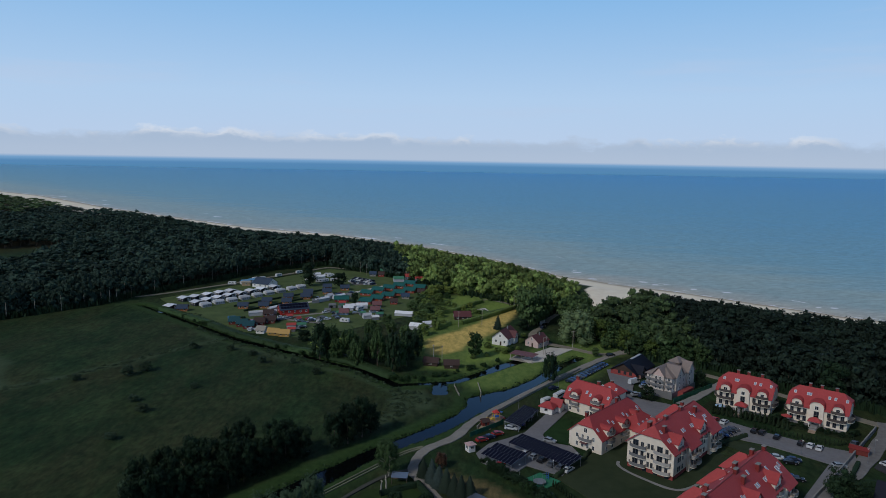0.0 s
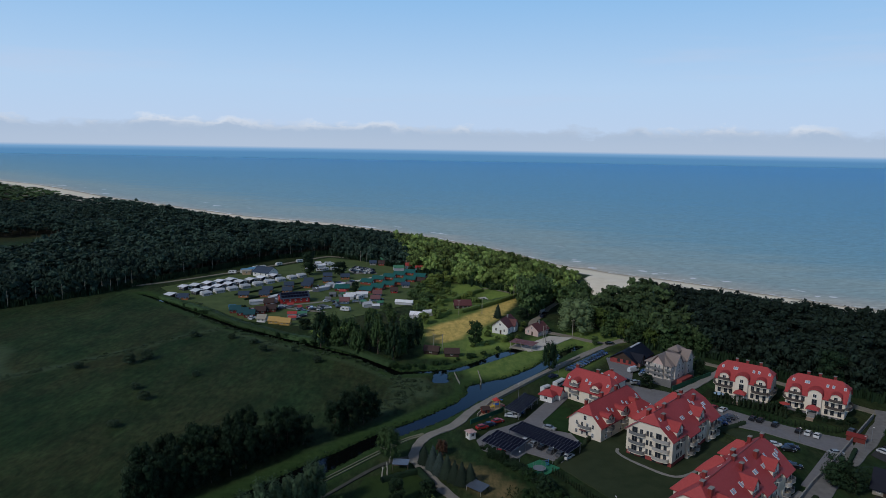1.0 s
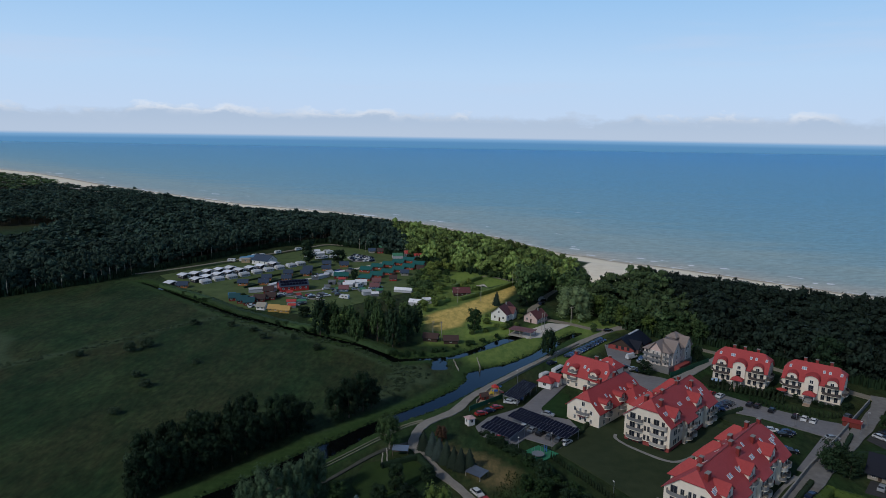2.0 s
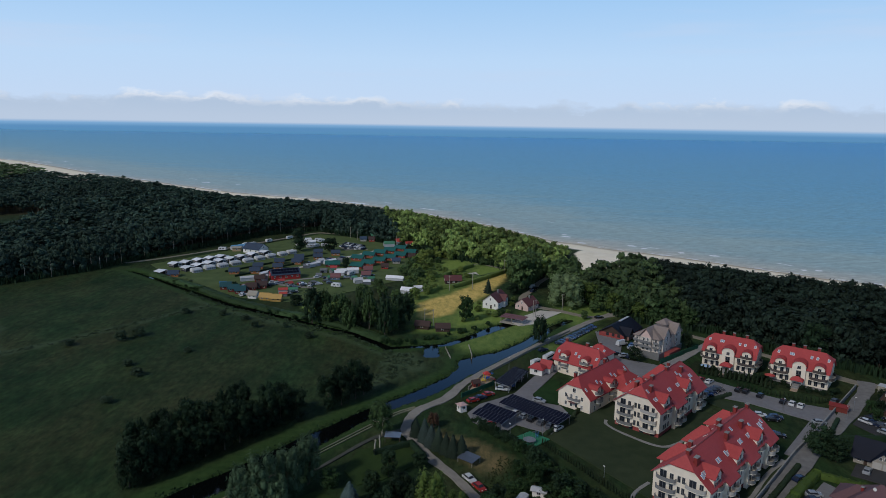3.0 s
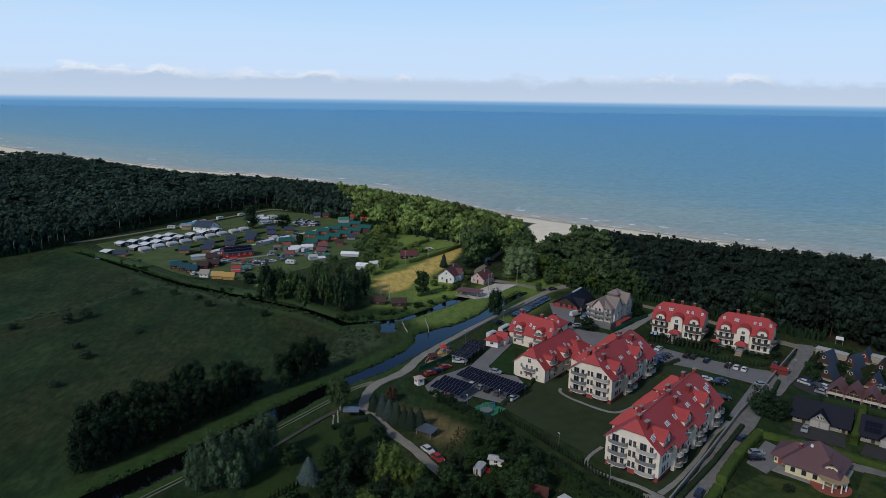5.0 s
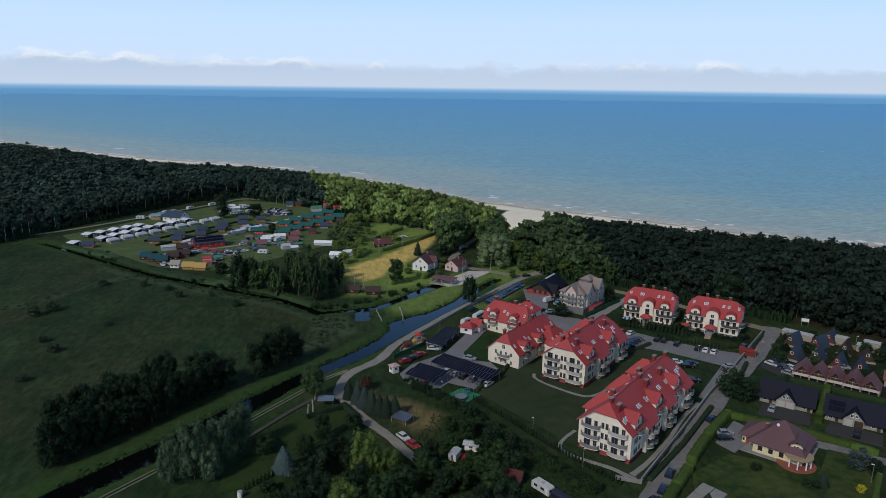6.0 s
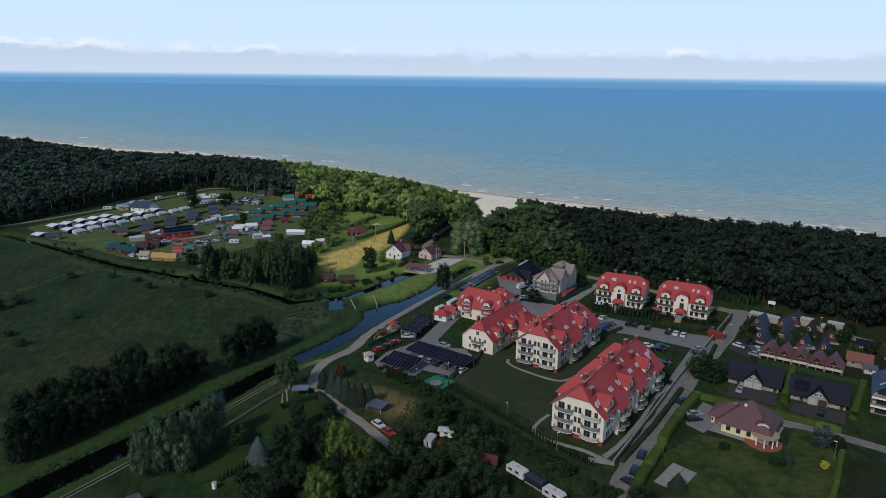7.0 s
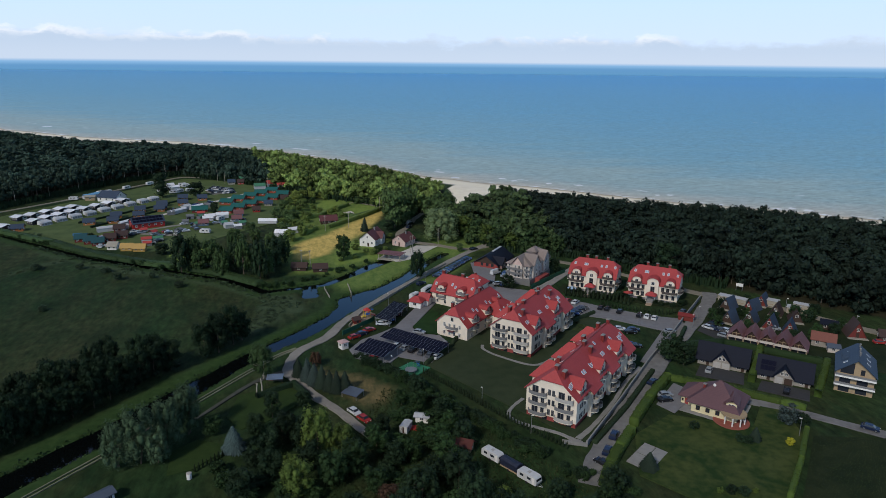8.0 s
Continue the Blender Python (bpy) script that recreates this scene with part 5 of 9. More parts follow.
def guest_house():
    """Tall pale house with a taupe roof of crossing gables."""
    b = thing("guest_house", pose(95.6, 261.5, 0.1, 0, 0, 46), "tall pale guest house with taupe gabled roof", "house")
    L, W, e, r = 20.0, 11.0, 8.5, 12.4
    part("ground_floor", boxes((-1.0, L, -0.8, W + 0.6, -0.1, 2.7)), M_RAIL, b, "dark glazed ground floor")
    part("wall", boxes((0, L, 0, W, 2.7, e)), M_GREYWALL, b)
    bm = bmesh.new()
    hip_roof(bm, 0, L, 0, W, e, r - 0.6, 0.6, end=0.7)
    part("roof", bm, M_TAUPE, b, "taupe tiled roof")
    bay = part("bay", boxes((-0.8, 0, W * 0.28, W * 0.72, 2.7, e)), M_GREYWALL, b)
    bm = bmesh.new()
    gable_roof(bm, -0.9, L * 0.45, W * 0.25, W * 0.75, e + 0.4, e + 3.9, 0.5, along="x")
    part("bay_roof", bm, M_TAUPE, bay)
    bm = bmesh.new()
    extrude_x(bm, [(W * 0.27, e), (W * 0.73, e), (W * 0.73, e + 0.4), (W * 0.5, e + 3.3), (W * 0.27, e + 0.4)], -0.6, 2)
    bmesh.ops.recalc_face_normals(bm, faces=bm.faces)
    part("gable", bm, M_PINKWALL, bay, "pinkish gable wall")
    for x in (L * 0.28, L * 0.78):
        g = cross_gable(b, x, 6.0, -0.7, W * 0.5, 2.7, e + 0.3, e + 4.0, -1, M_GREYWALL, M_TAUPE)
    bm = bmesh.new()
    hip_roof(bm, L * 0.62, L * 0.92, W * 0.3, W * 0.7, r - 0.8, r + 1.0, 0.4)
    part("lantern_roof", bm, M_TAUPE, b)
    for z in (3.0, 4.95, 6.9):
        for f in (0.08, 0.28, 0.5, 0.72, 0.92):
            window(b, (L * f, -0.02 if f in (0.08, 0.5, 0.92) else -0.72, z), 0, 1.1, 1.4)
        for f in (0.12, 0.42, 0.58, 0.88):
            window(b, (-0.01 if f in (0.12, 0.88) else -0.81, W * f, z), -90, 0.95, 1.4)
        if z > 4:
            s = part("balcony", boxes((-1.9, -0.8, W * 0.25, W * 0.75, z - 0.6, z - 0.42), (-1.9, -1.8, W * 0.25, W * 0.75, z - 0.42, z + 0.4)), M_RAIL, b)
            part("balcony", boxes((-1.1, 0, 0.0, W * 0.2, z - 0.6, z - 0.42), (-1.1, -1.0, 0.0, W * 0.2, z - 0.42, z + 0.4)), M_RAIL, b)
            part("balcony", boxes((-1.1, 0, W * 0.8, W, z - 0.6, z - 0.42), (-1.1, -1.0, W * 0.8, W, z - 0.42, z + 0.4)), M_RAIL, b)
    part("side_porch", boxes((L * 0.2, L * 0.7, -3.0, -0.8, -0.1, 2.4)), M_PLINTH, b, "dark red side extension")


guest_house()


def tavern():
    b = thing("tavern", pose(88.0, 285.5, 0.1, 0, 0, 52), "dark timbered tavern with black roof and pale roof light", "restaurant")
    L, W, e, r = 19.0, 12.0, 2.3, 6.0
    part("wall", boxes((0, L, 0, W, -0.1, e)), M_PLINTH, b)
    bm = bmesh.new()
    gable_roof(bm, 0, L, 0, W, e, r, 0.7, 0.2)
    part("roof", bm, M_BLACKROOF, b, "black tiled roof")
    bm = bmesh.new()
    extrude_x(bm, [(0.2, e), (W - 0.2, e), (W / 2, r - 0.4)], 0.05, L - 0.05)
    bmesh.ops.recalc_face_normals(bm, faces=bm.faces)
    part("gable", bm, M_DARKWOOD, b)
    part("roof_light", boxes((8, L - 1, W * 0.5 - 0.5, W * 0.5 + 0.5, r - 0.05, r + 0.28)), M_CANVAS, b, "long pale roof light")
    bay = cross_gable(b, 4.0, 5.2, -1.6, W * 0.5, 0.0, 2.5, 5.2, -1, M_BRICKPINK, M_BLACKROOF)
    for x in (-1.4, 0, 1.4):
        part("beam", boxes((4.0 + x - 0.1, 4.0 + x + 0.1, -1.68, -1.6, 1.6, 4.2 - abs(x) * 1.0)), M_DARKWOOD, bay)
    part("beam", boxes((1.6, 6.4, -1.7, -1.62, 2.3, 2.5)), M_DARKWOOD, bay)
    for x in (9, 12, 15, 17.6):
        window(b, (x, -0.01, 0.9), 0, 1.6, 1.5, frame_mat=M_DARKWOOD)
    for y in (2.6, 5.2, 7.9):
        window(b, (-0.01, y, 0.9), -90, 1.3, 1.5, frame_mat=M_DARKWOOD)


tavern()


def cottage(name, m, L, W, e, r, wall, roof, label, category="house", group="", along="x", wins=2, over=0.5, chim=False, gable=None):
    """A plain gabled house, its front towards -y."""
    b = thing(name, m, label, category, group)
    part("wall", boxes((0, L, 0, W, -0.1, e)), wall, b)
    bm, bg = bmesh.new(), bmesh.new()
    gable_roof(bm, 0, L, 0, W, e, r, over, 0.16, along)
    part("roof", bm, roof, b)
    if along == "x":
        extrude_x(bg, [(0.02, e), (W - 0.02, e), (W / 2, r - 0.18)], 0.02, L - 0.02)
    else:
        k = (r - e) / (L / 2)
        vs = [[bg.verts.new(p) for p in ((0.02, y, e), (L - 0.02, y, e), (L / 2, y, r - 0.18))] for y in (0.02, W - 0.02)]
        bg.faces.new(vs[0]), bg.faces.new(vs[1])
        for i in range(3):
            bg.faces.new((vs[0][i], vs[0][(i + 1) % 3], vs[1][(i + 1) % 3], vs[1][i]))
    bmesh.ops.recalc_face_normals(bg, faces=bg.faces)
    part("gable", bg, gable or wall, b)
    h = min(1.3, e * 0.5)
    for i in range(wins):
        window(b, (L * (i + 0.5) / wins, -0.01, e * 0.35), 0, min(1.1, L / wins * 0.5), h)
    part("door", boxes((-0.05, 0.0, W * 0.4, W * 0.4 + min(0.9, W * 0.2), 0, min(2.0, e - 0.15))), M_DARKWOOD, b)
    window(b, (-0.01, W * 0.75, e * 0.35), -90, min(1.0, W * 0.2), h)
    window(b, (L + 0.01, W * 0.5, e * 0.35), 90, min(1.0, W * 0.2), h)
    if along == "x" and r - e > 2.4:
        window(b, (-0.0, W * 0.5, e + 0.3), -90, 0.9, 1.2)
        window(b, (L + 0.0, W * 0.5, e + 0.3), 90, 0.9, 1.2)
    if chim:
        chimney(b, L * 0.6, W * 0.42, r - 1.5, r + 0.7, 0.6, 0.6, M_CONC)
    return b


wh = cottage("house", pose(35.4, 333.2, 0.1, 0, 0, 64), 14.0, 8.6, 4.0, 7.6, M_WHITE, M_MAROON, "white rendered house with steep maroon roof", wins=3, chim=True)
cross_gable(wh, 8.5, 4.6, -1.4, 4.0, 0.0, 3.8, 6.4, -1, M_WHITE, M_MAROON)
window(wh, (-0.01, 1.8, 1.4), -90, 1.0, 1.3)
cottage("house", pose(50.7, 330.8, 0.1, 0, 0, 49), 9.5, 8.0, 3.0, 6.0, M_PINKWALL, M_MAROON, "low pinkish house with maroon roof by the yard", wins=3, chim=True)
cottage("shed", pose(-6.0, 298.6, 0.1, 0, 0, -12), 6.6, 4.6, 2.0, 3.6, M_DARKWOOD, M_BROWNROOF, "small dark wooden shed with brown roof", "shed", "sheds by the canal", wins=1)
cottage("shed", pose(3.8, 294.6, 0.1, 0, 0, 2), 6.4, 4.6, 2.0, 3.6, M_DARKWOOD, M_BROWNROOF, "small dark wooden shed with brown roof", "shed", "sheds by the canal", wins=1)
cottage("house", pose(8.4, 387.4, 0.1, 0, 0, 6), 9.6, 8.4, 2.3, 4.6, M_DARKWOOD, M_MAROON, "low dark house with maroon roof among hedges", wins=3)
sheet("yard", [(22.6, 417), (27.9, 421), (30, 411), (25.2, 406.5)], 0.26, M_PALECONC, "pale yard between the gardens", "pavement")
ribbon("garden_path", [(19.2, 430, 0.8), (29.3, 446.5, 1.0), (38.7, 441, 1.2), (46, 433, 1.2), (53, 423, 1.3)], 0.25, M_DIRT, "sandy path at the foot of the wood", "footpath")


def pergola():
    b = thing("boat_shelter", pose(35.2, 311.5, 0.1, 0, 0, -30), "open wooden shelter with flat brown roof on the canal bank", "shelter")
    for x in (0, 5.5, 11):
        for y in (0, 6):
            part("post", boxes((x - 0.12, x + 0.12, y - 0.12, y + 0.12, -0.6, 2.7)), M_GREYWOOD, b)
    for y0, y1 in ((-0.5, 1.6), (2.0, 4.0), (4.4, 6.6)):
        part("roof_panel", boxes((-0.6, 11.6, y0, y1, 2.7, 2.84)), M_PINKROOF, b)
    for x in (0, 5.5, 11):
        part("beam", boxes((x - 0.08, x + 0.08, -0.5, 6.5, 2.55, 2.7)), M_GREYWOOD, b)
    part("deck", boxes((-0.6, 11.6, -0.6, 6.6, -0.2, 0.05)), M_GREYWOOD, b)


pergola()


def hip_house():
    """Yellow bungalow under a many-hipped maroon roof, with a round red terrace."""
    b = thing("bungalow", pose(115.5, 141.4, 0.1, 0, 0, 44), "yellow bungalow with hipped maroon roof and round terrace", "house")
    e = 3.0
    part("wall", boxes((0, 12.0, 0, 12.0, -0.1, e)), M_YELLOW, b)
    part("wing", boxes((3.0, 10.5, 12.0, 15.6, -0.1, e - 0.3)), M_YELLOW, b)
    bm = bmesh.new()
    hip_roof(bm, 0, 12.0, 0, 12.6, e, 8.6, 0.8, end=1.0)
    part("roof", bm, M_PLUM, b, "maroon tiled hipped roof")
    bm = bmesh.new()
    hip_roof(bm, 2.8, 10.8, 5, 15.8, e - 0.2, 6.2, 0.7)
    part("wing_roof", bm, M_PLUM, b)
    bm = bmesh.new()
    bmesh.ops.create_cone(bm, cap_ends=True, segments=20, radius1=4.7, radius2=4.7, depth=0.3, matrix=Matrix.Translation((0.6, 1.4, 0.12)))
    part("terrace", bm, mat("red_paving", (0.30, 0.09, 0.06), (0.24, 0.07, 0.05), 0.85, scale=1.5), b, "round red paved terrace")
    bm = bmesh.new()
    bmesh.ops.create_cone(bm, cap_ends=True, segments=16, radius1=3.4, radius2=3.4, depth=0.28, matrix=Matrix.Translation((0.4, 1.0, e - 0.1)))
    part("porch_roof", bm, M_TIMBER_PALE, b, "bowed porch roof")
    for a in (150, 190, 230, 270, 310):
        x, y = 0.4 + 3.0 * math.cos(radians(a)), 1.0 + 3.0 * math.sin(radians(a))
        bm = bmesh.new()
        tube(bm, (x, y, 0.2), (x, y, e - 0.2), 0.18, n=10)
        part("column", bm, M_TRIM, b)
    d = part("dormer", boxes((0.4, 3.2, 0.6, 3.4, e + 0.2, e + 2.1)), M_YELLOW, b)
    d.matrix_local = Matrix.Translation((0.9, -0.1, 0)) @ pose(0, 0, 0, 0, 0, 8)
    bm = bmesh.new()
    gable_roof(bm, 0.2, 6.0, 0.4, 3.6, e + 2.1, e + 3.3, 0.4, along="x")
    part("dormer_roof", bm, M_PLUM, d)
    window(d, (0.39, 2.0, e + 0.5), -90, 1.5, 1.3)
    for y in (5.0, 7.6, 10.2):
        window(b, (-0.01, y, 0.9), -90, 1.1, 1.3, frame_mat=M_DARKWOOD)
    window(b, (2.99, 12.8, 0.9), -90, 0.6, 0.9, frame_mat=M_DARKWOOD)
    part("door", boxes((2.93, 3.0, 13.6, 14.6, 0, 2.1)), M_PLINTH, b)
    window(b, (2.99, 15.2, 0.9), -90, 0.5, 0.8, frame_mat=M_DARKWOOD)
    for x in (4, 7.5, 11):
        window(b, (x, -0.01, 0.9), 0, 1.3, 1.4, frame_mat=M_DARKWOOD)
    part("apron", boxes((-1.0, 13.0, -1.2, 0, -0.1, 0.14), (-1.4, 0, 5.5, 16.5, -0.1, 0.14), (0, 3, 12.0, 16.5, -0.1, 0.13)), M_CONC, b, "concrete apron round the house")
    for x, y in ((9.5, 1.6), (11.0, 1.6)):
        skylight(b, (x, y, e + 0.85), 0, 36, 1.0, 1.4)
    for y in (4.4, 7.0):
        skylight(b, (1.6, y, e + 1.55), -90, 36)
    chimney(b, 5.4, 10.2, 4.6, 6.6, 0.8, 0.6)
    bm = bmesh.new()
    bmesh.ops.create_cone(bm, cap_ends=True, segments=14, radius1=0.45, radius2=0.4, depth=0.1, matrix=Matrix.Translation((4.2, 7.4, 7.6)) @ pose(0, 0, 0, 60, 0, -40))
    part("dish", bm, M_TRIM, b, "white satellite dish")


hip_house()


def dark_house(m, label, solar):
    b = thing("semi_detached_house", m, label, "house", "dark-roofed houses")
    L, W, e, r = 14.5, 8.5, 2.5, 6.4
    part("wall", boxes((0, L, 0, W, -0.1, e)), M_DIMWALL, b)
    bm = bmesh.new()
    gable_roof(bm, 0, L, 0, W, e, r, 0.8, 0.2)
    part("roof", bm, M_BLACKROOF, b, "blue-black tiled roof")
    bm = bmesh.new()
    extrude_x(bm, [(0.02, e), (W - 0.02, e), (W / 2, r - 0.2)], 0.02, L - 0.02)
    bmesh.ops.recalc_face_normals(bm, faces=bm.faces)
    part("gable", bm, M_DIMWALL, b)
    cross_gable(b, L * 0.5, 5.2, -1.0, W * 0.5, 0.0, 2.5, 5.2, -1, M_DIMWALL, M_BLACKROOF, False)
    window(b, (L * 0.5 - 0.6, -1.02, 2.9), 0, 0.9, 1.0)
    window(b, (L * 0.5 + 0.6, -1.02, 2.9), 0, 0.9, 1.0)
    part("garage_door", boxes((L * 0.5 - 2.4, L * 0.5 - 0.2, -1.06, -1.0, 0, 2.1)), M_RAILPALE, b, "pale garage door")
    part("garage_door", boxes((L * 0.5 + 0.2, L * 0.5 + 2.4, -1.06, -1.0, 0, 2.1)), M_RAILPALE if not solar else M_DARKWOOD, b)
    for f in (0.1, 0.84):
        window(b, (L * f, -0.01, 0.7), 0, 1.1, 1.3)
    for f in (0.21, 0.93):
        part("door", boxes((L * f - 0.45, L * f + 0.45, -0.05, 0, 0, 2.1)), M_DARKWOOD, b)
    if solar:
        k = (r - e) / (W / 2)
        for i in range(4):
            for j in range(2):
                p = part("solar_panel", boxes((-0.5, 0.5, 0, 1.6, 0, 0.06)), M_PANEL, b)
                p.matrix_local = Matrix.Translation((1.0 + i * 1.05, 0.4 + j * 1.35, e + k * (0.4 + j * 1.35) + 0.06)) @ pose(0, 0, 0, math.degrees(math.atan(k)), 0, 0)
    return b


dark_house(pose(126.0, 178.2, 0.1, 0, 0, -40), "pale semi-detached house with blue-black roof", False)
dark_house(pose(138.6, 165.4, 0.1, 0, 0, -40), "pale semi-detached house with solar panels on black roof", True)


def modern_house():
    b = thing("modern_house", pose(156.3, 154.4, 0.1, 0, 0, -41), "new three-storey house with slate-blue gable roof and balconies", "house")
    L, W, e, r = 9.8, 14.0, 6.8, 10.8
    part("wall", boxes((0, L, 0, W, -0.1, e)), M_TIMBER_PALE, b)
    bm, bg = bmesh.new(), bmesh.new()
    gable_roof(bm, 0, L, -0.2, W, e, r, 0.6, 0.2, "y")
    part("roof", bm, M_SLATE, b, "slate-blue metal roof")
    vs = [[bg.verts.new(p) for p in ((0.02, y, e), (L - 0.02, y, e), (L / 2, y, r - 0.25))] for y in (0.0, W)]
    bg.faces.new(vs[0]), bg.faces.new(vs[1])
    bmesh.ops.recalc_face_normals(bg, faces=bg.faces)
    part("gable", bg, M_TIMBER_PALE, b)
    for z in (2.7, 5.4):
        part("balcony", boxes((-0.3, L + 0.3, -1.7, 0, z - 0.2, z), (-0.3, L + 0.3, -1.7, -1.6, z, z + 0.35)), M_TRIM, b, "white balcony slab")
        part("balcony_glass", boxes((-0.3, L + 0.3, -1.68, -1.64, z + 0.36, z + 1.0)), M_RAIL, b)
    for z in (0.2, 3.0):
        part("terrace_door", boxes((1.0, 3.8, -0.06, 0, z, z + 2.1)), M_GLASS, b)
        part("terrace_door", boxes((5.4, 8.2, -0.06, 0, z, z + 2.1)), M_GLASS, b)
        for y in (3, 7, 11):
            window(b, (-0.01, y, z + 0.7), -90, 1.2, 1.3, frame_mat=M_RAIL)
    bm = bmesh.new()
    vs = [[bm.verts.new((x, y, z)) for x, z in ((0.9, 6.05), (4.3, 6.05), (4.3, 9.6), (3.6, 9.2), (0.9, 7.3))] for y in (-0.08, 0.02)]
    bm.faces.new(vs[0]), bm.faces.new(vs[1][::-1])
    for k in range(5):
        bm.faces.new((vs[0][k], vs[1][k], vs[1][(k + 1) % 5], vs[0][(k + 1) % 5]))
    bmesh.ops.recalc_face_normals(bm, faces=bm.faces)
    part("loft_loggia", bm, M_GLASS, b, "dark glazed loft loggia")
    part("loft_window", boxes((6.0, 7.1, -0.06, 0.02, 6.2, 7.9)), M_GLASS, b)
    sl = math.degrees(math.atan((r - e) / (L / 2)))
    for y in (3.0, 6.5, 10.5):
        skylight(b, (1.4, y, e + 1.1), -90, sl, 1.0, 1.4)
        skylight(b, (L - 1.4, y + 1, e + 1.1), 90, sl, 1.0, 1.4)
        chimney(b, L * 0.5 + 0.5, y + 1.5, r - 0.9, r + 0.6, 0.4, 0.4, M_RAIL)
    part("dormer", boxes((0.8, 3.4, 5.5, 9.5, e + 0.9, e + 2.4)), M_SLATE, b)


modern_house()


def row_cabin(m):
    b = thing("holiday_cabin", m, "gabled holiday cabin with dusty red roof and timbered porch", "cabin", "row of red-roofed holiday cabins")
    L, W, e, r = 5.4, 9.0, 2.9, 6.2
    part("wall", boxes((0, L, 1.4, W, -0.1, e)), M_DIMWALL, b)
    bm, bg = bmesh.new(), bmesh.new()
    gable_roof(bm, 0, L, 0.2, W, e, r, 0.35, 0.16, "y")
    part("roof", bm, M_PINKROOF, b)
    vs = [[bg.verts.new(p) for p in ((0.02, y, e), (L - 0.02, y, e), (L / 2, y, r - 0.2))] for y in (0.9, W - 0.02)]
    bg.faces.new(vs[0]), bg.faces.new(vs[1])
    bg.faces.new((vs[0][0], vs[0][1], vs[1][1], vs[1][0]))
    bmesh.ops.recalc_face_normals(bg, faces=bg.faces)
    part("gable", bg, M_DARKWOOD, b, "dark boarded gable")
    part("balcony", boxes((0, L, 0.0, 1.4, e - 0.3, e - 0.15), (0, L, 0.0, 0.1, e - 0.15, e + 0.55)), M_GREYWALL, b, "pale boarded balcony")
    part("porch_opening", boxes((0.5, L - 0.5, 1.3, 1.38, 0.05, 2.2)), M_GLASS, b)
    for x in (0.12, L / 2, L - 0.12):
        part("post", boxes((x - 0.1, x + 0.1, 0.0, 0.2, -0.1, e - 0.3)), M_TIMBER_PALE, b)
    for x0, x1 in ((-1, 0), (0, 1)):
        part("brace", boxes((L / 2 + x0 * 1.2 - 0.06, L / 2 + x0 * 1.2 + 0.06 + x1 * 0, 0.82, 0.9, e, e + 1.6)), M_TIMBER_PALE, b)
    part("brace", boxes((0.7, L - 0.7, 0.8, 0.88, e + 1.1, e + 1.25)), M_TIMBER_PALE, b)
    return b


rc = row_cabin(pose(144.6, 191.0, 0.1, 0, 0, -42))
for i in range(1, 5):
    copy_thing(rc, pose(144.6 + 3.55 * i, 191.0 - 3.25 * i, 0.1, 0, 0, -42 + (i % 3 - 1) * 2))


def a_frame(name, m, W, L, h, roof, wall, label, group):
    """A tent-shaped cabin with its roof down to the ground; ridge along y."""
    b = thing(name, m, label, "cabin", group)
    bm = bmesh.new()
    for s in (-1, 1):
        f = [(s * W / 2, -0.3, 0.0), (0, -0.3, h), (0, L + 0.3, h), (s * W / 2, L + 0.3, 0.0)]
        plate(bm, f if s < 0 else f[::-1], 0.18)
    part("roof", bm, roof, b)
    bg = bmesh.new()
    k = 0.93
    vs = [[bg.verts.new(p) for p in ((-W / 2 * k, y, 0), (W / 2 * k, y, 0), (0, y, h * k))] for y in (0.0, L)]
    bg.faces.new(vs[0]), bg.faces.new(vs[1])
    bg.faces.new((vs[0][0], vs[0][1], vs[1][1], vs[1][0]))
    bmesh.ops.recalc_face_normals(bg, faces=bg.faces)
    part("gable", bg, wall, b)
    window(b, (0, -0.01, h * 0.42), 0, 1.0, 1.1)
    part("door", boxes((-0.5, 0.5, -0.06, 0.0, 0, 2.0)), M_DARKWOOD, b)
    part("deck", boxes((-W / 2, W / 2, -1.6, -0.05, -0.1, 0.2)), M_GREYWOOD, b)
    return b


for x, y, a, kind in ((163.3, 221, -60, 0), (171, 217.5, -65, 0), (179.5, 222, -50, 0), (178, 211, -45, 1), (181.6, 203.6, -30, 1), (155.5, 207.8, -55, 0), (163.4, 206, -50, 0), (167, 199.6, -48, 0), (171.5, 194.4, -42, 0)):
    a_frame("a_frame_cabin", pose(x, y, 0.2, 0, 0, a), 5.0, 6.2, 4.7, M_DARKSLATE if kind == 0 else M_BROWNROOF, M_REDWOOD if kind == 0 and x > 165 else M_DARKWOOD, "steep cabin with %s roof down to the ground" % ("slate-blue" if kind == 0 else "brown"), "a-frame cabins")
a_frame("a_frame_cabin", pose(193.2, 187, 0.2, 0, 0, -25), 6.6, 6.5, 6.0, M_BROWNROOF, M_REDWOOD, "steep dark red cabin on a lawn", "a-frame cabins")
cottage("cabin", pose(198.5, 183.0, 0.2, 0, 0, -35), 7, 5, 2.4, 4.0, M_DARKWOOD, M_BROWNROOF, "dark wooden cabin at the edge of a lawn", "cabin")
cottage("shed", pose(186.6, 197, 0.2, 0, 0, -40), 5, 4, 2.3, 3.4, M_DARKWOOD, M_BLACKROOF, "dark shed behind the cabins", "shed")
cottage("house", pose(172.6, 184.4, 0.2, 0, 0, -40), 7, 6.5, 2.6, 4.4, M_DIMWALL, mat("orange_tiles", (0.22, 0.085, 0.06), (0.17, 0.065, 0.05), 0.6), "small white house with orange-red roof", "house")
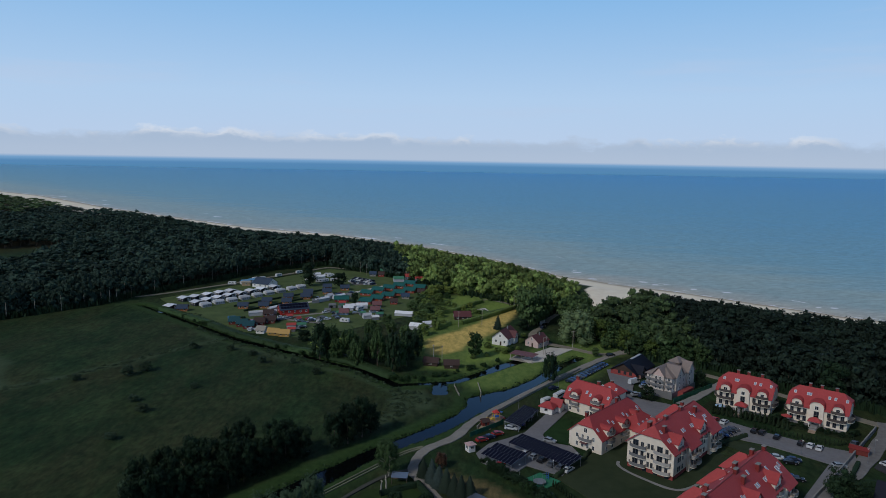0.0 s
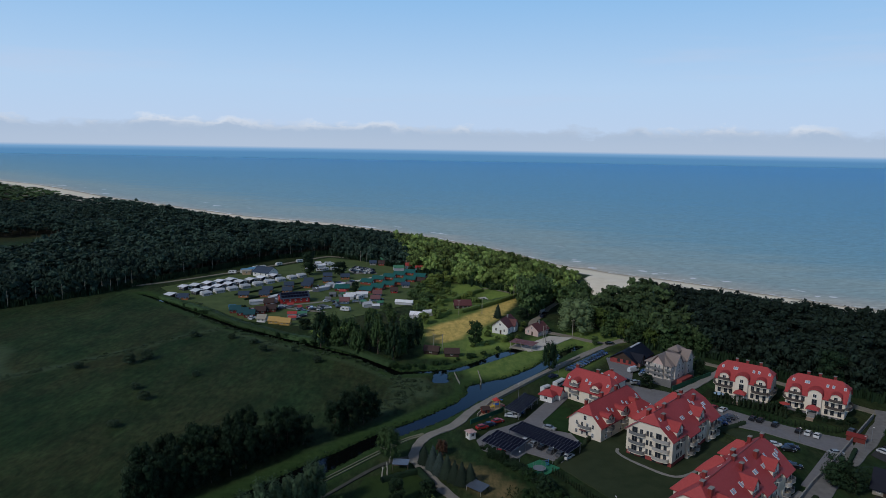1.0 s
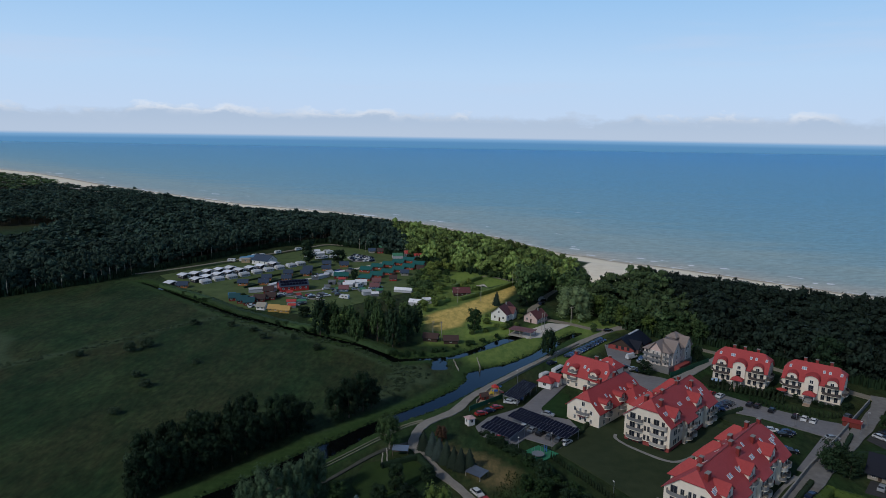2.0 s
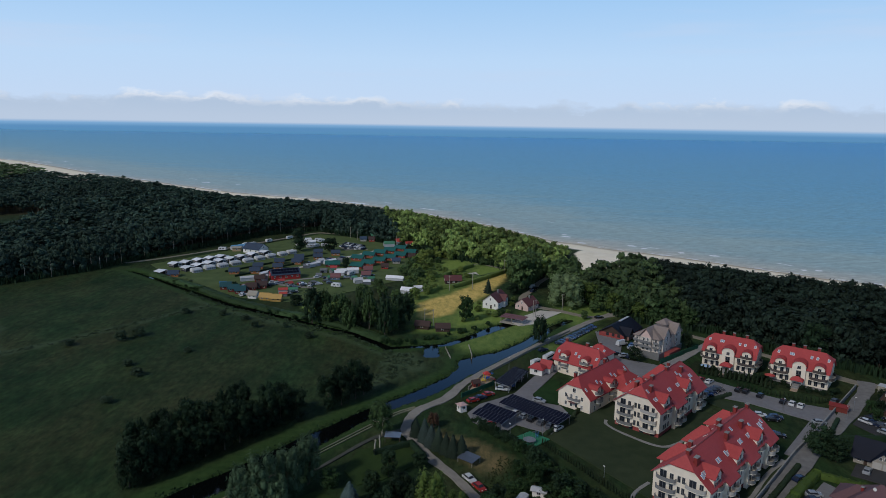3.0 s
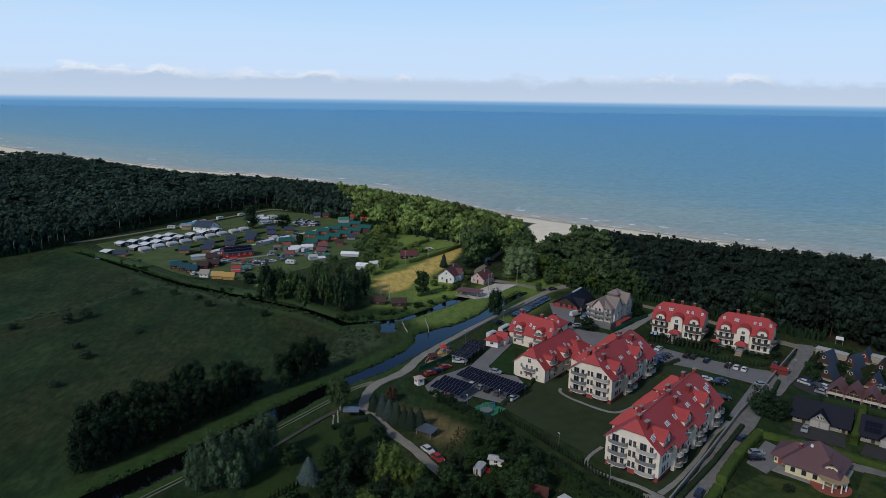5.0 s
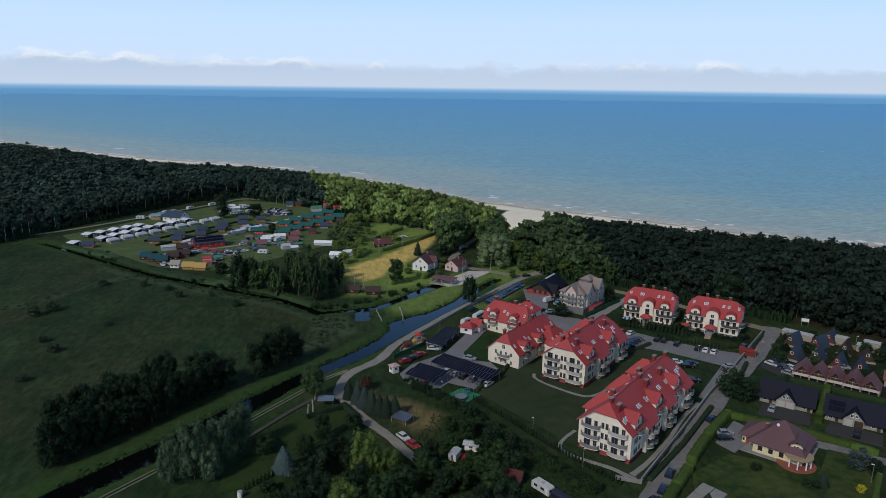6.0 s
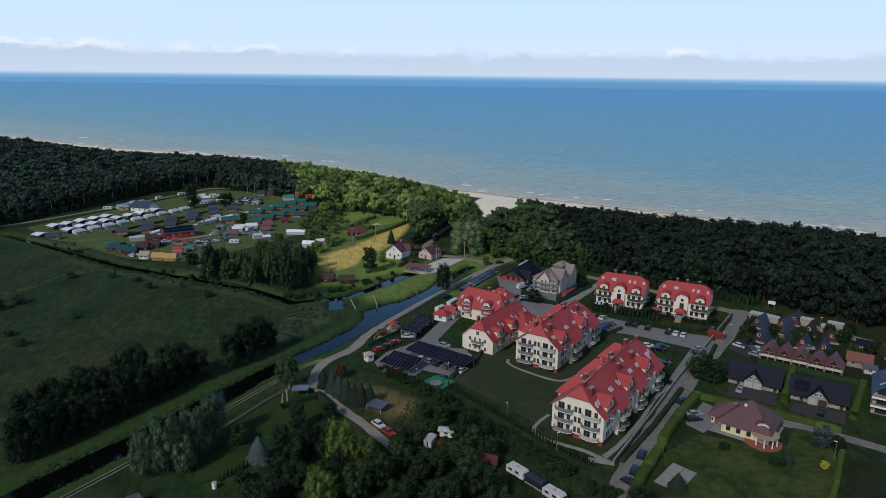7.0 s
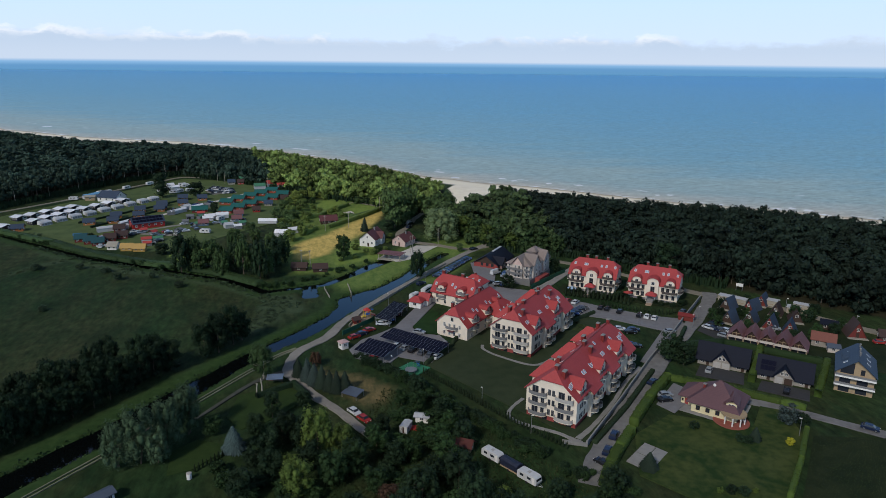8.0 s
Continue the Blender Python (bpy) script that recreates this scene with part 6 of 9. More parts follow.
cottage("shed", pose(174.0, 178.2, 0.2, 0, 0, -30), 3.4, 2.8, 2.2, 2.9, M_GREYWALL, M_PALEPANEL, "small grey shed with pale roof", "shed", wins=1)
for x, y, l, w, a in ((166, 230.5, 11, 3.5, -48), (182, 222, 4.5, 3.5, -48), (184.5, 213.5, 5, 4.0, -45), (190, 217, 6.5, 3.0, -48)):
    s = thing("market_stall", pose(x, y, 0.2, 0, 0, a), "low stall with pale flat roof by the sandy road", "stall", "stalls by the forest road")
    part("wall", boxes((0.2, l - 0.2, 0.2, w - 0.2, -0.1, 2.4)), M_GREYWOOD, s)
    part("roof", boxes((0, l, 0, w, 2.4, 2.55)), M_CANVAS, s, "pale sheet roof")
    part("counter", boxes((0.4, l - 0.4, 0.05, 0.2, 0.9, 1.0)), M_TIMBER_PALE, s)

# ---- trees ----
ICO = None


def ico_template():
    global ICO
    if ICO is None:
        bm = bmesh.new()
        bmesh.ops.create_icosphere(bm, subdivisions=1, radius=1.0)
        bm.verts.index_update()
        ICO = (np.array([v.co[:] for v in bm.verts]), np.array([[v.index for v in f.verts] for f in bm.faces]))
        bm.free()
    return ICO


def leaf_tris(r, centers, normals, size, loose=0.55):
    """Small three-cornered clumps of leaves round the given points."""
    n = len(centers)
    nrm = normals + r.normal(0, loose, (n, 3))
    nrm /= np.linalg.norm(nrm, axis=1)[:, None] + 1e-9
    t = np.cross(nrm, r.normal(0, 1, (n, 3)))
    t /= np.linalg.norm(t, axis=1)[:, None] + 1e-9
    s = np.cross(nrm, t)
    sz = size * r.uniform(0.6, 1.4, (n, 1))
    v = np.stack([centers + t * sz, centers - t * sz * 0.55 + s * sz * 0.85 - nrm * sz * 0.25, centers - t * sz * 0.55 - s * sz * 0.85 - nrm * sz * 0.25], 1)
    return v.reshape(-1, 3), np.arange(n * 3).reshape(-1, 3)


def crown(seed, kind, leaves, size, lobes=9, fluffy=False):
    """A leafy crown in a unit box: about 1 across, standing on z = 0 and 1 high."""
    r = np.random.RandomState(seed)
    V, F, off = [], [], 0

    def put(v, f):
        nonlocal off
        V.append(v), F.append(f + off)
        off += len(v)

    if kind == "spruce":
        a = np.arange(9) * 2 * math.pi / 9
        cone = np.concatenate([np.c_[np.cos(a) * 0.34, np.sin(a) * 0.34, np.full(9, 0.03)], [(0, 0, 0.93)]])
        put(cone, np.array([(k, (k + 1) % 9, 9) for k in range(9)]))
        k = int(leaves * 1.4)
        z = 1 - np.sqrt(r.uniform(0.0005, 0.97, k))
        a = r.uniform(0, 2 * math.pi, k)
        rad = 0.47 * (1 - z) ** 0.8 * (1 + 0.13 * np.sin(a * 5 + z * 31) + 0.10 * np.sin(a * 3 - z * 47)) + 0.012
        rr = rad * r.uniform(0.75, 1.12, k)
        tip = np.stack([np.cos(a) * rr, np.sin(a) * rr, z - 0.015 - rr * 0.10 + r.uniform(-0.015, 0.02, k)], -1)
        inner = np.stack([np.cos(a) * rr * 0.5, np.sin(a) * rr * 0.5, z + 0.03 + rr * 0.04], -1)
        side = np.stack([-np.sin(a), np.cos(a), np.zeros(k)], -1) * r.uniform(0.02, 0.042, k)[:, None]
        mid = tip * 0.5 + inner * 0.5
        put(np.stack([tip, mid + side, inner], 1).reshape(-1, 3), np.arange(k * 3).reshape(-1, 3))
        put(np.stack([tip, inner, mid - side], 1).reshape(-1, 3), np.arange(k * 3).reshape(-1, 3))
        return np.concatenate(V), np.concatenate(F)
    if kind == "column":
        cen = np.stack([r.normal(0, 0.10, lobes), r.normal(0, 0.10, lobes), np.linspace(0.12, 0.88, lobes)], -1)
        rad = np.stack([0.30 * (1 - 0.5 * np.abs(cen[:, 2] - 0.4))] * 2 + [np.full(lobes, 0.16)], -1)
    elif kind == "pine":
        a, q = r.uniform(0, 6.28, lobes), np.sqrt(r.uniform(0.02, 1, lobes)) * 0.33
        cen = np.stack([np.cos(a) * q, np.sin(a) * q, r.uniform(0.55, 0.86, lobes)], -1)
        rad = np.stack([r.uniform(0.15, 0.25, lobes)] * 2 + [r.uniform(0.08, 0.13, lobes)], -1)
    elif kind == "plume":
        z = np.sort(r.uniform(0.10, 0.80, lobes))
        a = np.arange(lobes) * 2.4 + r.uniform(-0.5, 0.5, lobes)
        q = 0.34 * np.sqrt(np.clip(1 - ((z - 0.30) / 0.62) ** 2, 0.02, 1)) * np.sqrt(r.uniform(0.35, 1.1, lobes))
        cen = np.stack([np.cos(a) * q, np.sin(a) * q, z], -1)
        rad = np.stack([r.uniform(0.10, 0.16, lobes)] * 2 + [r.uniform(0.12, 0.20, lobes)], -1)
    elif kind == "hedge":
        cen = np.stack([np.zeros(lobes), np.zeros(lobes), np.linspace(0.15, 0.8, lobes)], -1)
        rad = np.stack([0.42 * (1.05 - cen[:, 2] * 0.85)] * 2 + [np.full(lobes, 0.2)], -1)
    else:
        z = r.uniform(0.09, 0.84, lobes)
        a = np.arange(lobes) * 2.4 + r.uniform(-0.4, 0.4, lobes)
        q = 0.30 * np.sqrt(np.clip(1 - ((z - 0.45) / 0.55) ** 2, 0.03, 1)) * r.uniform(0.6, 1.1, lobes)
        cen = np.stack([np.cos(a) * q, np.sin(a) * q, z], -1)
        big = 1.0 if lobes < 15 else 0.74
        rad = np.stack([r.uniform(0.16, 0.25, lobes) * big] * 2 + [r.uniform(0.12, 0.19, lobes) * big], -1)
    iv, jf = ico_template()
    for c, s in zip(cen, rad):
        put(c + iv * s * (0.62 if fluffy else 0.80) * r.uniform(0.8, 1.1, (len(iv), 1)), jf)
        k = max(4, int(leaves / lobes))
        d = r.normal(0, 1, (k, 3))
        d[:, 2] = d[:, 2] * 0.8 + 0.25
        d /= np.linalg.norm(d, axis=1)[:, None]
        squash = (1, 1, 0.55) if kind == "plume" else (1, 1, 1)
        at = c + d * s * (r.uniform(0.62, 1.28, (k, 1)) if fluffy else r.uniform(0.78, 1.12, (k, 1)))
        v, f = leaf_tris(r, at, d, size, 0.42 if fluffy else 0.34)
        mid = np.repeat(at, 3, 0)
        put(mid + (v - mid) * squash, f)
    return np.concatenate(V), np.concatenate(F)


def tri_mesh(name, V, F, materials, slots=None):
    me = bpy.data.meshes.new(name)
    me.vertices.add(len(V))
    me.vertices.foreach_set("co", np.ascontiguousarray(V, float).ravel())
    me.loops.add(F.size), me.polygons.add(len(F))
    me.loops.foreach_set("vertex_index", np.ascontiguousarray(F).ravel())
    me.polygons.foreach_set("loop_start", np.arange(len(F)) * 3)
    if slots is not None:
        me.polygons.foreach_set("material_index", slots)
    for m in materials:
        me.materials.append(m)
    me.update()
    return me


def trunk_template(n=5, bend=0.0):
    a = np.arange(n) * 2 * math.pi / n
    ring = np.stack([np.cos(a), np.sin(a)], -1)
    V = np.concatenate([np.c_[ring * 1.0, np.zeros(n)], np.c_[ring * 0.35 + bend, np.ones(n)]])
    F = []
    for i in range(n):
        j = (i + 1) % n
        F += [(i, j, n + j), (i, n + j, n + i)]
    return V, np.array(F)


def forest(name, spots, templates, material, bark, label, trunk_r=0.16, tones=(0.7, 0.85, 1.0, 1.15, 1.4), category="forest"):
    """Many trees in one mesh: spots of x, y, z, width, height, crown base (0 to 1)."""
    r = np.random.RandomState(7)
    V, F, S, T, off = [], [], [], [], 0
    tv, tf = trunk_template()
    for i, (x, y, z, w, h, cb) in enumerate(spots):
        cv, cf = templates[r.randint(len(templates))]
        a = r.uniform(0, 6.28)
        c, s = math.cos(a), math.sin(a)
        p = cv * (w, w, h * (1 - cb))
        p = np.stack([p[:, 0] * c - p[:, 1] * s + x, p[:, 0] * s + p[:, 1] * c + y, p[:, 2] + z + h * cb], -1)
        V.append(p), F.append(cf + off), S.append(np.zeros(len(cf), int))
        T.append(np.full(len(p), r.choice(tones) * r.uniform(0.85, 1.15))), T.append(np.ones(len(tv)))
        off += len(p)
        tr = trunk_r * (0.7 + h / 30)
        p = tv * (tr, tr, h * (cb + 0.35 * (1 - cb))) + (x, y, z - 0.3)
        V.append(p), F.append(tf + off), S.append(np.ones(len(tf), int))
        off += len(p)
    me = tri_mesh(name, np.concatenate(V), np.concatenate(F), [material, bark], np.concatenate(S))
    mask(me, "tone", np.concatenate(T))
    return tagged(new(name, me), label, category, kind="stuff")


def scatter(poly, step, seed, keep=None):
    r = np.random.RandomState(seed)
    xs, ys = [p[0] for p in poly], [p[1] for p in poly]
    X, Y = np.meshgrid(np.arange(min(xs), max(xs), step), np.arange(min(ys), max(ys), step))
    X = (X + r.uniform(-0.42, 0.42, X.shape) * step).ravel()
    Y = (Y + r.uniform(-0.42, 0.42, Y.shape) * step).ravel()
    ok = in_poly(X, Y, poly)
    if keep is not None:
        ok &= keep(X, Y)
    return X[ok], Y[ok]


def inland_of(x, y):
    d, _, s = seg_dist(x, y, COAST)
    return -d * s


def stand(poly, step, seed, w, h, cb, keep=None):
    X, Y = scatter(poly, step, seed, keep)
    r = np.random.RandomState(seed + 1)
    Z = height(X, Y)
    k = r.uniform(0.75, 1.2, len(X))
    hill = 1 + 0.12 * wobble(X, Y, 0.03, seed)
    # wind-clipped towards the shore
    far, run = np.hypot(X, Y), np.full(X.shape, 400.0)
    for s in range(300, 0, -10):
        run = np.where(inland_of(X * (1 + s / far), Y * (1 + s / far)) < 0, s, run)
    strip = np.interp(X, [-900, -620, -545, -510, -440, -405, -330, -200, -60, 60, 100], [150, 140, 100, 8, 4, 22, 32, 26, 8, 5, 14]) + 12 * np.exp(-((X - 150) / 22) ** 2)
    cap = np.maximum(run - strip, 0) * 93 / far - 1.0 - Z
    k = np.minimum(k, 0.95 * cap / h * np.random.RandomState(seed + 2).uniform(0.72, 1.12, len(X)))
    X, Y, Z, k, hill = (q[k > 0.16] for q in (X, Y, Z, k, hill))
    return [(a, b, c, w * q * r.uniform(0.85, 1.25), h * q * hl * r.uniform(0.92, 1.1), cb * r.uniform(0.7, 1.2)) for a, b, c, q, hl in zip(X, Y, Z, k, hill)]


round_near = [crown(100 + i, "round", 140, 0.080, 7) for i in range(6)]
round_far = [crown(120 + i, "round", 56, 0.105, 5, True) for i in range(5)]
pine_near = [crown(140 + i, "round", 190, 0.066, 8, True) for i in range(6)]
not_clear = lambda x, y: ~in_poly(x, y, CLEARING) & (inland_of(x, y) > 26)
in_view = lambda x, y: (x > -0.84 * y - 60)
edge = stand(FOREST_W, 5.0, 31, 8.6, 15.5, 0.36, lambda x, y: not_clear(x, y) & in_view(x, y) & (seg_dist(x, y, FOREST_W[1:8])[0] < 40))
deep = stand(FOREST_W, 8.7, 32, 14.2, 14.0, 0.30, lambda x, y: not_clear(x, y) & in_view(x, y) & (seg_dist(x, y, FOREST_W[1:8])[0] >= 40) & (y < 900) & (inland_of(x, y) > 26))
back = stand(FOREST_W, 15.0, 33, 19, 11.5, 0.2, lambda x, y: not_clear(x, y) & in_view(x, y) & (y >= 900))
edge = [(*q[:5], q[5] * (0.3 if q[0] < -200 else 1.0)) for q in edge]
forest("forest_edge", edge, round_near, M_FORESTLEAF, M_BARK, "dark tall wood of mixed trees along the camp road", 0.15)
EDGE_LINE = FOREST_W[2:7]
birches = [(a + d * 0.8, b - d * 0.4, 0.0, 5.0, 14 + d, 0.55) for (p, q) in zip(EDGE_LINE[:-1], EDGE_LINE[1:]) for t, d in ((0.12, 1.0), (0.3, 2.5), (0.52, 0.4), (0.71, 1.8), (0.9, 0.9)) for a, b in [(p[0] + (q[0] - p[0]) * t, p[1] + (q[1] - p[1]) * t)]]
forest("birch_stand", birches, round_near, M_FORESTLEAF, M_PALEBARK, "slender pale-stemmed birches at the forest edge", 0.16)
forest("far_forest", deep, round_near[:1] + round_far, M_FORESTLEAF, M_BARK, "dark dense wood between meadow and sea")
# far end of the wood, its sunlight painted by brighter leaf tones
forest("dune_scrub", [(*q[:3], q[3] * 1.35, *q[4:]) for q in back if -1250 < q[0] < -640][::2], round_far, M_MIXEDSUN, M_BARK, "scrub wood behind the far dunes, leaf colour brightened as sunlit", 0.16, (1.0, 1.3, 1.7, 2.1))
back = [q for q in back if q[0] >= -640]
forest("distant_forest", back, round_far, M_FORESTLEAF, M_BARK, "distant dark wood along the shore")
mid = stand(FOREST_MID, 4.9, 34, 9.6, 13.0, 0.06, lambda x, y: (inland_of(x, y) > 26) & ~in_poly(x, y, BEACH_GAP))
# one wood split by colour: shaded leaves to the west, sunlit ones east
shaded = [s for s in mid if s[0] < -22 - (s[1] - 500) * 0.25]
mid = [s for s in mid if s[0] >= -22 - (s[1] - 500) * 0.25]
forest("mixed_wood", shaded, round_near, M_FORESTLEAF, M_BARK, "dark mixed wood behind the camp, shade put into the leaf colour")
forest("beech_wood", mid, round_near, M_WOODSUN, M_BARK, "broad-leaved wood behind the beach, leaf colour brightened as sunlit", 0.16, (0.4, 0.6, 0.85, 1.0, 1.2, 1.5))
east = stand(FOREST_E, 5.6, 35, 10.4, 15.0, 0.34, lambda x, y: (inland_of(x, y) > 26) & (x < 360) & ~in_poly(x, y, BEACH_GAP))
near_edge = seg_dist(np.array([q[0] for q in east]), np.array([q[1] for q in east]), [(*p, 0) for p in FOREST_E[2:14]])[0] < 16
east = [(*q[:5], q[5] * (0.2 if n else 1.0)) for q, n in zip(east, near_edge)]
# western trees of the same wood take brighter leaves, coloured as sunlit
east_lit = [s for s in east if s[0] < 128 + (s[1] - 330) * 0.1]
east = [s for s in east if s[0] >= 128 + (s[1] - 330) * 0.1]
forest("mixed_wood", east_lit, round_near, M_MIXEDSUN, M_BARK, "green mixed wood beside the beach path, leaf colour brightened as sunlit", 0.15)
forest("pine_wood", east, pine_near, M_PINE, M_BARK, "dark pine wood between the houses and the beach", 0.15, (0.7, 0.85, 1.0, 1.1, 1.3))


def tree(name, x, y, h, w, kind, material, label, seed, leaves=2700, cb=0.18, size=0.025, bark=None, stems=1, z=0.05, category="tree", group=""):
    """A single tree: trunk with limbs, and a crown of many small clumps."""
    t = thing(name, pose(x, y, z), label, category, group)
    r = random.Random(seed)
    bm = bmesh.new()
    for s in range(stems):
        lean = (0.02 if stems == 1 else 0.13) * h
        top = Vector((r.uniform(-lean, lean), r.uniform(-lean, lean), h * (cb + 0.55 * (1 - cb))))
        foot = Vector((r.uniform(-0.5, 0.5) * (stems > 1), r.uniform(-0.5, 0.5) * (stems > 1), -0.15))
        tube(bm, foot, top, 0.016 * h / stems ** 0.5, 0.006 * h, 7)
        for i in range(4):
            q = foot.lerp(top, r.uniform(0.45, 0.95))
            a = r.uniform(0, 6.28)
            tube(bm, q, q + Vector((math.cos(a) * w * (0.14 if kind == "column" else 0.26), math.sin(a) * w * (0.14 if kind == "column" else 0.26), h * 0.12)), 0.007 * h, 0.003 * h, 4)
    part("trunk", bm, bark or M_BARK, t)
    V, F = crown(seed, kind, leaves, size, 34 if kind == "round" else 40 if kind == "plume" else 18, True)
    part("crown", tri_mesh("crown", V * (w, w, h * (1 - cb)) + (0, 0, h * cb), F, [material]), None, t)
    return t


protos = {}


def plant(x, y, h, w, kind, material, label, name="tree", variants=3, **kw):
    """Plants a tree; alike trees share their meshes."""
    if "leaves" not in kw and kind != "spruce" and (y > 270 or h < 4.5):
        kw["leaves"], kw["size"] = (1150, 0.040) if y > 270 else (1300, 0.036)
    key = (name, kind, material.name, label, round(h / w, 1), kw.get("leaves"))
    made = protos.setdefault(key, [])
    rnd = random.Random(int(x * 31 + y * 17))
    if len(made) < variants:
        t = tree(name, x, y, h, w, kind, material, label, 500 + len(protos) * 13 + len(made), group=kw.pop("group", ""), **kw)
        t["size"] = h
        made.append(t)
        return t
    src = made[rnd.randrange(len(made))]
    c = copy_thing(src, pose(x, y, 0.05, 0, 0, rnd.uniform(0, 360)))
    k = h / src["size"]
    c.scale = (k, k, k)
    return c


rnd = random.Random(5)
for x, y, h, w in ((-7, 147, 8, 7), (-3, 155, 8, 7.5), (1, 151, 8, 8), (2.5, 140, 8, 8), (-6, 137, 8, 8), (-10, 143, 7, 7), (1.4, 158.4, 6, 6), (1, 170, 6, 6), (-12, 131, 8, 8.5), (-4, 152, 8, 7)):
    plant(x, y, h, w, "round", M_LEAFDARK, "dark broad-leaved tree in the gardens", cb=0.06)
BROAD = "dark green broad-leaved tree in the scrub"
# scrub and orchard below the flats
for x, y, h, w in ((21.0, 150, 8.5, 6.5), (36, 147, 6.5, 6), (38.5, 151, 7, 6.5), (19, 144, 9, 8.5), (27.0, 139.5, 7, 6.5), (35, 137, 9, 8.5), (41, 144.5, 6.5, 6.5), (23, 138, 8, 8), (32, 163, 8, 7.5), (37.5, 157.5, 7.5, 7), (28, 167, 6, 6), (33.5, 172, 6, 6), (41, 153, 5.5, 6), (36, 127, 9, 9), (31, 129.5, 8, 8), (43, 117, 6, 7), (38, 119, 9, 8.5), (46, 113, 7, 7.5), (27, 123, 9, 9), (17.5, 128, 9, 8.5), (54, 112, 6, 7), (61, 111, 6, 7), (66, 114, 7, 7.5), (22, 115, 9, 9), (12, 118, 9, 9), (70.5, 120, 6, 7), (57, 119, 5, 6)):
    q = rnd.random()
    q = q if x < 40 else max(q, 0.3)
    shape = "plume" if q < 0.4 else "round"
    plant(x, y, h * (1.1 if q < 0.4 else 0.9), w * (1.05 if q < 0.4 else 0.85), shape, M_LEAFDARK if q < 0.66 else M_LEAF, BROAD, cb=0.03)
for x, y, h, w in ((4.7, 146, 11.6, 9), (10.5, 144, 8, 7), (-1.5, 137, 6, 5), (13, 137, 8, 8), (8, 133, 8, 8), (0, 130, 8, 8.5), (41, 131, 3, 4), (45, 121, 3, 4.5)):
    plant(x, y, h * 1.2, w * 1.1, "plume", M_LEAFLIME if rnd.random() < 0.6 or h > 9 else M_LEAF, "yellow-green broad-leaved garden tree", cb=0.08)
plant(19.5, 121, 7, 6, "round", M_RUST, "rust-brown leaved tree in the scrub", variants=1)
plant(4.4, 196.5, 5.0, 5.0, "plume", M_RUST, "rust-brown shrub by the lane", name="shrub", cb=0.02)
for x, y, h, w, m, what in ((-0.8, 189.6, 6.2, 4.6, M_SPRUCE, "dark dense spruce"), (1.9, 186.6, 7.6, 5.0, M_GREYSPRUCE, "silvery grey-green spruce"), (4.0, 183.6, 7.2, 5.2, M_GREYSPRUCE, "silvery grey-green spruce"), (6.2, 181.4, 7.4, 5.0, M_SPRUCE, "dark dense spruce"), (8.4, 179.4, 6.6, 4.6, M_SPRUCE, "dark dense spruce"), (10.4, 177.8, 7.0, 4.8, M_SPRUCE, "dark dense spruce"), (12.8, 178.2, 6.6, 5.0, M_SPRUCE, "dark dense spruce")):
    plant(x, y, h, w, "spruce", m, what + " in a row beside the lane", name="spruce_tree", group="row of spruces", leaves=1500, cb=0.02)
plant(-15.8, 151.5, 6.8, 6.4, "spruce", M_BLUESPRUCE, "silvery blue spruce on a lawn", name="spruce_tree", variants=1, leaves=1600, cb=0.02)
plant(-7.2, 165.5, 8.4, 6.0, "round", M_LEAFDARK, "dark rounded tree on a garden lawn", cb=0.08)
plant(-11.0, 157.2, 7, 6.0, "round", M_LEAFDARK, "dark rounded tree on a garden lawn", cb=0.08)
plant(-22, 160, 5.5, 6.5, "round", M_LEAF, "leafy green shrub in a garden", name="shrub", cb=0.04)
plant(-11.6, 189.6, 12.5, 9.0, "plume", M_BELT, "tall birch with two pale stems by the lane", bark=M_PALEBARK, stems=2, cb=0.13, variants=1, leaves=4600, size=0.022)
for x, y, h, w in ((-42.0, 148.5, 12.5, 8.0), (-37.2, 149.6, 16.5, 9.6), (-31.8, 155.0, 15.0, 8.6), (-28.2, 161.4, 15.5, 8.2), (-33.0, 149.0, 10.5, 6.8)):
    plant(x, y, h, w, "plume", M_LEAFWILLOW, "tall grey-green willow on the canal bank", name="willow_tree", stems=2, cb=0.06, leaves=5200, size=0.022)
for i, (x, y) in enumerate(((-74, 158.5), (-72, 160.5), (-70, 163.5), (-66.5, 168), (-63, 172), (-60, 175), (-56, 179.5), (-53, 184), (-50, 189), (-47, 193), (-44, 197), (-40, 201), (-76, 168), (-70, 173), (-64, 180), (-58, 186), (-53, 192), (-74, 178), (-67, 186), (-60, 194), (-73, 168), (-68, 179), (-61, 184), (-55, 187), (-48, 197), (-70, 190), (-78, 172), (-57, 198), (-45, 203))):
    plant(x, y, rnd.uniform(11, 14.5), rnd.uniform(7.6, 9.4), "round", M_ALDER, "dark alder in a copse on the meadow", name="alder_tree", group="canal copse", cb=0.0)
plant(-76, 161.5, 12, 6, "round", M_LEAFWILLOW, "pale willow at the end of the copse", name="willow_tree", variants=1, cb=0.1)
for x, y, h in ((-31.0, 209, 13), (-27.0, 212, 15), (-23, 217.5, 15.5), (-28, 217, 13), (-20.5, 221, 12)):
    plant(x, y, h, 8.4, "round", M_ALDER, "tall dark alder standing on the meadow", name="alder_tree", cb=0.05)
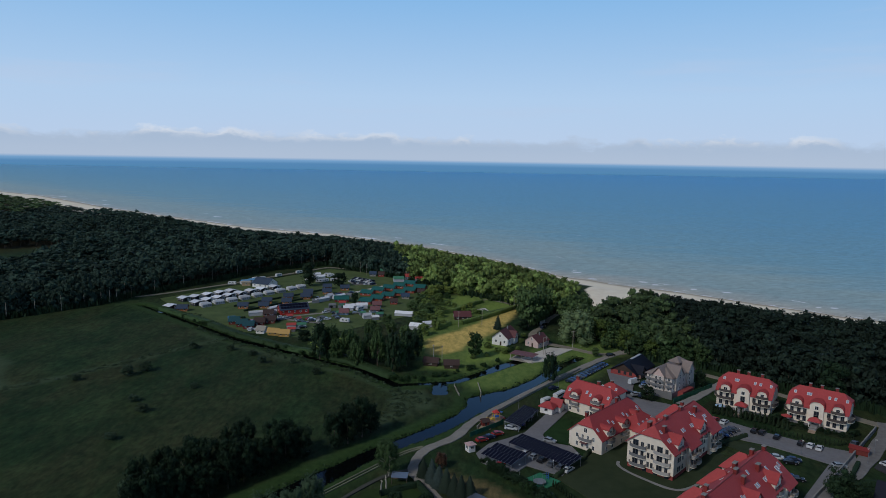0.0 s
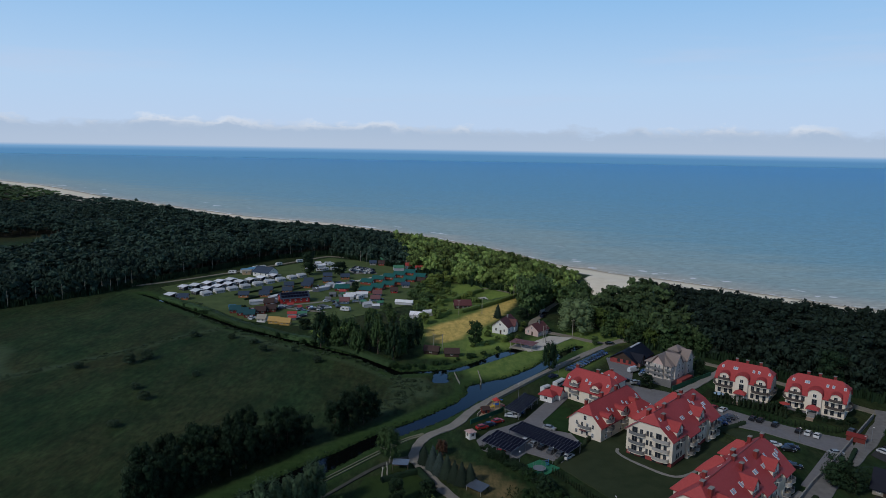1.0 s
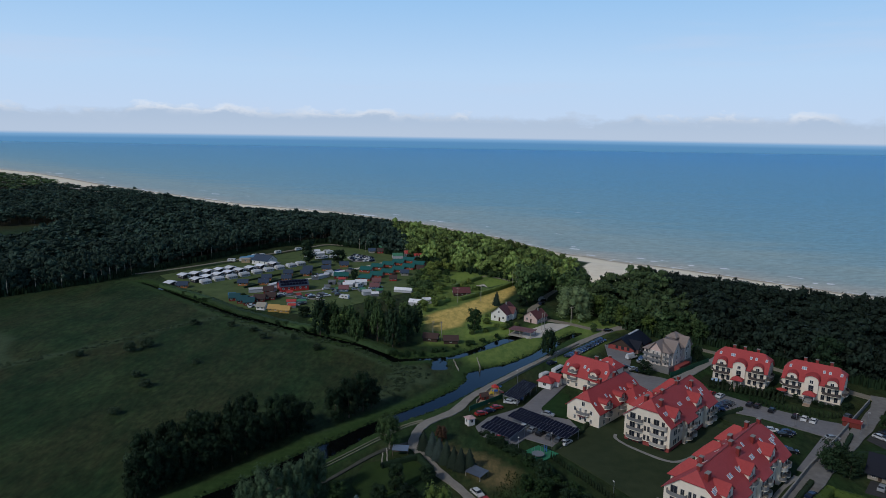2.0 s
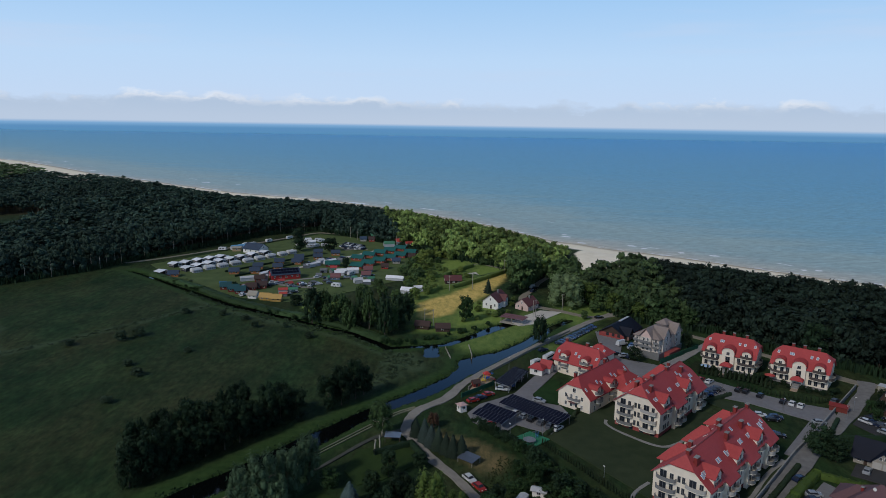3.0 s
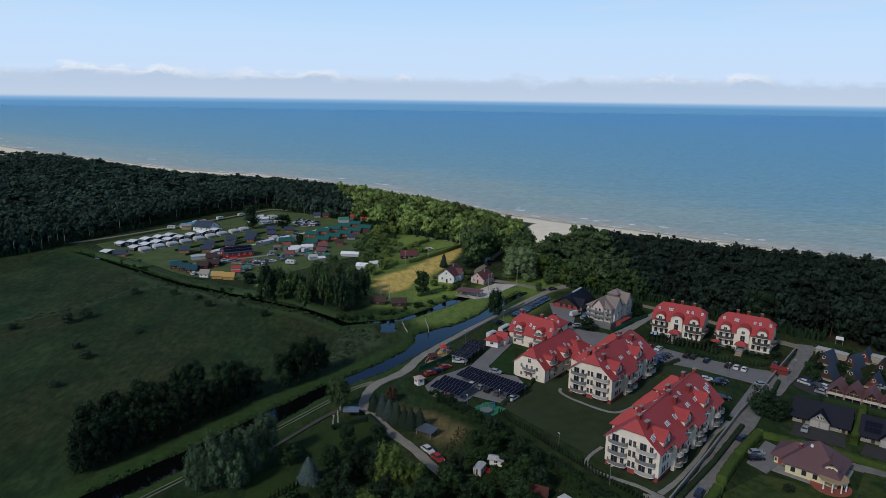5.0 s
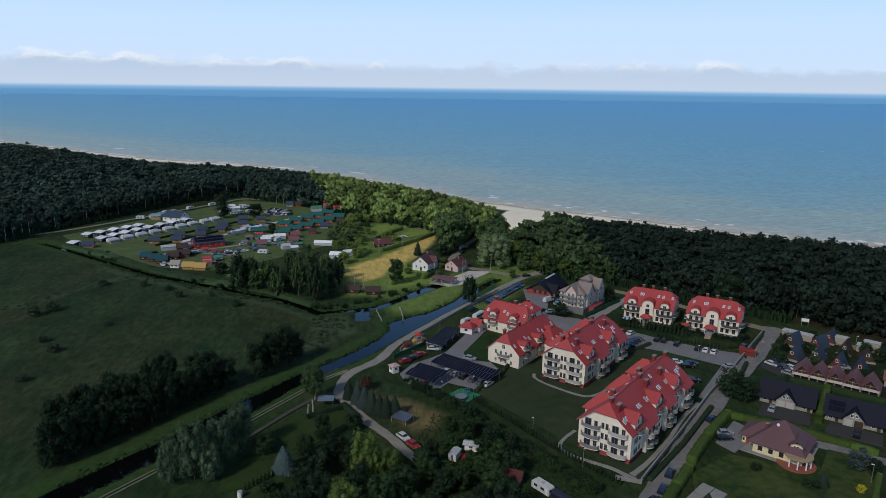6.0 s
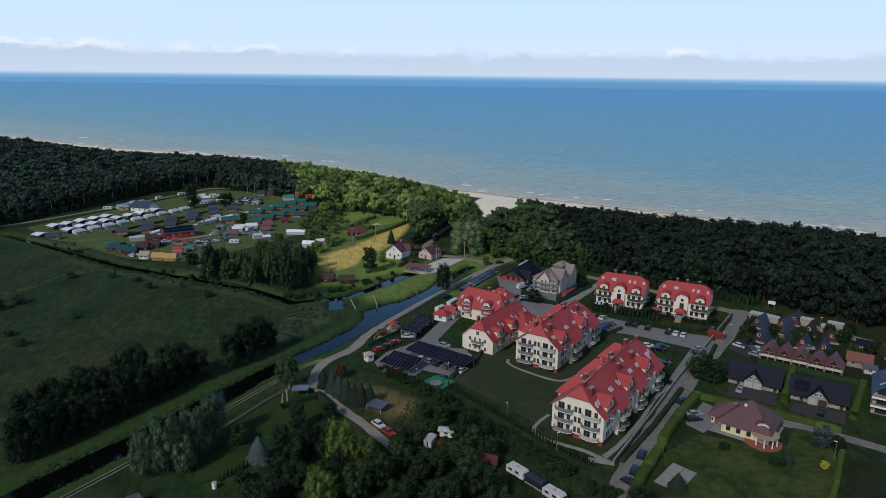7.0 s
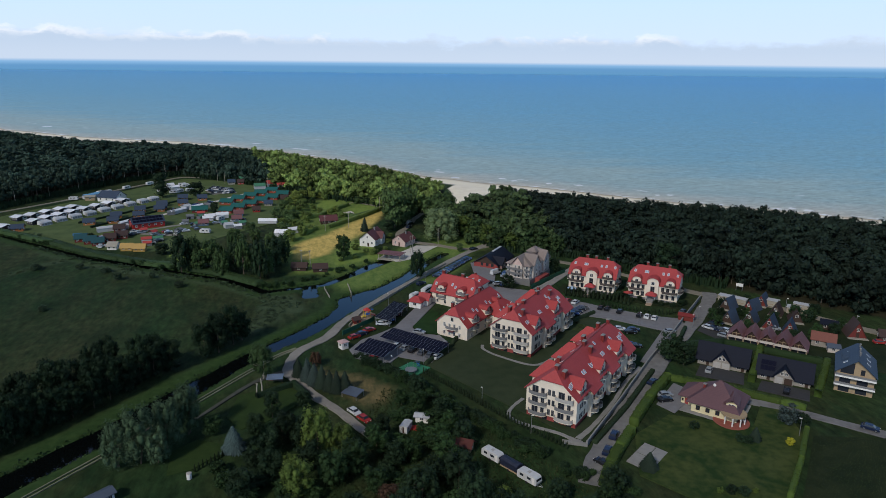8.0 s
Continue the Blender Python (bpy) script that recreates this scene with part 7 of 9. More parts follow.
for x, y, h, w in ((-131.8, 275.8, 4, 8), (-127, 282, 4, 8), (-115, 245.6, 2.4, 6), (-107, 235.6, 2.8, 7), (-106, 210.6, 2.2, 6), (-80, 296.7, 3.2, 6), (-66, 297.5, 2.5, 4), (-52, 282.6, 2.5, 6), (-150, 268, 2.5, 6), (-98, 262, 2, 5), (-120, 318, 3, 7), (-101, 316, 2.5, 6), (-88, 309, 2.4, 7)):
    plant(x, y, h * 1.15, w * 0.85, "round", M_WILLOWBUSH, "low grey-green willow bush on the meadow", name="shrub", cb=0.0)
# belt of tall trees by the camp
for x, y in ((-47, 306), (-42, 310), (-37, 303), (-32, 307), (-27, 300), (-22, 304), (-17, 297), (-14, 305), (-33, 316), (-41, 318), (-12, 312), (-19, 290), (-50, 313), (-10, 322), (-55, 308), (-36, 298)):
    plant(x, y - 3, rnd.uniform(10, 20), rnd.uniform(7.5, 10.5), "plume", M_BELT if rnd.random() < 0.45 else M_LEAFDARK, "tall dark poplar in a belt by the ditch", name="poplar_tree", group="tree belt by the camp", cb=0.05)
# gardens in the sun patch, shown by their brightened leaf colours
for x, y, h, w, m in ((-14.2, 424, 9, 9, M_POPLARSUN), (-18.3, 405, 8, 9, M_POPLARSUN), (-7.2, 448, 8, 10, M_LEAFSUN), (-3.4, 465, 7, 9, M_LEAFSUN), (-11.5, 398, 8, 8, M_POPLARSUN), (-5, 377, 7, 9, M_GARDENSUN), (3.6, 447, 5, 5, M_LEAF), (-4, 426, 8, 9, M_GARDENSUN), (0, 404, 6, 8, M_GARDENSUN), (-7.4, 405, 7, 8, M_POPLARSUN), (-8, 458, 8, 9, M_LEAFSUN),
                      (-10, 415, 7, 8, M_GARDENSUN), (-2, 436, 7, 8, M_GARDENSUN), (-9, 388, 7, 8, M_POPLARSUN), (-14, 384, 6, 7, M_GARDENSUN), (0, 394, 5, 6, M_GARDENSUN), (-12, 437, 8, 8, M_GARDENSUN), (8, 418, 4, 5, M_GARDENSUN), (14, 412, 4, 5, M_LEAFSUN), (4, 425, 5, 6, M_GARDENSUN), (18, 421, 4, 5, M_LEAFSUN), (17, 402, 4, 5, M_GARDENSUN), (22, 405, 4, 5, M_GARDENSUN),
                      (-11, 333, 8, 8, M_GARDENSUN), (-18, 342, 8, 8, M_POPLARSUN), (-8, 352, 7, 8, M_GARDENSUN), (-2, 364, 6, 7, M_GARDENSUN), (-12, 372, 7, 8, M_POPLARSUN), (-26, 352, 8, 8, M_POPLARSUN), (-33, 342, 8, 8, M_POPLARSUN), (-30, 372, 7, 8, M_POPLARSUN), (-38, 362, 7, 8, M_POPLARSUN), (2, 372, 4, 5, M_GARDENSUN)):
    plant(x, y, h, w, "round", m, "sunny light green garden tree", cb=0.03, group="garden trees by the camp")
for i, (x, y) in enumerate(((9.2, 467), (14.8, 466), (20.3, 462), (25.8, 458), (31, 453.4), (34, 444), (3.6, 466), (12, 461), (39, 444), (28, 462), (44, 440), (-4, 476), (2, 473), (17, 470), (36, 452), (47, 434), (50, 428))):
    plant(x, y, 4 + (i * 7 % 5), 6 + (i * 3 % 4), "round", (M_LEAFSUN, M_GARDENSUN, M_POPLARSUN)[i % 3], "leafy bush at the foot of the wood", name="shrub", cb=0.0, group="garden trees by the camp")
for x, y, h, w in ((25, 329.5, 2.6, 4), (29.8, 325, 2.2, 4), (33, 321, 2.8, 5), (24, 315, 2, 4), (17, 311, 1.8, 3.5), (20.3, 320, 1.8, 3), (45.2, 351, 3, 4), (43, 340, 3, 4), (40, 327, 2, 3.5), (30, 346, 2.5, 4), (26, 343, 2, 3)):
    plant(x, y, h, w, "round", M_GARDENSUN, "round green garden bush near the white house", name="shrub", cb=0.0)
plant(18.2, 313, 13.5, 9.5, "round", M_LEAF, "dark tree at the edge of the hay field", cb=0.06)
plant(32.5, 368, 8.5, 6.0, "spruce", M_SPRUCE, "dark spruce behind the white house", name="spruce_tree", leaves=700, cb=0.02)
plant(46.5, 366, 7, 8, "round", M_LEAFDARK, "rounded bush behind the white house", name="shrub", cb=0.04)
plant(36, 322, 4, 6, "round", M_LEAF, "garden bush by the shelter", name="shrub", cb=0.04)
plant(25, 330, 3, 5, "round", M_LEAFLIME, "garden bush on a lawn", name="shrub", cb=0.04)
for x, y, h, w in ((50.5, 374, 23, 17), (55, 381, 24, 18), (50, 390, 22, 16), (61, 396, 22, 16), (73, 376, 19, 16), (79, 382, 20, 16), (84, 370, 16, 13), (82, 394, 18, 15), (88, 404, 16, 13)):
    plant(x, y, h, w, "round", M_POPLARSUN, "very tall leafy poplar by the beach drive", name="poplar_tree", cb=0.04)
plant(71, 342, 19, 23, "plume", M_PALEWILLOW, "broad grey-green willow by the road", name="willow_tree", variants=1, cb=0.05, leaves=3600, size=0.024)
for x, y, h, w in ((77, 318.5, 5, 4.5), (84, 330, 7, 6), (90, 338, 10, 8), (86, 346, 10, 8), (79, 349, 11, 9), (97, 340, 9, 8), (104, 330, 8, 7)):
    plant(x, y, h, w, "round", M_POPLARSUN, "green broad-leaved tree by the road", cb=0.06)
for x, y, h, w, m in ((90, 340, 12, 9, M_LEAF), (94, 330, 11, 8, M_LEAFLIME), (98.5, 321, 11, 8, M_LEAF), (104, 316, 10, 8, M_LEAFLIME), (110, 311, 12, 9, M_LEAF), (117, 309, 12, 9, M_LEAF), (86, 346, 12, 9, M_LEAFLIME), (101, 330, 14, 10, M_LEAF), (113, 318, 14, 10, M_LEAF), (124, 304, 11, 8, M_LEAF), (160, 262, 16, 11, M_LEAFDARK)):
    plant(x, y, h * 1.1, w * 1.25, "round", M_BELT if m == M_LEAF else m, "green broad-leaved tree at the edge of the pine wood", cb=0.04)
plant(49.5, 280, 14, 8.0, "plume", M_ALDER, "dark narrow conifer on the canal bank", name="conifer_tree", variants=1, leaves=3000, size=0.028, cb=0.02)
plant(-98.7, 483, 18, 15, "column", M_LEAFDARK, "dense dark columnar tree in the camp", name="poplar_tree", variants=1, leaves=1500, cb=0.03)
plant(-77, 485, 11, 13, "round", M_LEAFDARK, "broad round tree in the camp", cb=0.04)
plant(-57, 428, 8, 6, "round", M_LEAFDARK, "dark tree among the cabins", cb=0.04)
plant(-69.7, 336, 6, 9, "round", M_LEAFDARK, "dark bush at the edge of the camp", name="shrub", cb=0.0)
plant(-62, 341, 5, 7, "round", M_LEAFDARK, "dark bush at the edge of the camp", name="shrub", cb=0.0)
plant(-112, 371, 4, 4, "round", M_LEAFDARK, "dark bush beside the red cabins", name="shrub", cb=0.0)
# gardens of the houses
plant(117.5, 181.5, 10, 9, "round", M_LEAFDARK, "dark tree beside the street", cb=0.05)
plant(121, 178, 9, 8, "round", M_LEAFDARK, "dark tree beside the street", cb=0.05)
plant(124, 188, 6, 6, "round", M_LEAFDARK, "dark tree beside the street", cb=0.05)
plant(129.5, 139.5, 6.5, 6.5, "round", M_JUNIPER, "grey-blue juniper on the garden lawn", name="shrub", variants=1, cb=0.0)
plant(133, 138, 4, 5, "round", M_LEAFDARK, "dark shrub on the garden lawn", name="shrub", cb=0.0)
plant(123, 129.8, 2.2, 2.6, "round", M_BLOSSOM, "bright yellow bush on the garden lawn", name="shrub", variants=1, cb=0.0)
plant(115.5, 133.3, 4, 3.5, "spruce", M_SPRUCE, "small grey conifer on the garden lawn", name="spruce_tree", cb=0.0)
for x, y in ((111.5, 133.6), (113, 132.5), (103.2, 141.5), (96.5, 114.5), (99, 113.5)):
    plant(x, y, 2.0, 3.4, "round", M_LEAFDARK, "low dark shrub on the garden lawn", name="shrub", cb=0.0)
plant(82.5, 126.5, 4.5, 5, "spruce", M_SPRUCE, "dark conifer beside concrete slabs", name="spruce_tree", cb=0.0)
for x, y in ((94, 115), (102, 113.5)):
    plant(x, y, 1.6, 1.8, "round", M_LEAFLIME, "small yellow-green bush on the lawn", name="shrub", cb=0.0)
for x, y, h in ((176, 188, 5), (181, 192, 5), (184, 208, 6), (170, 204, 4), (160, 202, 4), (150, 205, 5), (152, 212, 5), (167, 213, 4), (190, 206, 5), (196, 198, 4)):
    plant(x, y, h, h * 0.9, "round", M_LEAF, "bush between the holiday cabins", name="shrub", cb=0.0, group="bushes between cabins")
for x, y, h in ((158, 216, 3.5), (166, 214, 4), (174, 206, 4.5), (160, 199, 3.5), (170, 190, 4), (186, 204, 5), (188, 192, 4.5), (164, 224, 4), (176, 226, 4), (194, 210, 5)):
    plant(x, y, h, h * 1.1, "round", M_LEAFDARK, "dark tree between the holiday cabins", cb=0.04, group="bushes between cabins", leaves=1200, size=0.04)
for cx, cy in ((112.0, 257.0), (132.8, 243.0)):
    for u, v, h in ((1, 5, 2.2), (3.4, 6.2, 1.8), (5.6, 4.6, 2.4), (7.6, 6.6, 1.6), (12.2, 5.4, 2.0), (14.4, 6.4, 2.4), (16.6, 4.8, 1.7), (18.8, 6.2, 2.3), (21.4, 4.2, 2.8), (22.6, 1.2, 2.4)):
        plant(cx + 0.8 * u - 0.6 * v, cy - 0.6 * u - 0.8 * v, h, h * 1.2, "round", M_LEAFDARK, "dark shrub in a villa garden", name="shrub", cb=0.0, group="villa shrubs")
plant(85.5, 259, 7, 7, "round", M_LEAFDARK, "dark tree between the flats and the guest house", cb=0.05)
plant(113, 277, 8, 6, "round", M_LEAFDARK, "dark tree behind the guest house", cb=0.05)


def bare_stem(x, y, h, lean, seed):
    """A bleached dead trunk with a few stubs of limbs."""
    r = random.Random(seed)
    bm = bmesh.new()
    pts = [Vector((lean * k * k * 0.1 + r.uniform(-0.06, 0.06), r.uniform(-0.06, 0.06), h * k / 4 - 0.1 * (k == 0))) for k in range(5)]
    for k in range(4):
        tube(bm, pts[k], pts[k + 1], 0.24 - 0.025 * k, 0.215 - 0.025 * k, 8)
    t = thing("dead_trunk", pose(x, y, 0.15), "bleached bare trunk of a dead tree on a lawn", "tree trunk")
    part("stem", bm, M_PALEBARK, t)
    for k in range(3):
        bm = bmesh.new()
        q, a = pts[1].lerp(pts[4], r.uniform(0.3, 0.9)), r.uniform(0, 6.28)
        tube(bm, q, q + Vector((0.45 * math.cos(a), 0.45 * math.sin(a), 0.35)), 0.08, 0.04, 6)
        part("limb_stub", bm, M_PALEBARK, t)


bare_stem(-12.5, 180.2, 3.4, 0.2, 1)
bare_stem(-11.0, 180.9, 4.4, -0.15, 2)

# ---- hedges ----
def hedge(pts, w, h, material, label, name="hedge", seed=1, step=0.55):
    """A clipped hedge: a solid core with leaves standing out of it."""
    r = np.random.RandomState(seed)
    P = [np.array(p, float) for p in pts]
    V, F, off = [], [], 0
    for a, b in zip(P[:-1], P[1:]):
        L = np.hypot(*(b - a))
        d = (b - a) / L
        n = np.array([-d[1], d[0]])
        ends = [a - d * w * 0.3, b + d * w * 0.3]
        ring = [(-w / 2, 0.0), (-w / 2 * 0.95, h * 0.9), (-w / 4, h), (w / 4, h), (w / 2 * 0.95, h * 0.9), (w / 2, 0.0)]
        k = max(2, int(L / 1.2))
        rows = []
        for i in range(k + 1):
            c = ends[0] + (ends[1] - ends[0]) * i / k
            j = r.uniform(0.9, 1.08)
            rows.append([np.r_[c + n * o * r.uniform(0.9, 1.1), z * j] for o, z in ring])
        A = np.array(rows)
        f = []
        m = len(ring)
        for i in range(k):
            for q in range(m - 1):
                p0, p1, p2, p3 = i * m + q, i * m + q + 1, (i + 1) * m + q + 1, (i + 1) * m + q
                f += [(p0, p1, p2), (p0, p2, p3)]
        for e in (0, k):
            f += [(e * m, e * m + q, e * m + q + 1) for q in range(1, m - 1)]
        V.append(A.reshape(-1, 3)), F.append(np.array(f) + off)
        off += A.shape[0] * m
        cnt = int(L * (w + 2 * h) * 3 / (step / 0.55))
        t, side = r.uniform(0, L, cnt), r.uniform(0, 1, cnt)
        top = side < w / (w + 2 * h)
        o = np.where(top, r.uniform(-w / 2, w / 2, cnt), np.where(r.uniform(0, 1, cnt) < 0.5, -w / 2, w / 2))
        z = np.where(top, h, r.uniform(0.05, h, cnt))
        C = np.stack([a[0] + d[0] * t + n[0] * o, a[1] + d[1] * t + n[1] * o, z], -1)
        N = np.stack([np.where(top, 0, n[0] * np.sign(o)), np.where(top, 0, n[1] * np.sign(o)), top.astype(float)], -1)
        v, ff = leaf_tris(r, C, N, 0.22)
        V.append(v), F.append(ff + off)
        off += len(v)
    V = np.concatenate(V)
    V[:, 2] += 0.05
    return tagged(new(name, tri_mesh(name, V, np.concatenate(F), [material])), label, "hedge")


hedge([(110.3, 168.9), (98, 157), (88.1, 146.0)], 2.4, 2.2, M_HEDGE, "thick clipped yellow-green hedge beside the street")
hedge([(85.2, 141.8), (79, 135), (73.8, 128.8), (69, 122)], 2.4, 2.2, M_HEDGE, "thick clipped yellow-green hedge beside the street", seed=2)
hedge([(109.5, 169.5), (114.5, 166.5), (127, 157), (134.5, 149.5), (139, 145)], 1.6, 1.8, M_HEDGE, "long clipped garden hedge", seed=3)
hedge([(135.2, 163.4), (152, 183)], 2.0, 2.4, M_HEDGE, "clipped hedge between two houses", seed=4)
hedge([(148.6, 151.5), (167, 170)], 2.0, 2.4, M_HEDGE, "clipped hedge beside a house", seed=5)
hedge([(131, 134), (120, 122), (108, 110)], 1.3, 2.0, M_HEDGE, "clipped hedge along the garden", seed=6)
hedge([(144, 190.5), (167, 170.5)], 1.5, 1.8, M_LEAF, "green hedge behind the houses", seed=7)
hedge([(124, 190), (143, 191)], 1.6, 2.0, M_LEAFDARK, "dark hedge beside a parking lot", seed=8)
hedge([(137, 205), (127.5, 193), (118, 183)], 1.2, 1.4, M_LEAFDARK, "dark hedge along the street wall", seed=9)
hedge([(108, 174), (90, 154.5), (74, 138.8)], 1.4, 1.2, M_THUJA, "low dark hedge inside the street wall", seed=10)
hedge([(72, 242), (50.6, 206)], 1.1, 1.2, M_THUJA, "low dark hedge between lawn and flats", seed=11)
hedge([(50, 204), (39, 191)], 1.1, 1.4, M_THUJA, "dark hedge between lawn and car park", seed=12)
hedge([(110, 225), (97, 217)], 1.2, 1.3, M_THUJA, "low dark hedge beside parking bays", seed=13)
hedge([(-0.9, 366.3), (5.8, 375.6), (12.7, 378), (22.6, 389.2), (35.9, 406), (48, 424)], 2.4, 2.3, M_GARDENSUN, "long field hedge beside the hay field", seed=14)
hedge([(-2.5, 399.8), (8.5, 409.3), (21.9, 431.4), (26.2, 437.2)], 2.2, 2.2, M_GARDENSUN, "field hedge between gardens", seed=15)
hedge([(20.5, 407.7), (30.7, 404.2), (39.1, 413.6)], 1.8, 2.0, M_POPLARSUN, "field hedge between mown plots", seed=16)
hedge([(-12, 178), (-2, 184), (2, 176)], 1.6, 1.5, M_LEAFDARK, "dark hedge round a garden plot", seed=17)
for pts, s in (([(-170, 398), (-130, 366), (-104, 341), (-74, 320)], 18), ([(-74, 320), (-56, 311), (-36, 297), (-20, 281)], 19)):
    hedge(pts, 4.5, 1.9, M_REED, "band of tall reeds and brambles along the ditch", seed=s)
for y, xs in ((0, ((-130, 410, -108, 438), (-120, 398, -90, 440), (-104, 442, -84, 470))),):
    for i, (a, b, c, d) in enumerate(xs):
        hedge([(a, b), (c, d)], 1.0, 1.2, M_LEAFDARK, "low camp hedge between caravan rows", seed=20 + i)


def thuja_row(pts, gap, h, label):
    """Single clipped thujas in a line."""
    V, F = crown(77, "hedge", 150, 0.09, 5)
    meshes = [tri_mesh("crown", V * (s, s, 1) * (h * 0.42, h * 0.42, h), F, [M_THUJA]) for s in (1.0, 1.15)]
    r = random.Random(3)
    for a, b in zip(pts[:-1], pts[1:]):
        L = math.hypot(b[0] - a[0], b[1] - a[1])
        for i in range(int(L / gap)):
            q = (i + 0.5) / int(L / gap)
            o = new("thuja", meshes[r.randrange(2)])
            k = r.uniform(0.8, 1.2)
            o.matrix_world = Matrix.Translation((a[0] + (b[0] - a[0]) * q, a[1] + (b[1] - a[1]) * q, 0.05)) @ Matrix.Diagonal((1, 1, k, 1)) @ pose(0, 0, 0, 0, 0, r.uniform(0, 360))
            tagged(o, label, "thuja", "row of thujas")


thuja_row([(-24.2, 143.2), (-17.8, 149.4)], 1.0, 2.0, "narrow green thuja in a garden row")
thuja_row([(37, 186), (46.3, 170), (51.1, 161), (61, 145), (66.5, 137.5)], 1.1, 2.2, "narrow dark thuja in a planted row")
thuja_row([(106, 247), (116, 241.5), (123, 237.5), (128, 231)], 1.5, 4.0, "tall dark thuja in front of a villa")
thuja_row([(116, 234), (127, 225), (138, 219), (146, 222)], 1.3, 2.2, "dark thuja along the street")


# ---- reeds and rough grass ----
def tufts(name, lines, count, spread, h, material, label, seed):
    r = np.random.RandomState(seed)
    C = []
    for line in lines:
        P = np.array([p[:2] for p in line], float)
        W = np.array([p[2] if len(p) > 2 else 0 for p in line])
        L = np.hypot(*np.diff(P, axis=0).T)
        for i in range(len(P) - 1):
            k = int(count * L[i])
            t = r.uniform(0, 1, k)
            d = (P[i + 1] - P[i]) / L[i]
            n = np.array([-d[1], d[0]])
            side = np.where(r.uniform(0, 1, k) < 0.5, -1, 1)
            o = side * (W[i] + (W[i + 1] - W[i]) * t + np.abs(r.normal(0.5, spread, k)))
            C.append(P[i] + (P[i + 1] - P[i]) * t[:, None] + n * o[:, None])
    C = np.concatenate(C)
    Z = height(C[:, 0], C[:, 1])
    C = C[Z > -1.25]
    Z = Z[Z > -1.25]
    k = len(C)
    a = r.uniform(0, 6.28, k)
    w = r.uniform(0.25, 0.6, k)
    hh = h * r.uniform(0.5, 1.3, k)
    t = np.stack([np.cos(a), np.sin(a), np.zeros(k)], -1) * w[:, None]
    base = np.c_[C, Z - 0.05]
    lean = r.normal(0, 0.2, (k, 2))
    V = np.stack([base - t, base + t, base + np.c_[lean + t[:, :2] * 0.4, hh], base + np.c_[lean - t[:, :2] * 0.5, hh * 0.85]], 1).reshape(-1, 3)
    F = (np.arange(k)[:, None, None] * 4 + np.array([[0, 1, 2], [0, 2, 3]])).reshape(-1, 3)
    return tagged(new(name, tri_mesh(name, V, F, [material])), label, "reeds", kind="stuff")


tufts("reeds", [CANAL[1:], BRANCH, DITCH, POND], 12, 0.5, 0.4, M_REED, "green reeds along the water's edge", 41)

def rush_bed(line, half, gap, h, label, seed):
    """Low soft clumps of rushes growing along a line."""
    r = np.random.RandomState(seed)
    spots = []
    for a, b in zip(line[:-1], line[1:]):
        L = math.hypot(b[0] - a[0], b[1] - a[1])
        for _ in range(int(L / gap)):
            q = r.uniform()
            x, y = a[0] + (b[0] - a[0]) * q + r.normal(0, half), a[1] + (b[1] - a[1]) * q + r.normal(0, half)
            z = float(height(np.array([x]), np.array([y]))[0])
            if z > -0.5:
                spots.append((x, y, z - 0.25, r.uniform(1.4, 3.0), h * r.uniform(0.5, 1.2), 0.0))
    return forest("reeds", spots, round_far, M_RUSH, M_REED, label, 0.02, (0.7, 0.85, 1.0, 1.2), "reeds")


rush_bed(RUSHES[0], 1.3, 0.7, 1.0, "band of grey-green rushes across the meadow", 42)
rush_bed(RUSHES[2], 2.2, 0.7, 1.3, "tall reed bed beside the ditch and canal", 44)
rush_bed(RUSHES[3], 2.2, 0.5, 1.3, "tall reed bed beside the ditch and canal", 45)


def thicket(line, gap, spread, h, materials, label, seed):
    """Low bushes growing into each other along a line."""
    r = random.Random(seed)
    for a, b in zip(line[:-1], line[1:]):
        L = math.hypot(b[0] - a[0], b[1] - a[1])
        for i in range(int(L / gap)):
            q = r.random()
            hh = h * r.uniform(0.7, 1.3)
            plant(a[0] + (b[0] - a[0]) * q + r.uniform(-spread, spread), a[1] + (b[1] - a[1]) * q + r.uniform(-spread, spread), hh, hh * 1.5, "round", r.choice(materials), label, name="shrub", cb=0.0, leaves=700, size=0.05, group="thicket")


thicket([(18, 199), (24, 192), (30, 183.5), (35, 177)], 0.75, 1.8, 2.2, (M_LEAFDARK, M_LEAFDARK, M_LEAF), "dark bush in the thicket behind the car park", 44)
thicket([(36, 172), (44, 159.5), (52, 146), (60, 134)], 0.8, 1.6, 2.0, (M_LEAFDARK, M_LEAF), "tangled bush beside the thuja row", 45)
thicket([(33, 176), (40, 163), (47, 150)], 1.2, 2.2, 2.6, (M_LEAFDARK, M_LEAF), "tangled bush beside the thuja row", 47)
thicket([(62, 130), (68, 124), (74, 116)], 1.0, 2.2, 2.4, (M_LEAFDARK, M_LEAF), "tangled bush at the end of the street", 48)
thicket([(-150, 380), (-120, 357), (-90, 331), (-60, 309)], 3.4, 2.6, 2.2, (M_LEAF,), "overgrown bush along the ditch", 49)
thicket([(-33, 296), (-16, 277), (0, 281), (12, 290), (30, 308)], 2.2, 1.6, 1.8, (M_LEAF,), "low bush on the canal bank", 50)
def rough_grass(poly, gap, h, material, label, seed, keep=None):
    """Tussocks of long grass scattered over a field."""
    X, Y = scatter(poly, gap, seed, keep)
    r = np.random.RandomState(seed)
    k = len(X)
    a, w, hh = r.uniform(0, 6.28, k), gap * r.uniform(0.15, 0.5, k), h * r.uniform(0.4, 1.4, k)
    base = np.stack([X, Y, height(X, Y) - 0.03], -1)
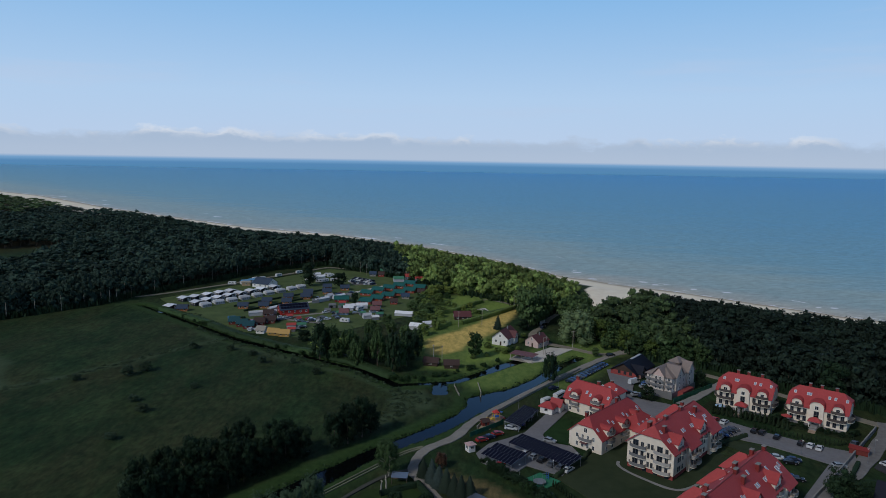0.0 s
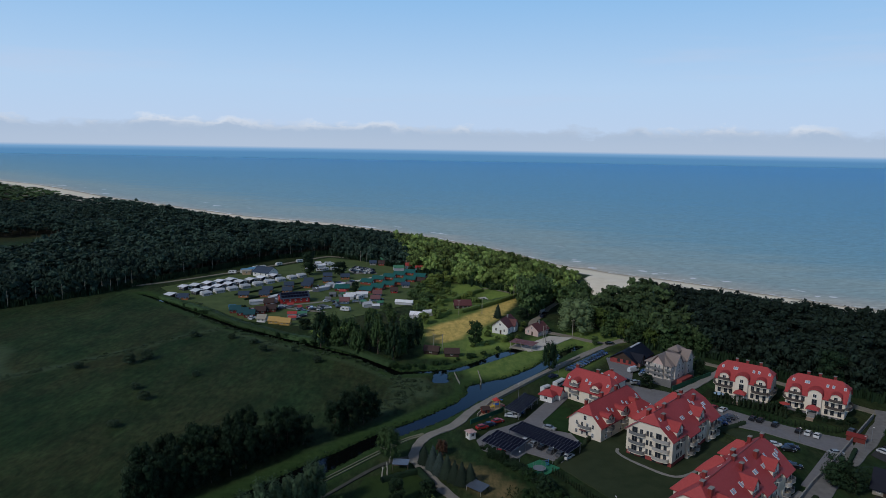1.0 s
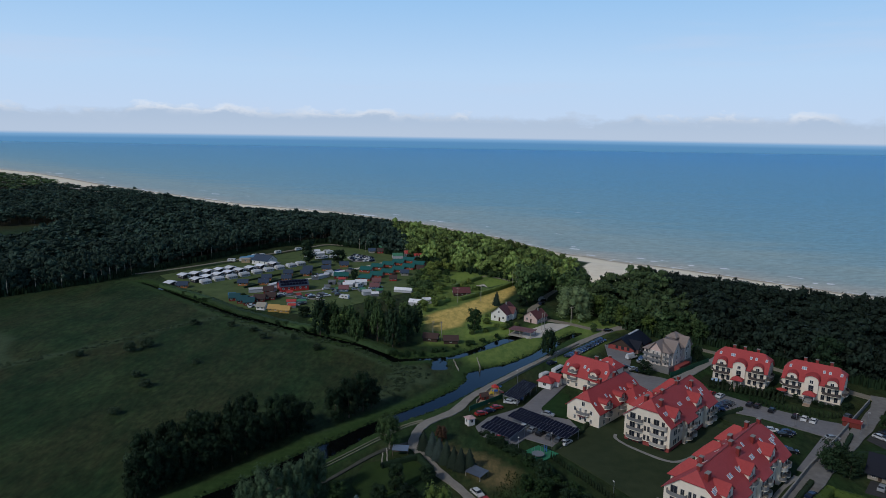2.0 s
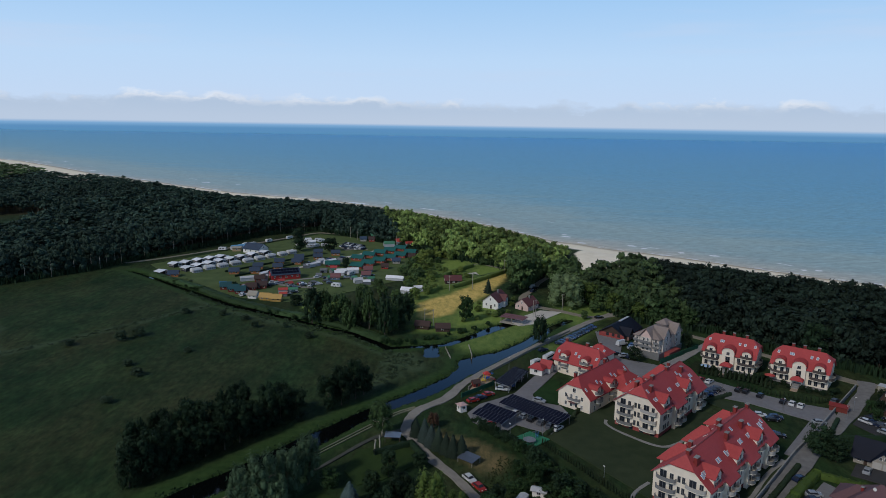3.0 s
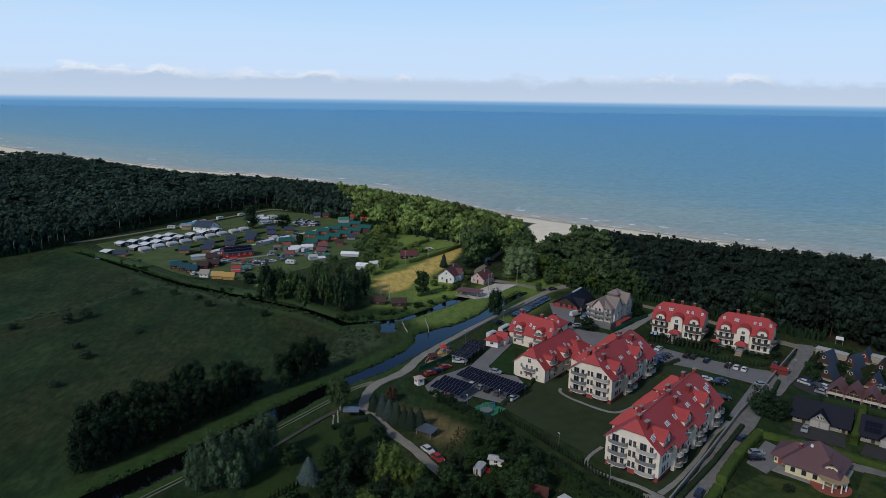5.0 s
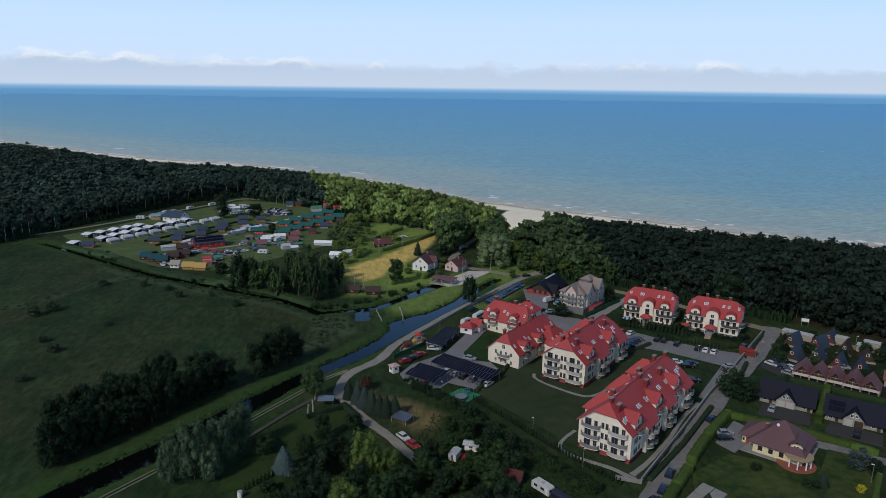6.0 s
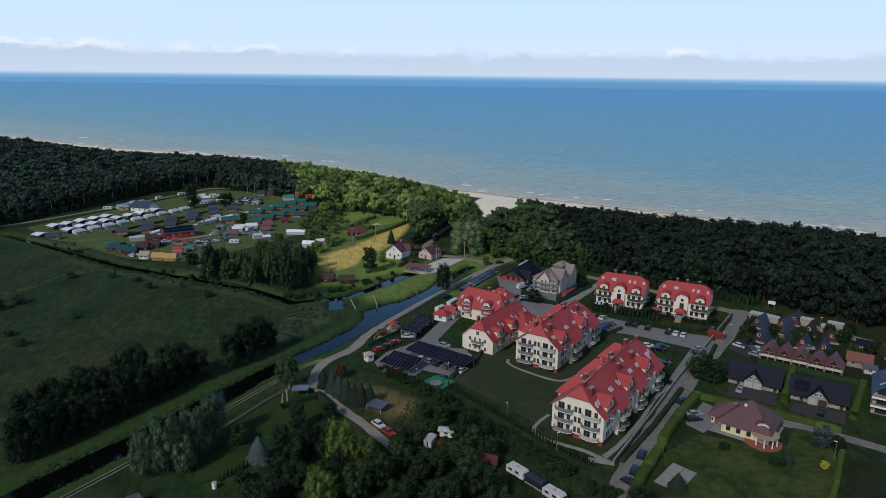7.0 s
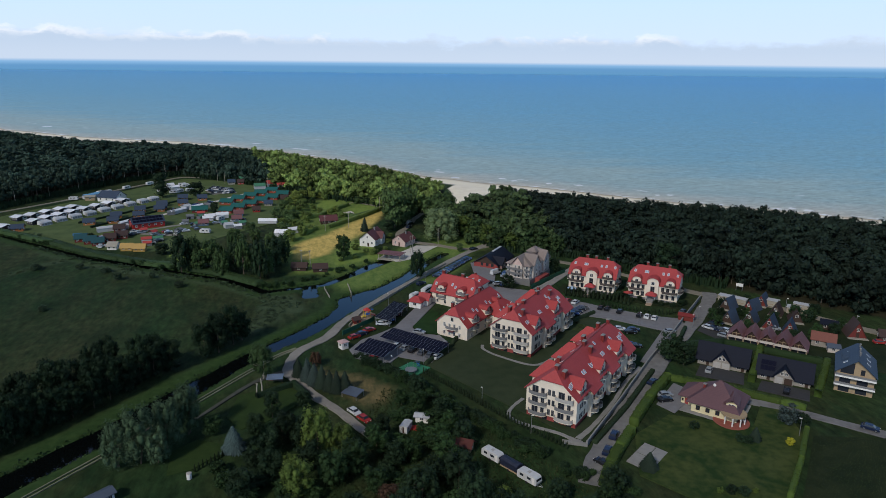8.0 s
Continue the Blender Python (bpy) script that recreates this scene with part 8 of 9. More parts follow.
    t = np.stack([np.cos(a), np.sin(a), np.zeros(k)], -1) * w[:, None]
    up = np.c_[r.normal(0, 0.5, (k, 2)) * w[:, None], hh]
    s = np.stack([-np.sin(a), np.cos(a), np.zeros(k)], -1) * w[:, None]
    V = np.stack([base - t, base + t, base + up, base - s, base + s, base + up * (1, 1, 0.8)], 1).reshape(-1, 3)
    return tagged(new("rough_grass", tri_mesh("rough_grass", V, np.arange(k * 6).reshape(-1, 3), [material])), label, "grass", kind="stuff")


rough_grass([(132, 132), (150, 128), (178, 102), (165, 88), (118, 92), (109, 107)], 0.55, 0.35, M_GRASS, "long rough grass on an unmown plot", 61)
rough_grass([(4, 128), (22, 112), (70, 112), (62, 130), (48, 150), (36, 172), (24, 178), (16, 158)], 0.8, 0.5, M_GRASS, "rank grass between the scrub trees", 63)
for line, s in (([(-4, 126), (14, 116), (34, 112)], 71), ([(10, 140), (24, 130), (44, 112)], 72), ([(20, 150), (34, 141), (40, 131)], 73), ([(-16, 140), (-6, 132), (6, 124)], 74), ([(24, 160), (34, 154), (40, 146)], 75)):
    thicket(line, 1.7, 3.2, 3.2, (M_LEAFDARK, M_LEAF, M_LEAF), "dense bush filling the scrub", s)
tufts("underwood", [[p for p in FOREST_E[1:9]], FOREST_W[2:7], FOREST_MID[0:7]], 24, 1.6, 3.2, M_LEAFDARK, "underwood along the edge of the forest", 46)

# ---- cars ----
CAR_COLS = {"white": (0.62, 0.63, 0.64), "silver": (0.32, 0.34, 0.36), "black": (0.012, 0.013, 0.016), "blue": (0.03, 0.07, 0.20), "red": (0.35, 0.03, 0.025), "grey": (0.09, 0.095, 0.105), "navy": (0.015, 0.025, 0.06)}
_cars = {}


def car_shell(bm, prof, half):
    """Side profile (x, z) given width, with tumblehome above the waist."""
    n = len(prof)
    rows = []
    for s in (-1, 1):
        rows.append([bm.verts.new((x, s * half * (1 - 0.18 * max(0.0, (z - 0.95) / 0.55)), z)) for x, z in prof])
    for i in range(n):
        j = (i + 1) % n
        bm.faces.new((rows[0][i], rows[0][j], rows[1][j], rows[1][i]))
    bm.faces.new(rows[0][::-1]), bm.faces.new(rows[1])
    bmesh.ops.recalc_face_normals(bm, faces=bm.faces)
    return bm


def car(x, y, a, colour, kind="car", z=0.34):
    key = (colour, kind)
    m = pose(x, y, z, 0, 0, a)
    group = "parked cars"
    if key in _cars:
        return copy_thing(_cars[key], m)
    paint = mat("car_paint_" + colour, CAR_COLS[colour], tuple(c * 0.85 for c in CAR_COLS[colour]), 0.25, 0.1, scale=0.8, amount=0.3, spec=0.6)
    t = thing("parked_car" if kind == "car" else "parked_van", m, "%s %s parked on the paving" % (colour, "hatchback car" if kind == "car" else "delivery van"), kind, group)
    if kind == "car":
        L, W, H = 4.4, 0.9, 1.5
        low = [(-2.2, 0.3), (2.2, 0.3), (2.22, 0.65), (2.05, 0.85), (1.1, 0.95), (-1.9, 1.0), (-2.2, 0.9)]
        top = [(1.15, 0.93), (0.45, 1.44), (-1.2, 1.5), (-1.95, 0.98)]
        glass_p = [(1.05, 0.98), (0.42, 1.40), (-1.18, 1.45), (-1.86, 1.02)]
        wheels = ((-1.35, 1.35), 0.32)
    else:
        L, W, H = 5.6, 1.0, 2.4
        low = [(-2.8, 0.35), (2.8, 0.35), (2.85, 0.9), (2.6, 1.15), (-2.8, 1.2)]
        top = [(2.55, 1.1), (1.7, 2.2), (1.4, 2.4), (-2.75, 2.4), (-2.8, 1.15)]
        glass_p = [(2.5, 1.2), (1.72, 2.1), (1.2, 2.1), (1.2, 1.2)]
        wheels = ((-1.8, 1.8), 0.36)
    part("body", car_shell(bmesh.new(), low, W), paint, t)
    part("roof", car_shell(bmesh.new(), top, W * 0.97), paint, t)
    part("side_glass", car_shell(bmesh.new(), glass_p, W * 0.985), M_GLASS, t, "dark car glass")
    if kind == "car":
        part("windscreen", boxes((-0.01, 0.01, -0.72, 0.72, -0.36, 0.36)), M_GLASS, t).matrix_local = Matrix.Translation((0.82, 0, 1.2)) @ pose(0, 0, 0, 0, -53, 0)
        part("rear_window", boxes((-0.01, 0.01, -0.7, 0.7, -0.3, 0.3)), M_GLASS, t).matrix_local = Matrix.Translation((-1.6, 0, 1.26)) @ pose(0, 0, 0, 0, 55, 0)
    for wx_ in wheels[0]:
        for s in (-1, 1):
            bm = bmesh.new()
            tube(bm, (wx_, s * (W - 0.18), wheels[1]), (wx_, s * (W + 0.02), wheels[1]), wheels[1], n=10)
            w = part("wheel", bm, M_TYRE, t)
            bm = bmesh.new()
            tube(bm, (wx_, s * (W + 0.0), wheels[1]), (wx_, s * (W + 0.035), wheels[1]), wheels[1] * 0.6, n=8)
            part("rim", bm, M_STEEL, w)
    for s in (-1, 1):
        part("headlight", boxes((L / 2 - 0.12, L / 2 + 0.02, s * 0.62 - 0.16, s * 0.62 + 0.16, 0.62, 0.76)), M_TRIM, t)
    _cars[key] = t
    return t


crnd = random.Random(8)
MIX = ["white", "silver", "black", "blue", "grey", "navy", "red", "silver", "black", "grey"]
# row beside the canal lane
for i in range(13):
    q = i / 12
    car(58.3 + 19.6 * q, 279.1 + 25.2 * q, -20 + crnd.uniform(-4, 4), crnd.choice(["blue", "navy", "black", "navy", "grey", "blue"]), z=0.12)
for x, y, a, c in ((107.1, 236.5, 45, "white"), (104.5, 238.5, 45, "red"), (114.7, 228.9, 50, "black"), (116.8, 227.5, 50, "black"), (120.3, 223.9, 50, "black"), (126.0, 218.9, 50, "black"), (128.3, 217.3, 52, "white"), (130.3, 215.4, 52, "white"), (144.6, 219.9, 40, "grey"),
                   (99.4, 223.6, -8, "silver"), (101.6, 224.6, -8, "blue"), (103.6, 226.4, -8, "navy"), (105.6, 228.2, -8, "black"), (107.6, 229.8, -8, "grey"),
                   (112.5, 207.5, -15, "white"), (115.2, 204.2, -15, "black"), (117.2, 206, -15, "navy"), (109.5, 195, -15, "blue"), (111.5, 192.6, -15, "black"), (129.5, 202.5, 0, "silver"),
                   (89.8, 276.3, 0, "blue"), (88.4, 273.6, 0, "silver"), (90.6, 278.2, 0, "navy"), (79.2, 265.9, 15, "black"), (82.4, 264.0, 15, "silver"), (84.8, 262.2, 15, "navy"),
                   (145.4, 203.5, -60, "white"), (146.9, 202.1, -60, "navy"), (148.6, 200.6, -60, "grey"), (150.2, 199.4, -60, "white"), (146.6, 195.5, -50, "silver"), (148.4, 205.6, -60, "black"), (151.4, 207.2, -60, "black"), (168.5, 211.0, -40, "white"), (168.9, 198.8, -30, "silver"), (197.2, 181.2, -20, "red"),
                   (125.9, 171.4, 48, "silver"), (140.8, 154.8, 48, "black"), (104.0, 158.7, 0, "silver"), (102.6, 156.0, 2, "black"),
                   (80.0, 140.7, 52, "navy"), (75.3, 134.2, 52, "navy"), (72.0, 129.6, 118, "black"), (104.4, 166.6, 30, "navy"),
                   (17.7, 215.8, 30, "red"), (20.4, 218.2, 30, "navy"), (23.3, 221.2, 30, "red"), (28.4, 226.3, -15, "white"), (40.6, 216.4, -30, "silver"),
                   (49.5, 269.4, 30, "navy"), (26.6, 409, 20, "black"), (9, 379, 40, "black"), (60.5, 378, 50, "black"), (58.5, 371, 50, "navy"), (84.5, 319.5, 20, "black"), (160.8, 133.8, -50, "black"), (149, 132.5, -48, "navy")):
    car(x, y, a, c)
for i, (x, y) in enumerate(((20.5, 199.6), (23.0, 197.8), (31.5, 206.2), (34.0, 203.8), (36.3, 201.6), (39.0, 199.0), (41.4, 196.8), (43.4, 195.2), (29.6, 227.0), (31.4, 230.4), (33.4, 234.0), (35.2, 237.2))):
    car(x, y, 50 + crnd.uniform(-3, 3) if i < 8 else -28, crnd.choice(MIX))
car(14.6, 164.1, -57, "white", z=0.3)
car(17.0, 159.8, -57, "red", z=0.3)
car(85.2, 278.8, 35, "white", "van")
car(59.5, 380.5, 60, "white", "van", z=0.3)
car(46.6, 202.2, 50, "silver", "van")
# camp cars
for x, y, a, c in ((-102.7, 354.6, 10, "white"), (-92.1, 377.9, 30, "grey"), (-89.4, 380.5, 30, "silver"), (-79, 357.2, 20, "silver"), (-77.2, 371.2, 30, "grey"), (-74.8, 379.5, 30, "white"), (-75.8, 360.5, 30, "black"), (-148.8, 487.4, 40, "blue"), (-146, 492.3, 40, "blue"), (-143.2, 502.2, 40, "white"), (-139, 505.1, 40, "silver"), (-66, 381, 20, "white"), (-60, 384, 20, "grey"), (-64, 396, 30, "black"), (-70, 398, 30, "white"), (-52, 398, 20, "silver")):
    car(x, y, a, c, z=0.2)
for row, (ax, ay, bx, by, n) in enumerate(((-69, 516, -55, 505, 8), (-70, 510, -54, 499, 9), (-66, 495, -53, 493, 7), (-71, 503, -58, 492, 7))):
    for i in range(n):
        q = i / (n - 1)
        car(ax + (bx - ax) * q, ay + (by - ay) * q, 60 + crnd.uniform(-5, 5), crnd.choice(["white", "silver", "white", "grey", "black", "silver", "navy"]), z=0.24)


# ---- solar carports and the kiosk ----
def carport(corner, angle, L, W, cols, label, rows=2):
    """Steel posts, rails and tilted rows of dark panels."""
    t = thing("solar_carport", pose(corner[0], corner[1], 0.33, 0, 0, angle), label, "carport", "solar carports")
    n = max(2, int(L / 5.2) + 1)
    for i in range(n):
        x = 0.2 + (L - 0.4) * i / (n - 1)
        for y, h in ((0.4, 2.2), (W - 0.4, 2.7)):
            part("post", boxes((x - 0.09, x + 0.09, y - 0.09, y + 0.09, 0, h)), M_STEEL, t)
        bm = bmesh.new()
        tube(bm, (x, 0, 2.18), (x, W, 2.76), 0.08, n=4)
        part("rafter", bm, M_STEEL, t)
    tilt = math.degrees(math.atan(0.58 / W))
    cell = boxes((0.02, L / cols - 0.03, 0.02, W / rows - 0.04, 0, 0.05))
    frame_me = link_mesh("solar_panel", cell, M_STEEL)
    glass_me = link_mesh("cell", boxes((0.05, L / cols - 0.06, 0.05, W / rows - 0.07, 0.05, 0.056)), M_PANEL)
    for j in range(rows):
        for i in range(cols):
            p = new("solar_panel", frame_me)
            p.parent = t
            p.matrix_local = Matrix.Translation((i * L / cols, j * W / rows, 2.3 + 0.58 * j / rows)) @ pose(0, 0, 0, tilt + 7, 0, 0)
            g = new("cell", glass_me)
            g.parent = p
    return t


carport((26.0, 209.9), -44.3, 23.6, 7.4, 20, "long double solar carport over parked cars", 2)
carport((16.7, 200.9), -40.5, 11.7, 8.6, 9, "broad solar carport beside the kiosk", 2)
carport((31.0, 223.6), 60.5, 17.8, 6.0, 16, "narrow solar carport along the drive", 2)

k = thing("kiosk", pose(13.2, 206.8, 0.1, 0, 0, 30), "small white guard hut with pinkish roof", "kiosk")
part("wall", boxes((0, 2.4, 0, 2.4, 0, 2.5)), M_WHITE, k)
bm = bmesh.new()
hip_roof(bm, 0, 2.4, 0, 2.4, 2.5, 3.2, 0.35, 0.15)
part("roof", bm, mat("pale_pink_tiles", (0.50, 0.34, 0.32), (0.42, 0.28, 0.27), 0.7), k)
for at, f in (((1.2, -0.01, 1.0), 0), ((-0.01, 1.2, 1.0), -90), ((2.41, 1.2, 1.0), 90)):
    window(k, at, f, 1.1, 1.1)
part("door", boxes((0.3, 1.1, 2.4, 2.46, 0.05, 2.0)), M_GREYWOOD, k)


def lane_shed(m):
    """A low open store with a blue-grey sheet roof on posts."""
    t = thing("shed", m, "low open store with blue-grey sheet roof by the lane", "shed")
    bm = bmesh.new()
    for k in range(12):
        box(bm, -2.4 + 0.4 * k, -2.04 + 0.4 * k, -1.6, 1.6, 2.0, 2.06)
        box(bm, -2.06 + 0.4 * k, -1.98 + 0.4 * k, -1.6, 1.6, 2.0, 2.10)
    bmesh.ops.rotate(bm, verts=bm.verts, cent=(0, 0, 2), matrix=Matrix.Rotation(radians(5), 3, "X"))
    part("roof", bm, M_BLUESHEET, t)
    for x in (-2.2, 2.2):
        for y in (-1.4, 1.4):
            part("post", boxes((x - 0.06, x + 0.06, y - 0.06, y + 0.06, -0.1, 2.0 + y * 0.087)), M_BARK, t)
    part("back_wall", boxes((-2.13, 2.13, 1.36, 1.42, 0, 1.9)), M_BARK, t)


lane_shed(pose(-7.6, 186.4, 0.12, 0, 0, -4))


def play_hut():
    b = thing("reception_hut", pose(40.6, 243.0, 0.33, 0, 0, -32), "small red-roofed reception hut with white walls", "hut")
    part("wall", boxes((0, 5, 0, 4, 0, 2.6)), M_WHITE, b)
    bm = bmesh.new()
    hip_roof(bm, 0, 5, 0, 4, 2.6, 4.4, 0.6)
    part("roof", bm, M_RED, b)
    part("annexe", boxes((2.5, 6.5, 4, 7.5, 0, 2.8)), M_WHITE, b)
    bm = bmesh.new()
    gable_roof(bm, 2.5, 6.5, 4, 7.5, 2.8, 4.8, 0.5)
    part("annexe_roof", bm, M_RED, b)
    window(b, (2.5, -0.01, 1.0), 0, 1.4, 1.1)
    window(b, (5.01, 2, 1.0), 90, 1.2, 1.1)


play_hut()


def coach(x, y, a, L, label):
    t = thing("minibus", pose(x, y, 0.34, 0, 0, a), label, "bus")
    part("body", boxes((-L / 2, L / 2, -1.1, 1.1, 0.4, 2.6), bevel=0.25), M_CARAVAN, t)
    part("window_band", boxes((-L / 2 + 0.3, L / 2 - 0.3, -1.12, 1.12, 1.5, 2.1)), M_GLASS, t)
    for wx_ in (-L / 2 + 1, L / 2 - 1):
        for s in (-1, 1):
            bm = bmesh.new()
            tube(bm, (wx_, s * 0.9, 0.4), (wx_, s * 1.14, 0.4), 0.4, n=10)
            part("wheel", bm, M_TYRE, t)


coach(50.3, 258.8, 52, 7.0, "long white minibus parked on grass")
coach(44.0, 251.8, 45, 4.8, "short white minibus parked on grass")


# ---- caravans and cabins ----
def caravan(m, label, L=5.6, group=""):
    t = thing("caravan", m, label, "caravan", group)
    prof = [(-L / 2, 0.5), (L / 2 - 0.25, 0.5), (L / 2, 1.2), (L / 2 - 0.35, 2.3), (L / 2 - 0.8, 2.55), (-L / 2 + 0.5, 2.55), (-L / 2 + 0.05, 2.2)]
    bm = bmesh.new()
    rows = [[bm.verts.new((x, s * 1.12, z)) for x, z in prof] for s in (-1, 1)]
    for i in range(len(prof)):
        j = (i + 1) % len(prof)
        bm.faces.new((rows[0][i], rows[0][j], rows[1][j], rows[1][i]))
    bm.faces.new(rows[0][::-1]), bm.faces.new(rows[1])
    bmesh.ops.recalc_face_normals(bm, faces=bm.faces)
    bmesh.ops.bevel(bm, geom=list(bm.edges), offset=0.08, segments=1, affect="EDGES")
    part("body", bm, M_CARAVAN, t)
    for x in (-L * 0.25, L * 0.12):
        for s in (-1, 1):
            part("window", boxes((x - 0.55, x + 0.55, s * 1.13 - 0.02, s * 1.13 + 0.02, 1.4, 2.0)), M_GLASS, t)
    part("front_window", boxes((L / 2 - 0.32, L / 2 - 0.1, -0.85, 0.85, 1.55, 2.05)), M_GLASS, t)
    part("door", boxes((L * 0.28, L * 0.28 + 0.6, -1.16, -1.12, 0.6, 2.3)), M_TRIM, t)
    part("roof_hatch", boxes((-0.4, 0.3, -0.35, 0.35, 2.55, 2.66)), M_RAILPALE, t)
    for s in (-1, 1):
        bm = bmesh.new()
        tube(bm, (0, s * 0.95, 0.34), (0, s * 1.14, 0.34), 0.34, n=10)
        part("wheel", bm, M_TYRE, t)
    bm = bmesh.new()
    tube(bm, (L / 2 - 0.2, 0.5, 0.5), (L / 2 + 1.1, 0, 0.5), 0.05, n=4)
    tube(bm, (L / 2 - 0.2, -0.5, 0.5), (L / 2 + 1.1, 0, 0.5), 0.05, n=4)
    part("drawbar", bm, M_STEEL, t)
    return t


cv = caravan(pose(46.6, 136.6, 0.1, 0, 0, -57), "white touring caravan parked on a green plot", 5.8)
copy_thing(cv, pose(52.6, 126.4, 0.1, 0, 0, -57))
tr = thing("covered_trailer", pose(49.8, 131.6, 0.1, 0, 0, -57), "trailer under a dark blue tarpaulin", "trailer")
bm = bmesh.new()
extrude_x(bm, [(-1.2, 0.9), (1.2, 0.9), (1.15, 2.3), (0.6, 2.7), (-0.6, 2.7), (-1.15, 2.3)], -2.6, 2.6)
bmesh.ops.recalc_face_normals(bm, faces=bm.faces)
part("tarpaulin", bm, mat("navy_tarpaulin", (0.02, 0.026, 0.05), (0.014, 0.018, 0.035), 0.5), tr)
part("bed", boxes((-2.6, 2.6, -1.15, 1.15, 0.45, 0.9)), M_TIMBER_PALE, tr)
for s in (-1, 1):
    bm = bmesh.new()
    tube(bm, (0, s * 0.95, 0.33), (0, s * 1.18, 0.33), 0.33, n=10)
    part("wheel", bm, M_TYRE, tr)
cottage("garden_hut", pose(38.5, 141.6, 0.1, 0, 0, -30), 3.6, 3.0, 1.9, 3.1, M_TIMBER_PALE, mat("dark_red_shingle", (0.09, 0.02, 0.016), (0.06, 0.015, 0.012), 0.8), "small orange wooden garden hut with red-brown roof", "hut", wins=1)
cottage("garden_caravan", pose(27.5, 151.5, 0.1, 0, 0, 60), 3.6, 2.1, 1.9, 2.2, M_CARAVAN, M_CANVAS, "old white caravan among bushes", "caravan", wins=2, over=0.1)
cottage("shed", pose(30.5, 157.0, 0.1, 0, 0, -20), 3.4, 1.8, 2.0, 2.3, M_WHITE, M_CANVAS, "pale shed among the bushes", "shed", wins=1)
part("porch_mat", boxes((0, 3.4, -2.4, 0, -0.1, 0.15)), M_REDPAINT, thing("garden_deck", pose(29.5, 155.5, 0.1, 0, 0, -20), "small red deck among bushes", "deck"))
cottage("mobile_home", pose(-43.4, 131.8, 0.1, 0, 0, 42), 5.6, 2.8, 2.2, 2.8, M_CARAVAN, M_PALEPANEL, "white mobile home with pale blue roof", "caravan", wins=3)
pc = thing("solar_shelter", pose(11.4, 174.5, 0.1, 0, 0, -40), "open shelter roofed with pale solar panels", "shelter")
for x in (0.2, 5.2):
    for y, h in ((0.3, 1.2), (4.0, 1.65)):
        part("post", boxes((x - 0.07, x + 0.07, y - 0.07, y + 0.07, -0.1, h)), M_GREYWOOD, pc)
for i in range(5):
    for j in range(2):
        p = part("solar_panel", boxes((0, 1.05, 0, 2.05, 0, 0.06)), M_PALEPANEL, pc)
        p.matrix_local = Matrix.Translation((i * 1.1, j * 2.1, 1.25 + 0.26 * j)) @ pose(0, 0, 0, 7, 0, 0)

# rows of caravans with awnings
CAMP = 58.0


def awning_van(m, label):
    """A caravan with a long rounded awning tent along its side."""
    t = caravan(m, label, 6.6, "camp caravans")
    bm = bmesh.new()
    extrude_x(bm, [(-1.13, 0.0), (-1.13, 2.45), (-2.0, 2.35), (-2.7, 2.05), (-3.1, 1.6), (-3.3, 0.0)], -3.1, 3.1)
    bmesh.ops.recalc_face_normals(bm, faces=bm.faces)
    a = part("awning", bm, M_TENTWHITE, t, "white and grey awning tent")
    for x in (-2.4, -0.8, 0.8, 2.4):
        bm = bmesh.new()
        plate(bm, [(x - 0.65, -3.32, 0.4), (x + 0.65, -3.32, 0.4), (x + 0.65, -3.16, 1.5), (x - 0.65, -3.16, 1.5)], 0.05)
        part("awning_window", bm, M_RAIL, a)
    for x in (-3.12, 3.12):
        part("awning_door", boxes((x - 0.03, x + 0.03, -2.9, -1.9, 0.05, 1.7)), M_RAIL, a)
    return t


av = None
for x, y in ((-148.9, 409.9), (-143.7, 418.8), (-137.5, 425.8), (-131.6, 433.5), (-125.8, 442.7), (-120.3, 450.9), (-114.6, 458.8), (-108.6, 467.0), (-103.6, 474.5)):
    m = pose(x, y, 0.15, 0, 0, CAMP - 6 + crnd.uniform(-4, 4))
    av = copy_thing(av, m) if av else awning_van(m, "white caravan with awning on the camp site")


def roofed_van(m):
    """A mobile home with a dark fabric annexe below a low white sheet roof, its gable to the row's front."""
    t = thing("roofed_mobile_home", m, "mobile home under a low white pitched weather roof", "mobile home", "roofed camp homes")
    part("body", boxes((-2.6, 3.0, -2.9, -0.5, 0.35, 2.2), bevel=0.12), M_CARAVAN, t)
    part("annexe", boxes((-2.4, 2.8, -0.45, 2.9, 0.0, 2.0)), M_CHARCOAL, t, "charcoal fabric annexe")
    for x in (-1.6, 0.3, 1.9):
        part("annexe_window", boxes((x - 0.45, x + 0.45, 2.9, 2.94, 0.9, 1.6)), M_RAILPALE, t)
    part("annexe_door", boxes((-2.44, -2.4, 0.4, 1.4, 0.0, 1.9)), M_GLASS, t)
    part("window", boxes((-2.64, -2.6, -2.4, -1.0, 1.2, 1.8)), M_GLASS, t)
    bm = bmesh.new()
    gable_roof(bm, -3.0, 3.4, -3.5, 3.5, 2.35, 3.15, 0.25, 0.08)
    part("roof", bm, M_SHEETWHITE, t, "low white sheet roof")
    for x in (-2.9, 3.3):
        bm = bmesh.new()
        extrude_x(bm, [(-3.3, 2.27), (3.3, 2.27), (0, 3.0)], x - 0.04, x + 0.04)
        bmesh.ops.recalc_face_normals(bm, faces=bm.faces)
        part("gable", bm, M_CHARCOAL, t, "dark gable cloth")
        for y in (-3.3, 3.3):
            part("post", boxes((x - 0.06, x + 0.06, y - 0.06, y + 0.06, -0.05, 2.3)), M_STEEL, t)
    return t


